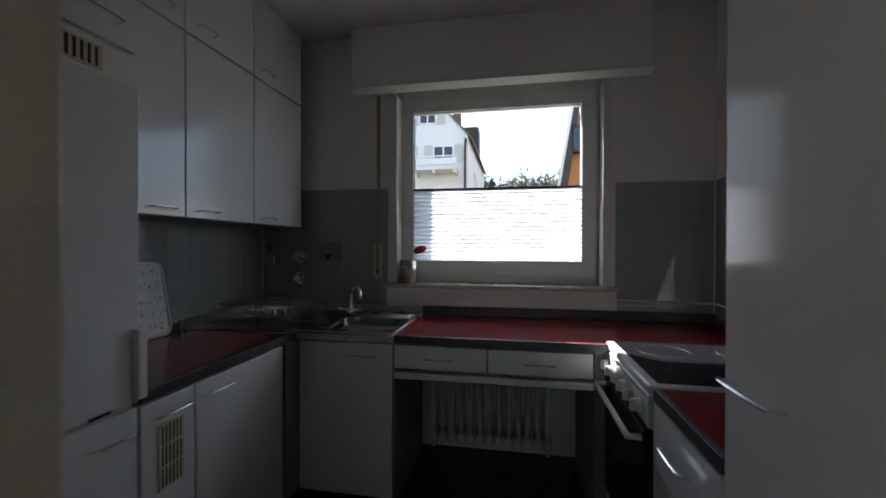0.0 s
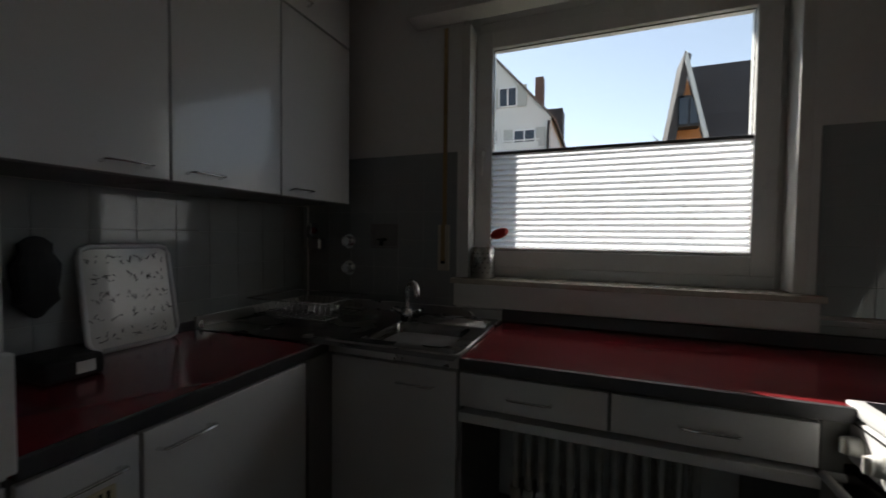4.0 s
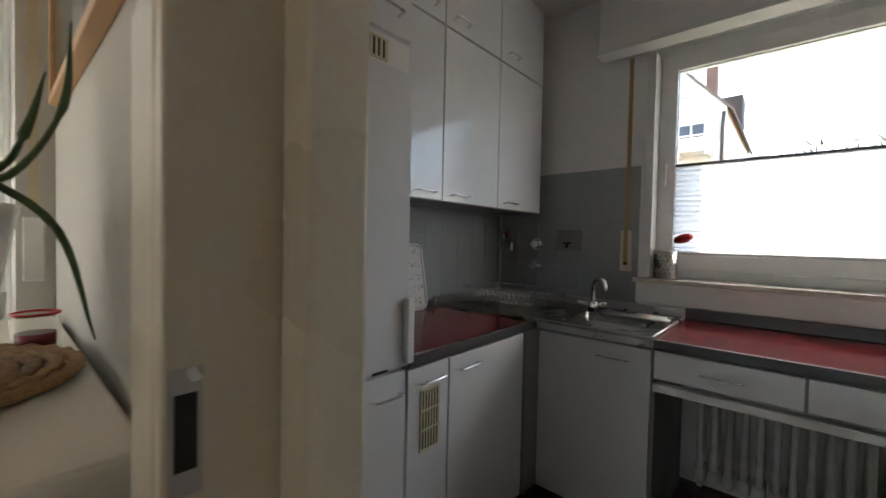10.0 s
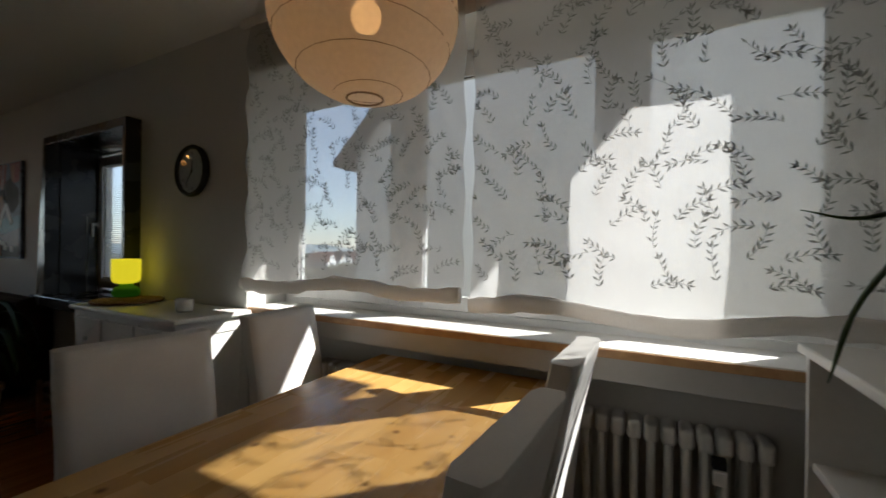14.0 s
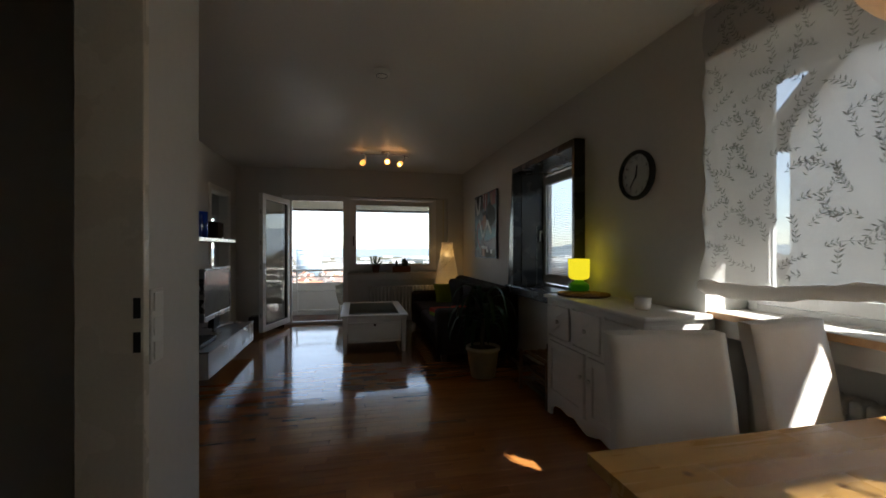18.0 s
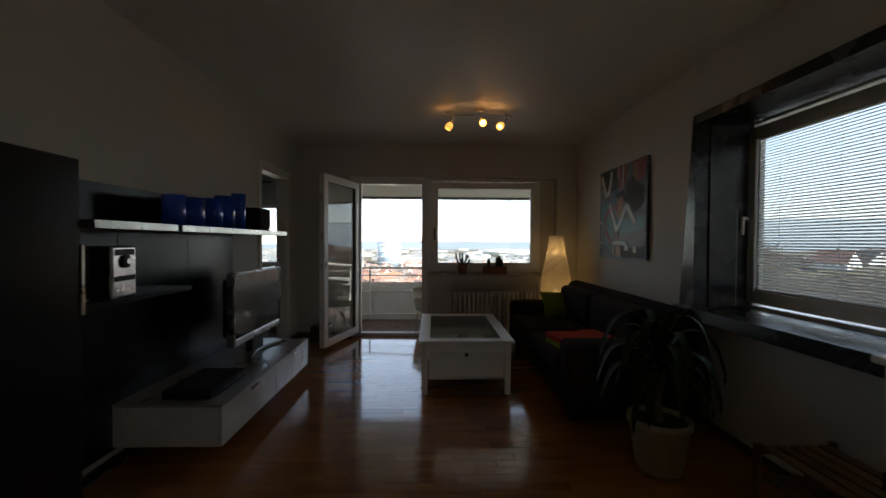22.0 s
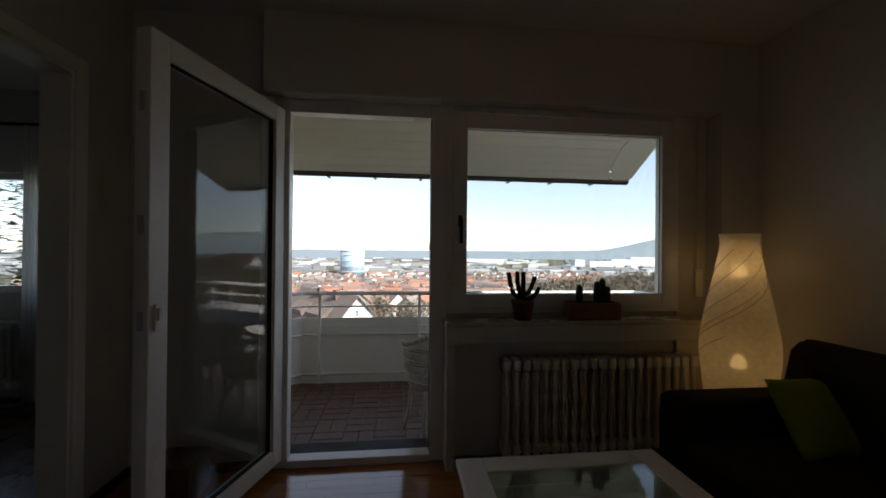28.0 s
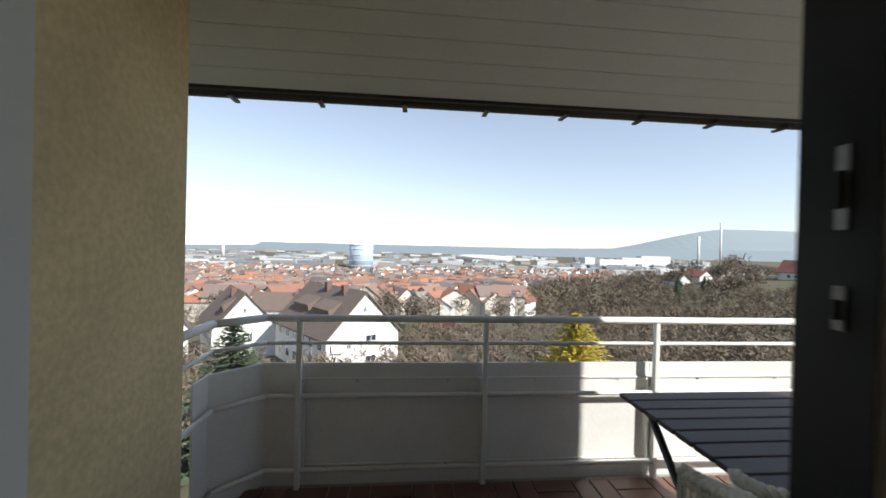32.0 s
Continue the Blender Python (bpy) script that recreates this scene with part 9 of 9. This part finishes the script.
grid_tiles("tiled_wall", "grey glazed wall tiles behind the sink", "y", YK - 0.0005, -1, XW + 0.012, XK - 0.012, 0.83, 1.706, 0.15, 0.15, TILE_GREY, holes=[(0.965, 2.415, 0.83, 1.706)])
grid_tiles("tiled_wall", "grey glazed wall tiles above the worktop", "x", XW + 0.0005, 1, 2.49, YK - 0.012, 0.83, 1.438, 0.15, 0.15, TILE_GREY)
grid_tiles("tiled_wall", "grey glazed wall tiles beside the stove", "x", XK - 0.0005, -1, 2.40, YK - 0.012, 0.83, 1.706, 0.15, 0.15, TILE_GREY)

# oak parquet strips in running bond
PL, PW = 0.36, 0.072
strip = mesh_of(bx(0.0004, PL - 0.0004, 0.0004, PW - 0.0004, -0.011, 0.0, bevel=0.0007, seg=1), PARQUET, "parquet_strip")
floor_ob = bpy.data.objects["floor"]
rest = bmesh.new()
near = 0
rnd = random.Random(5)
for j in range(int((YD - YB) / PW) + 1):
    y = YB + j * PW
    off = (j % 3) * PL / 3
    i = -1
    while True:
        x = XW + i * PL + off
        i += 1
        if x > 3.78:
            break
        xa, xb = max(x, XW), min(x + PL, XM)
        if xb - xa < 0.02:
            continue
        if x > 2.66 and y > -1.2:
            continue
        full = abs((xb - xa) - PL) < 1e-6
        if full and near < 300 and -4.75 < y < -1.15 and 1.0 < x < 2.75 and (y + 4.75) % 1 >= 0:
            o = new("parquet_strip", strip)
            o.parent = floor_ob
            o.location = (x, y, 0)
            o.rotation_euler = (rnd.uniform(-0.004, 0.004), rnd.uniform(-0.0012, 0.0012), 0)
            near += 1
        else:
            vs = box(rest, xa + 0.0004, xb - 0.0004, y + 0.0004, min(y + PW, YD) - 0.0004, -0.011, 0)
            ta, tb = rnd.uniform(-0.004, 0.004), rnd.uniform(-0.0012, 0.0012)
            for v in vs:
                if v.co.z > -0.005:
                    v.co.z += (v.co.y - y) * ta + (v.co.x - xa) * tb
part("parquet_rest", rest, PARQUET, floor_ob)["kind"] = "stuff"
structure("kitchen_floor", bx(XW, XK, YD, YK, -0.011, -0.001), LINO, "dark brown kitchen floor", "floor")
structure("hall_floor", bx(2.66, XM, YH + 0.12, YD, -0.011, -0.001), LINO, "dark hall floor", "floor")
structure("bedroom_floor", bx(XM, 6.6, -7.66, -3.0, -0.011, -0.001), LINO, "dark bedroom floor", "floor")
bm = bmesh.new()
for a in ((XW + 0.001, XW + 0.014, YB, -1.15), (XM - 0.014, XM - 0.001, -5.07, YH), (XM - 0.014, XM - 0.001, YB, -5.97), (3.05, XM, YB + 0.001, YB + 0.014), (XH + 0.12, XM, YH - 0.014, YH - 0.001)):
    box(bm, *a, 0.0, 0.055, bevel=0.002)
structure("baseboard", bm, LEG_WOOD, "dark wooden baseboard", "baseboard")

# quarry tiles on the balcony, laid in pairs
slab = bpy.data.objects["balcony_slab"]
TA, TB = 0.235, 0.115
tile_h = mesh_of(bx(0.003, TA - 0.003, 0.003, TB - 0.003, -0.012, 0.0, bevel=0.002, seg=1), QUARRY, "floor_tile")
tile_v = mesh_of(bx(0.003, TB - 0.003, 0.003, TA - 0.003, -0.012, 0.0, bevel=0.002, seg=1), QUARRY, "floor_tile")
more = bmesh.new()
for i in range(17):
    for j in range(8):
        x0, y0 = 3.41 - (i + 1) * TA, -6.63 - (j + 1) * TA
        if y0 < -8.33:
            continue
        for k in range(2):
            o_mesh, loc = (tile_h, (x0, y0 + k * TB + (0.0025 if k else 0), BALC)) if (i + j) % 2 else (tile_v, (x0 + k * TB + (0.0025 if k else 0), y0, BALC))
            if i < 13:
                o = new("floor_tile", o_mesh)
                o.parent = slab
                o.location = loc
            else:
                box(more, loc[0] + 0.003, loc[0] + (TA if (i + j) % 2 else TB) - 0.003, loc[1] + 0.003, loc[1] + (TB if (i + j) % 2 else TA) - 0.003, BALC - 0.012, BALC)
part("far_floor_tiles", more, QUARRY, slab)["kind"] = "stuff"
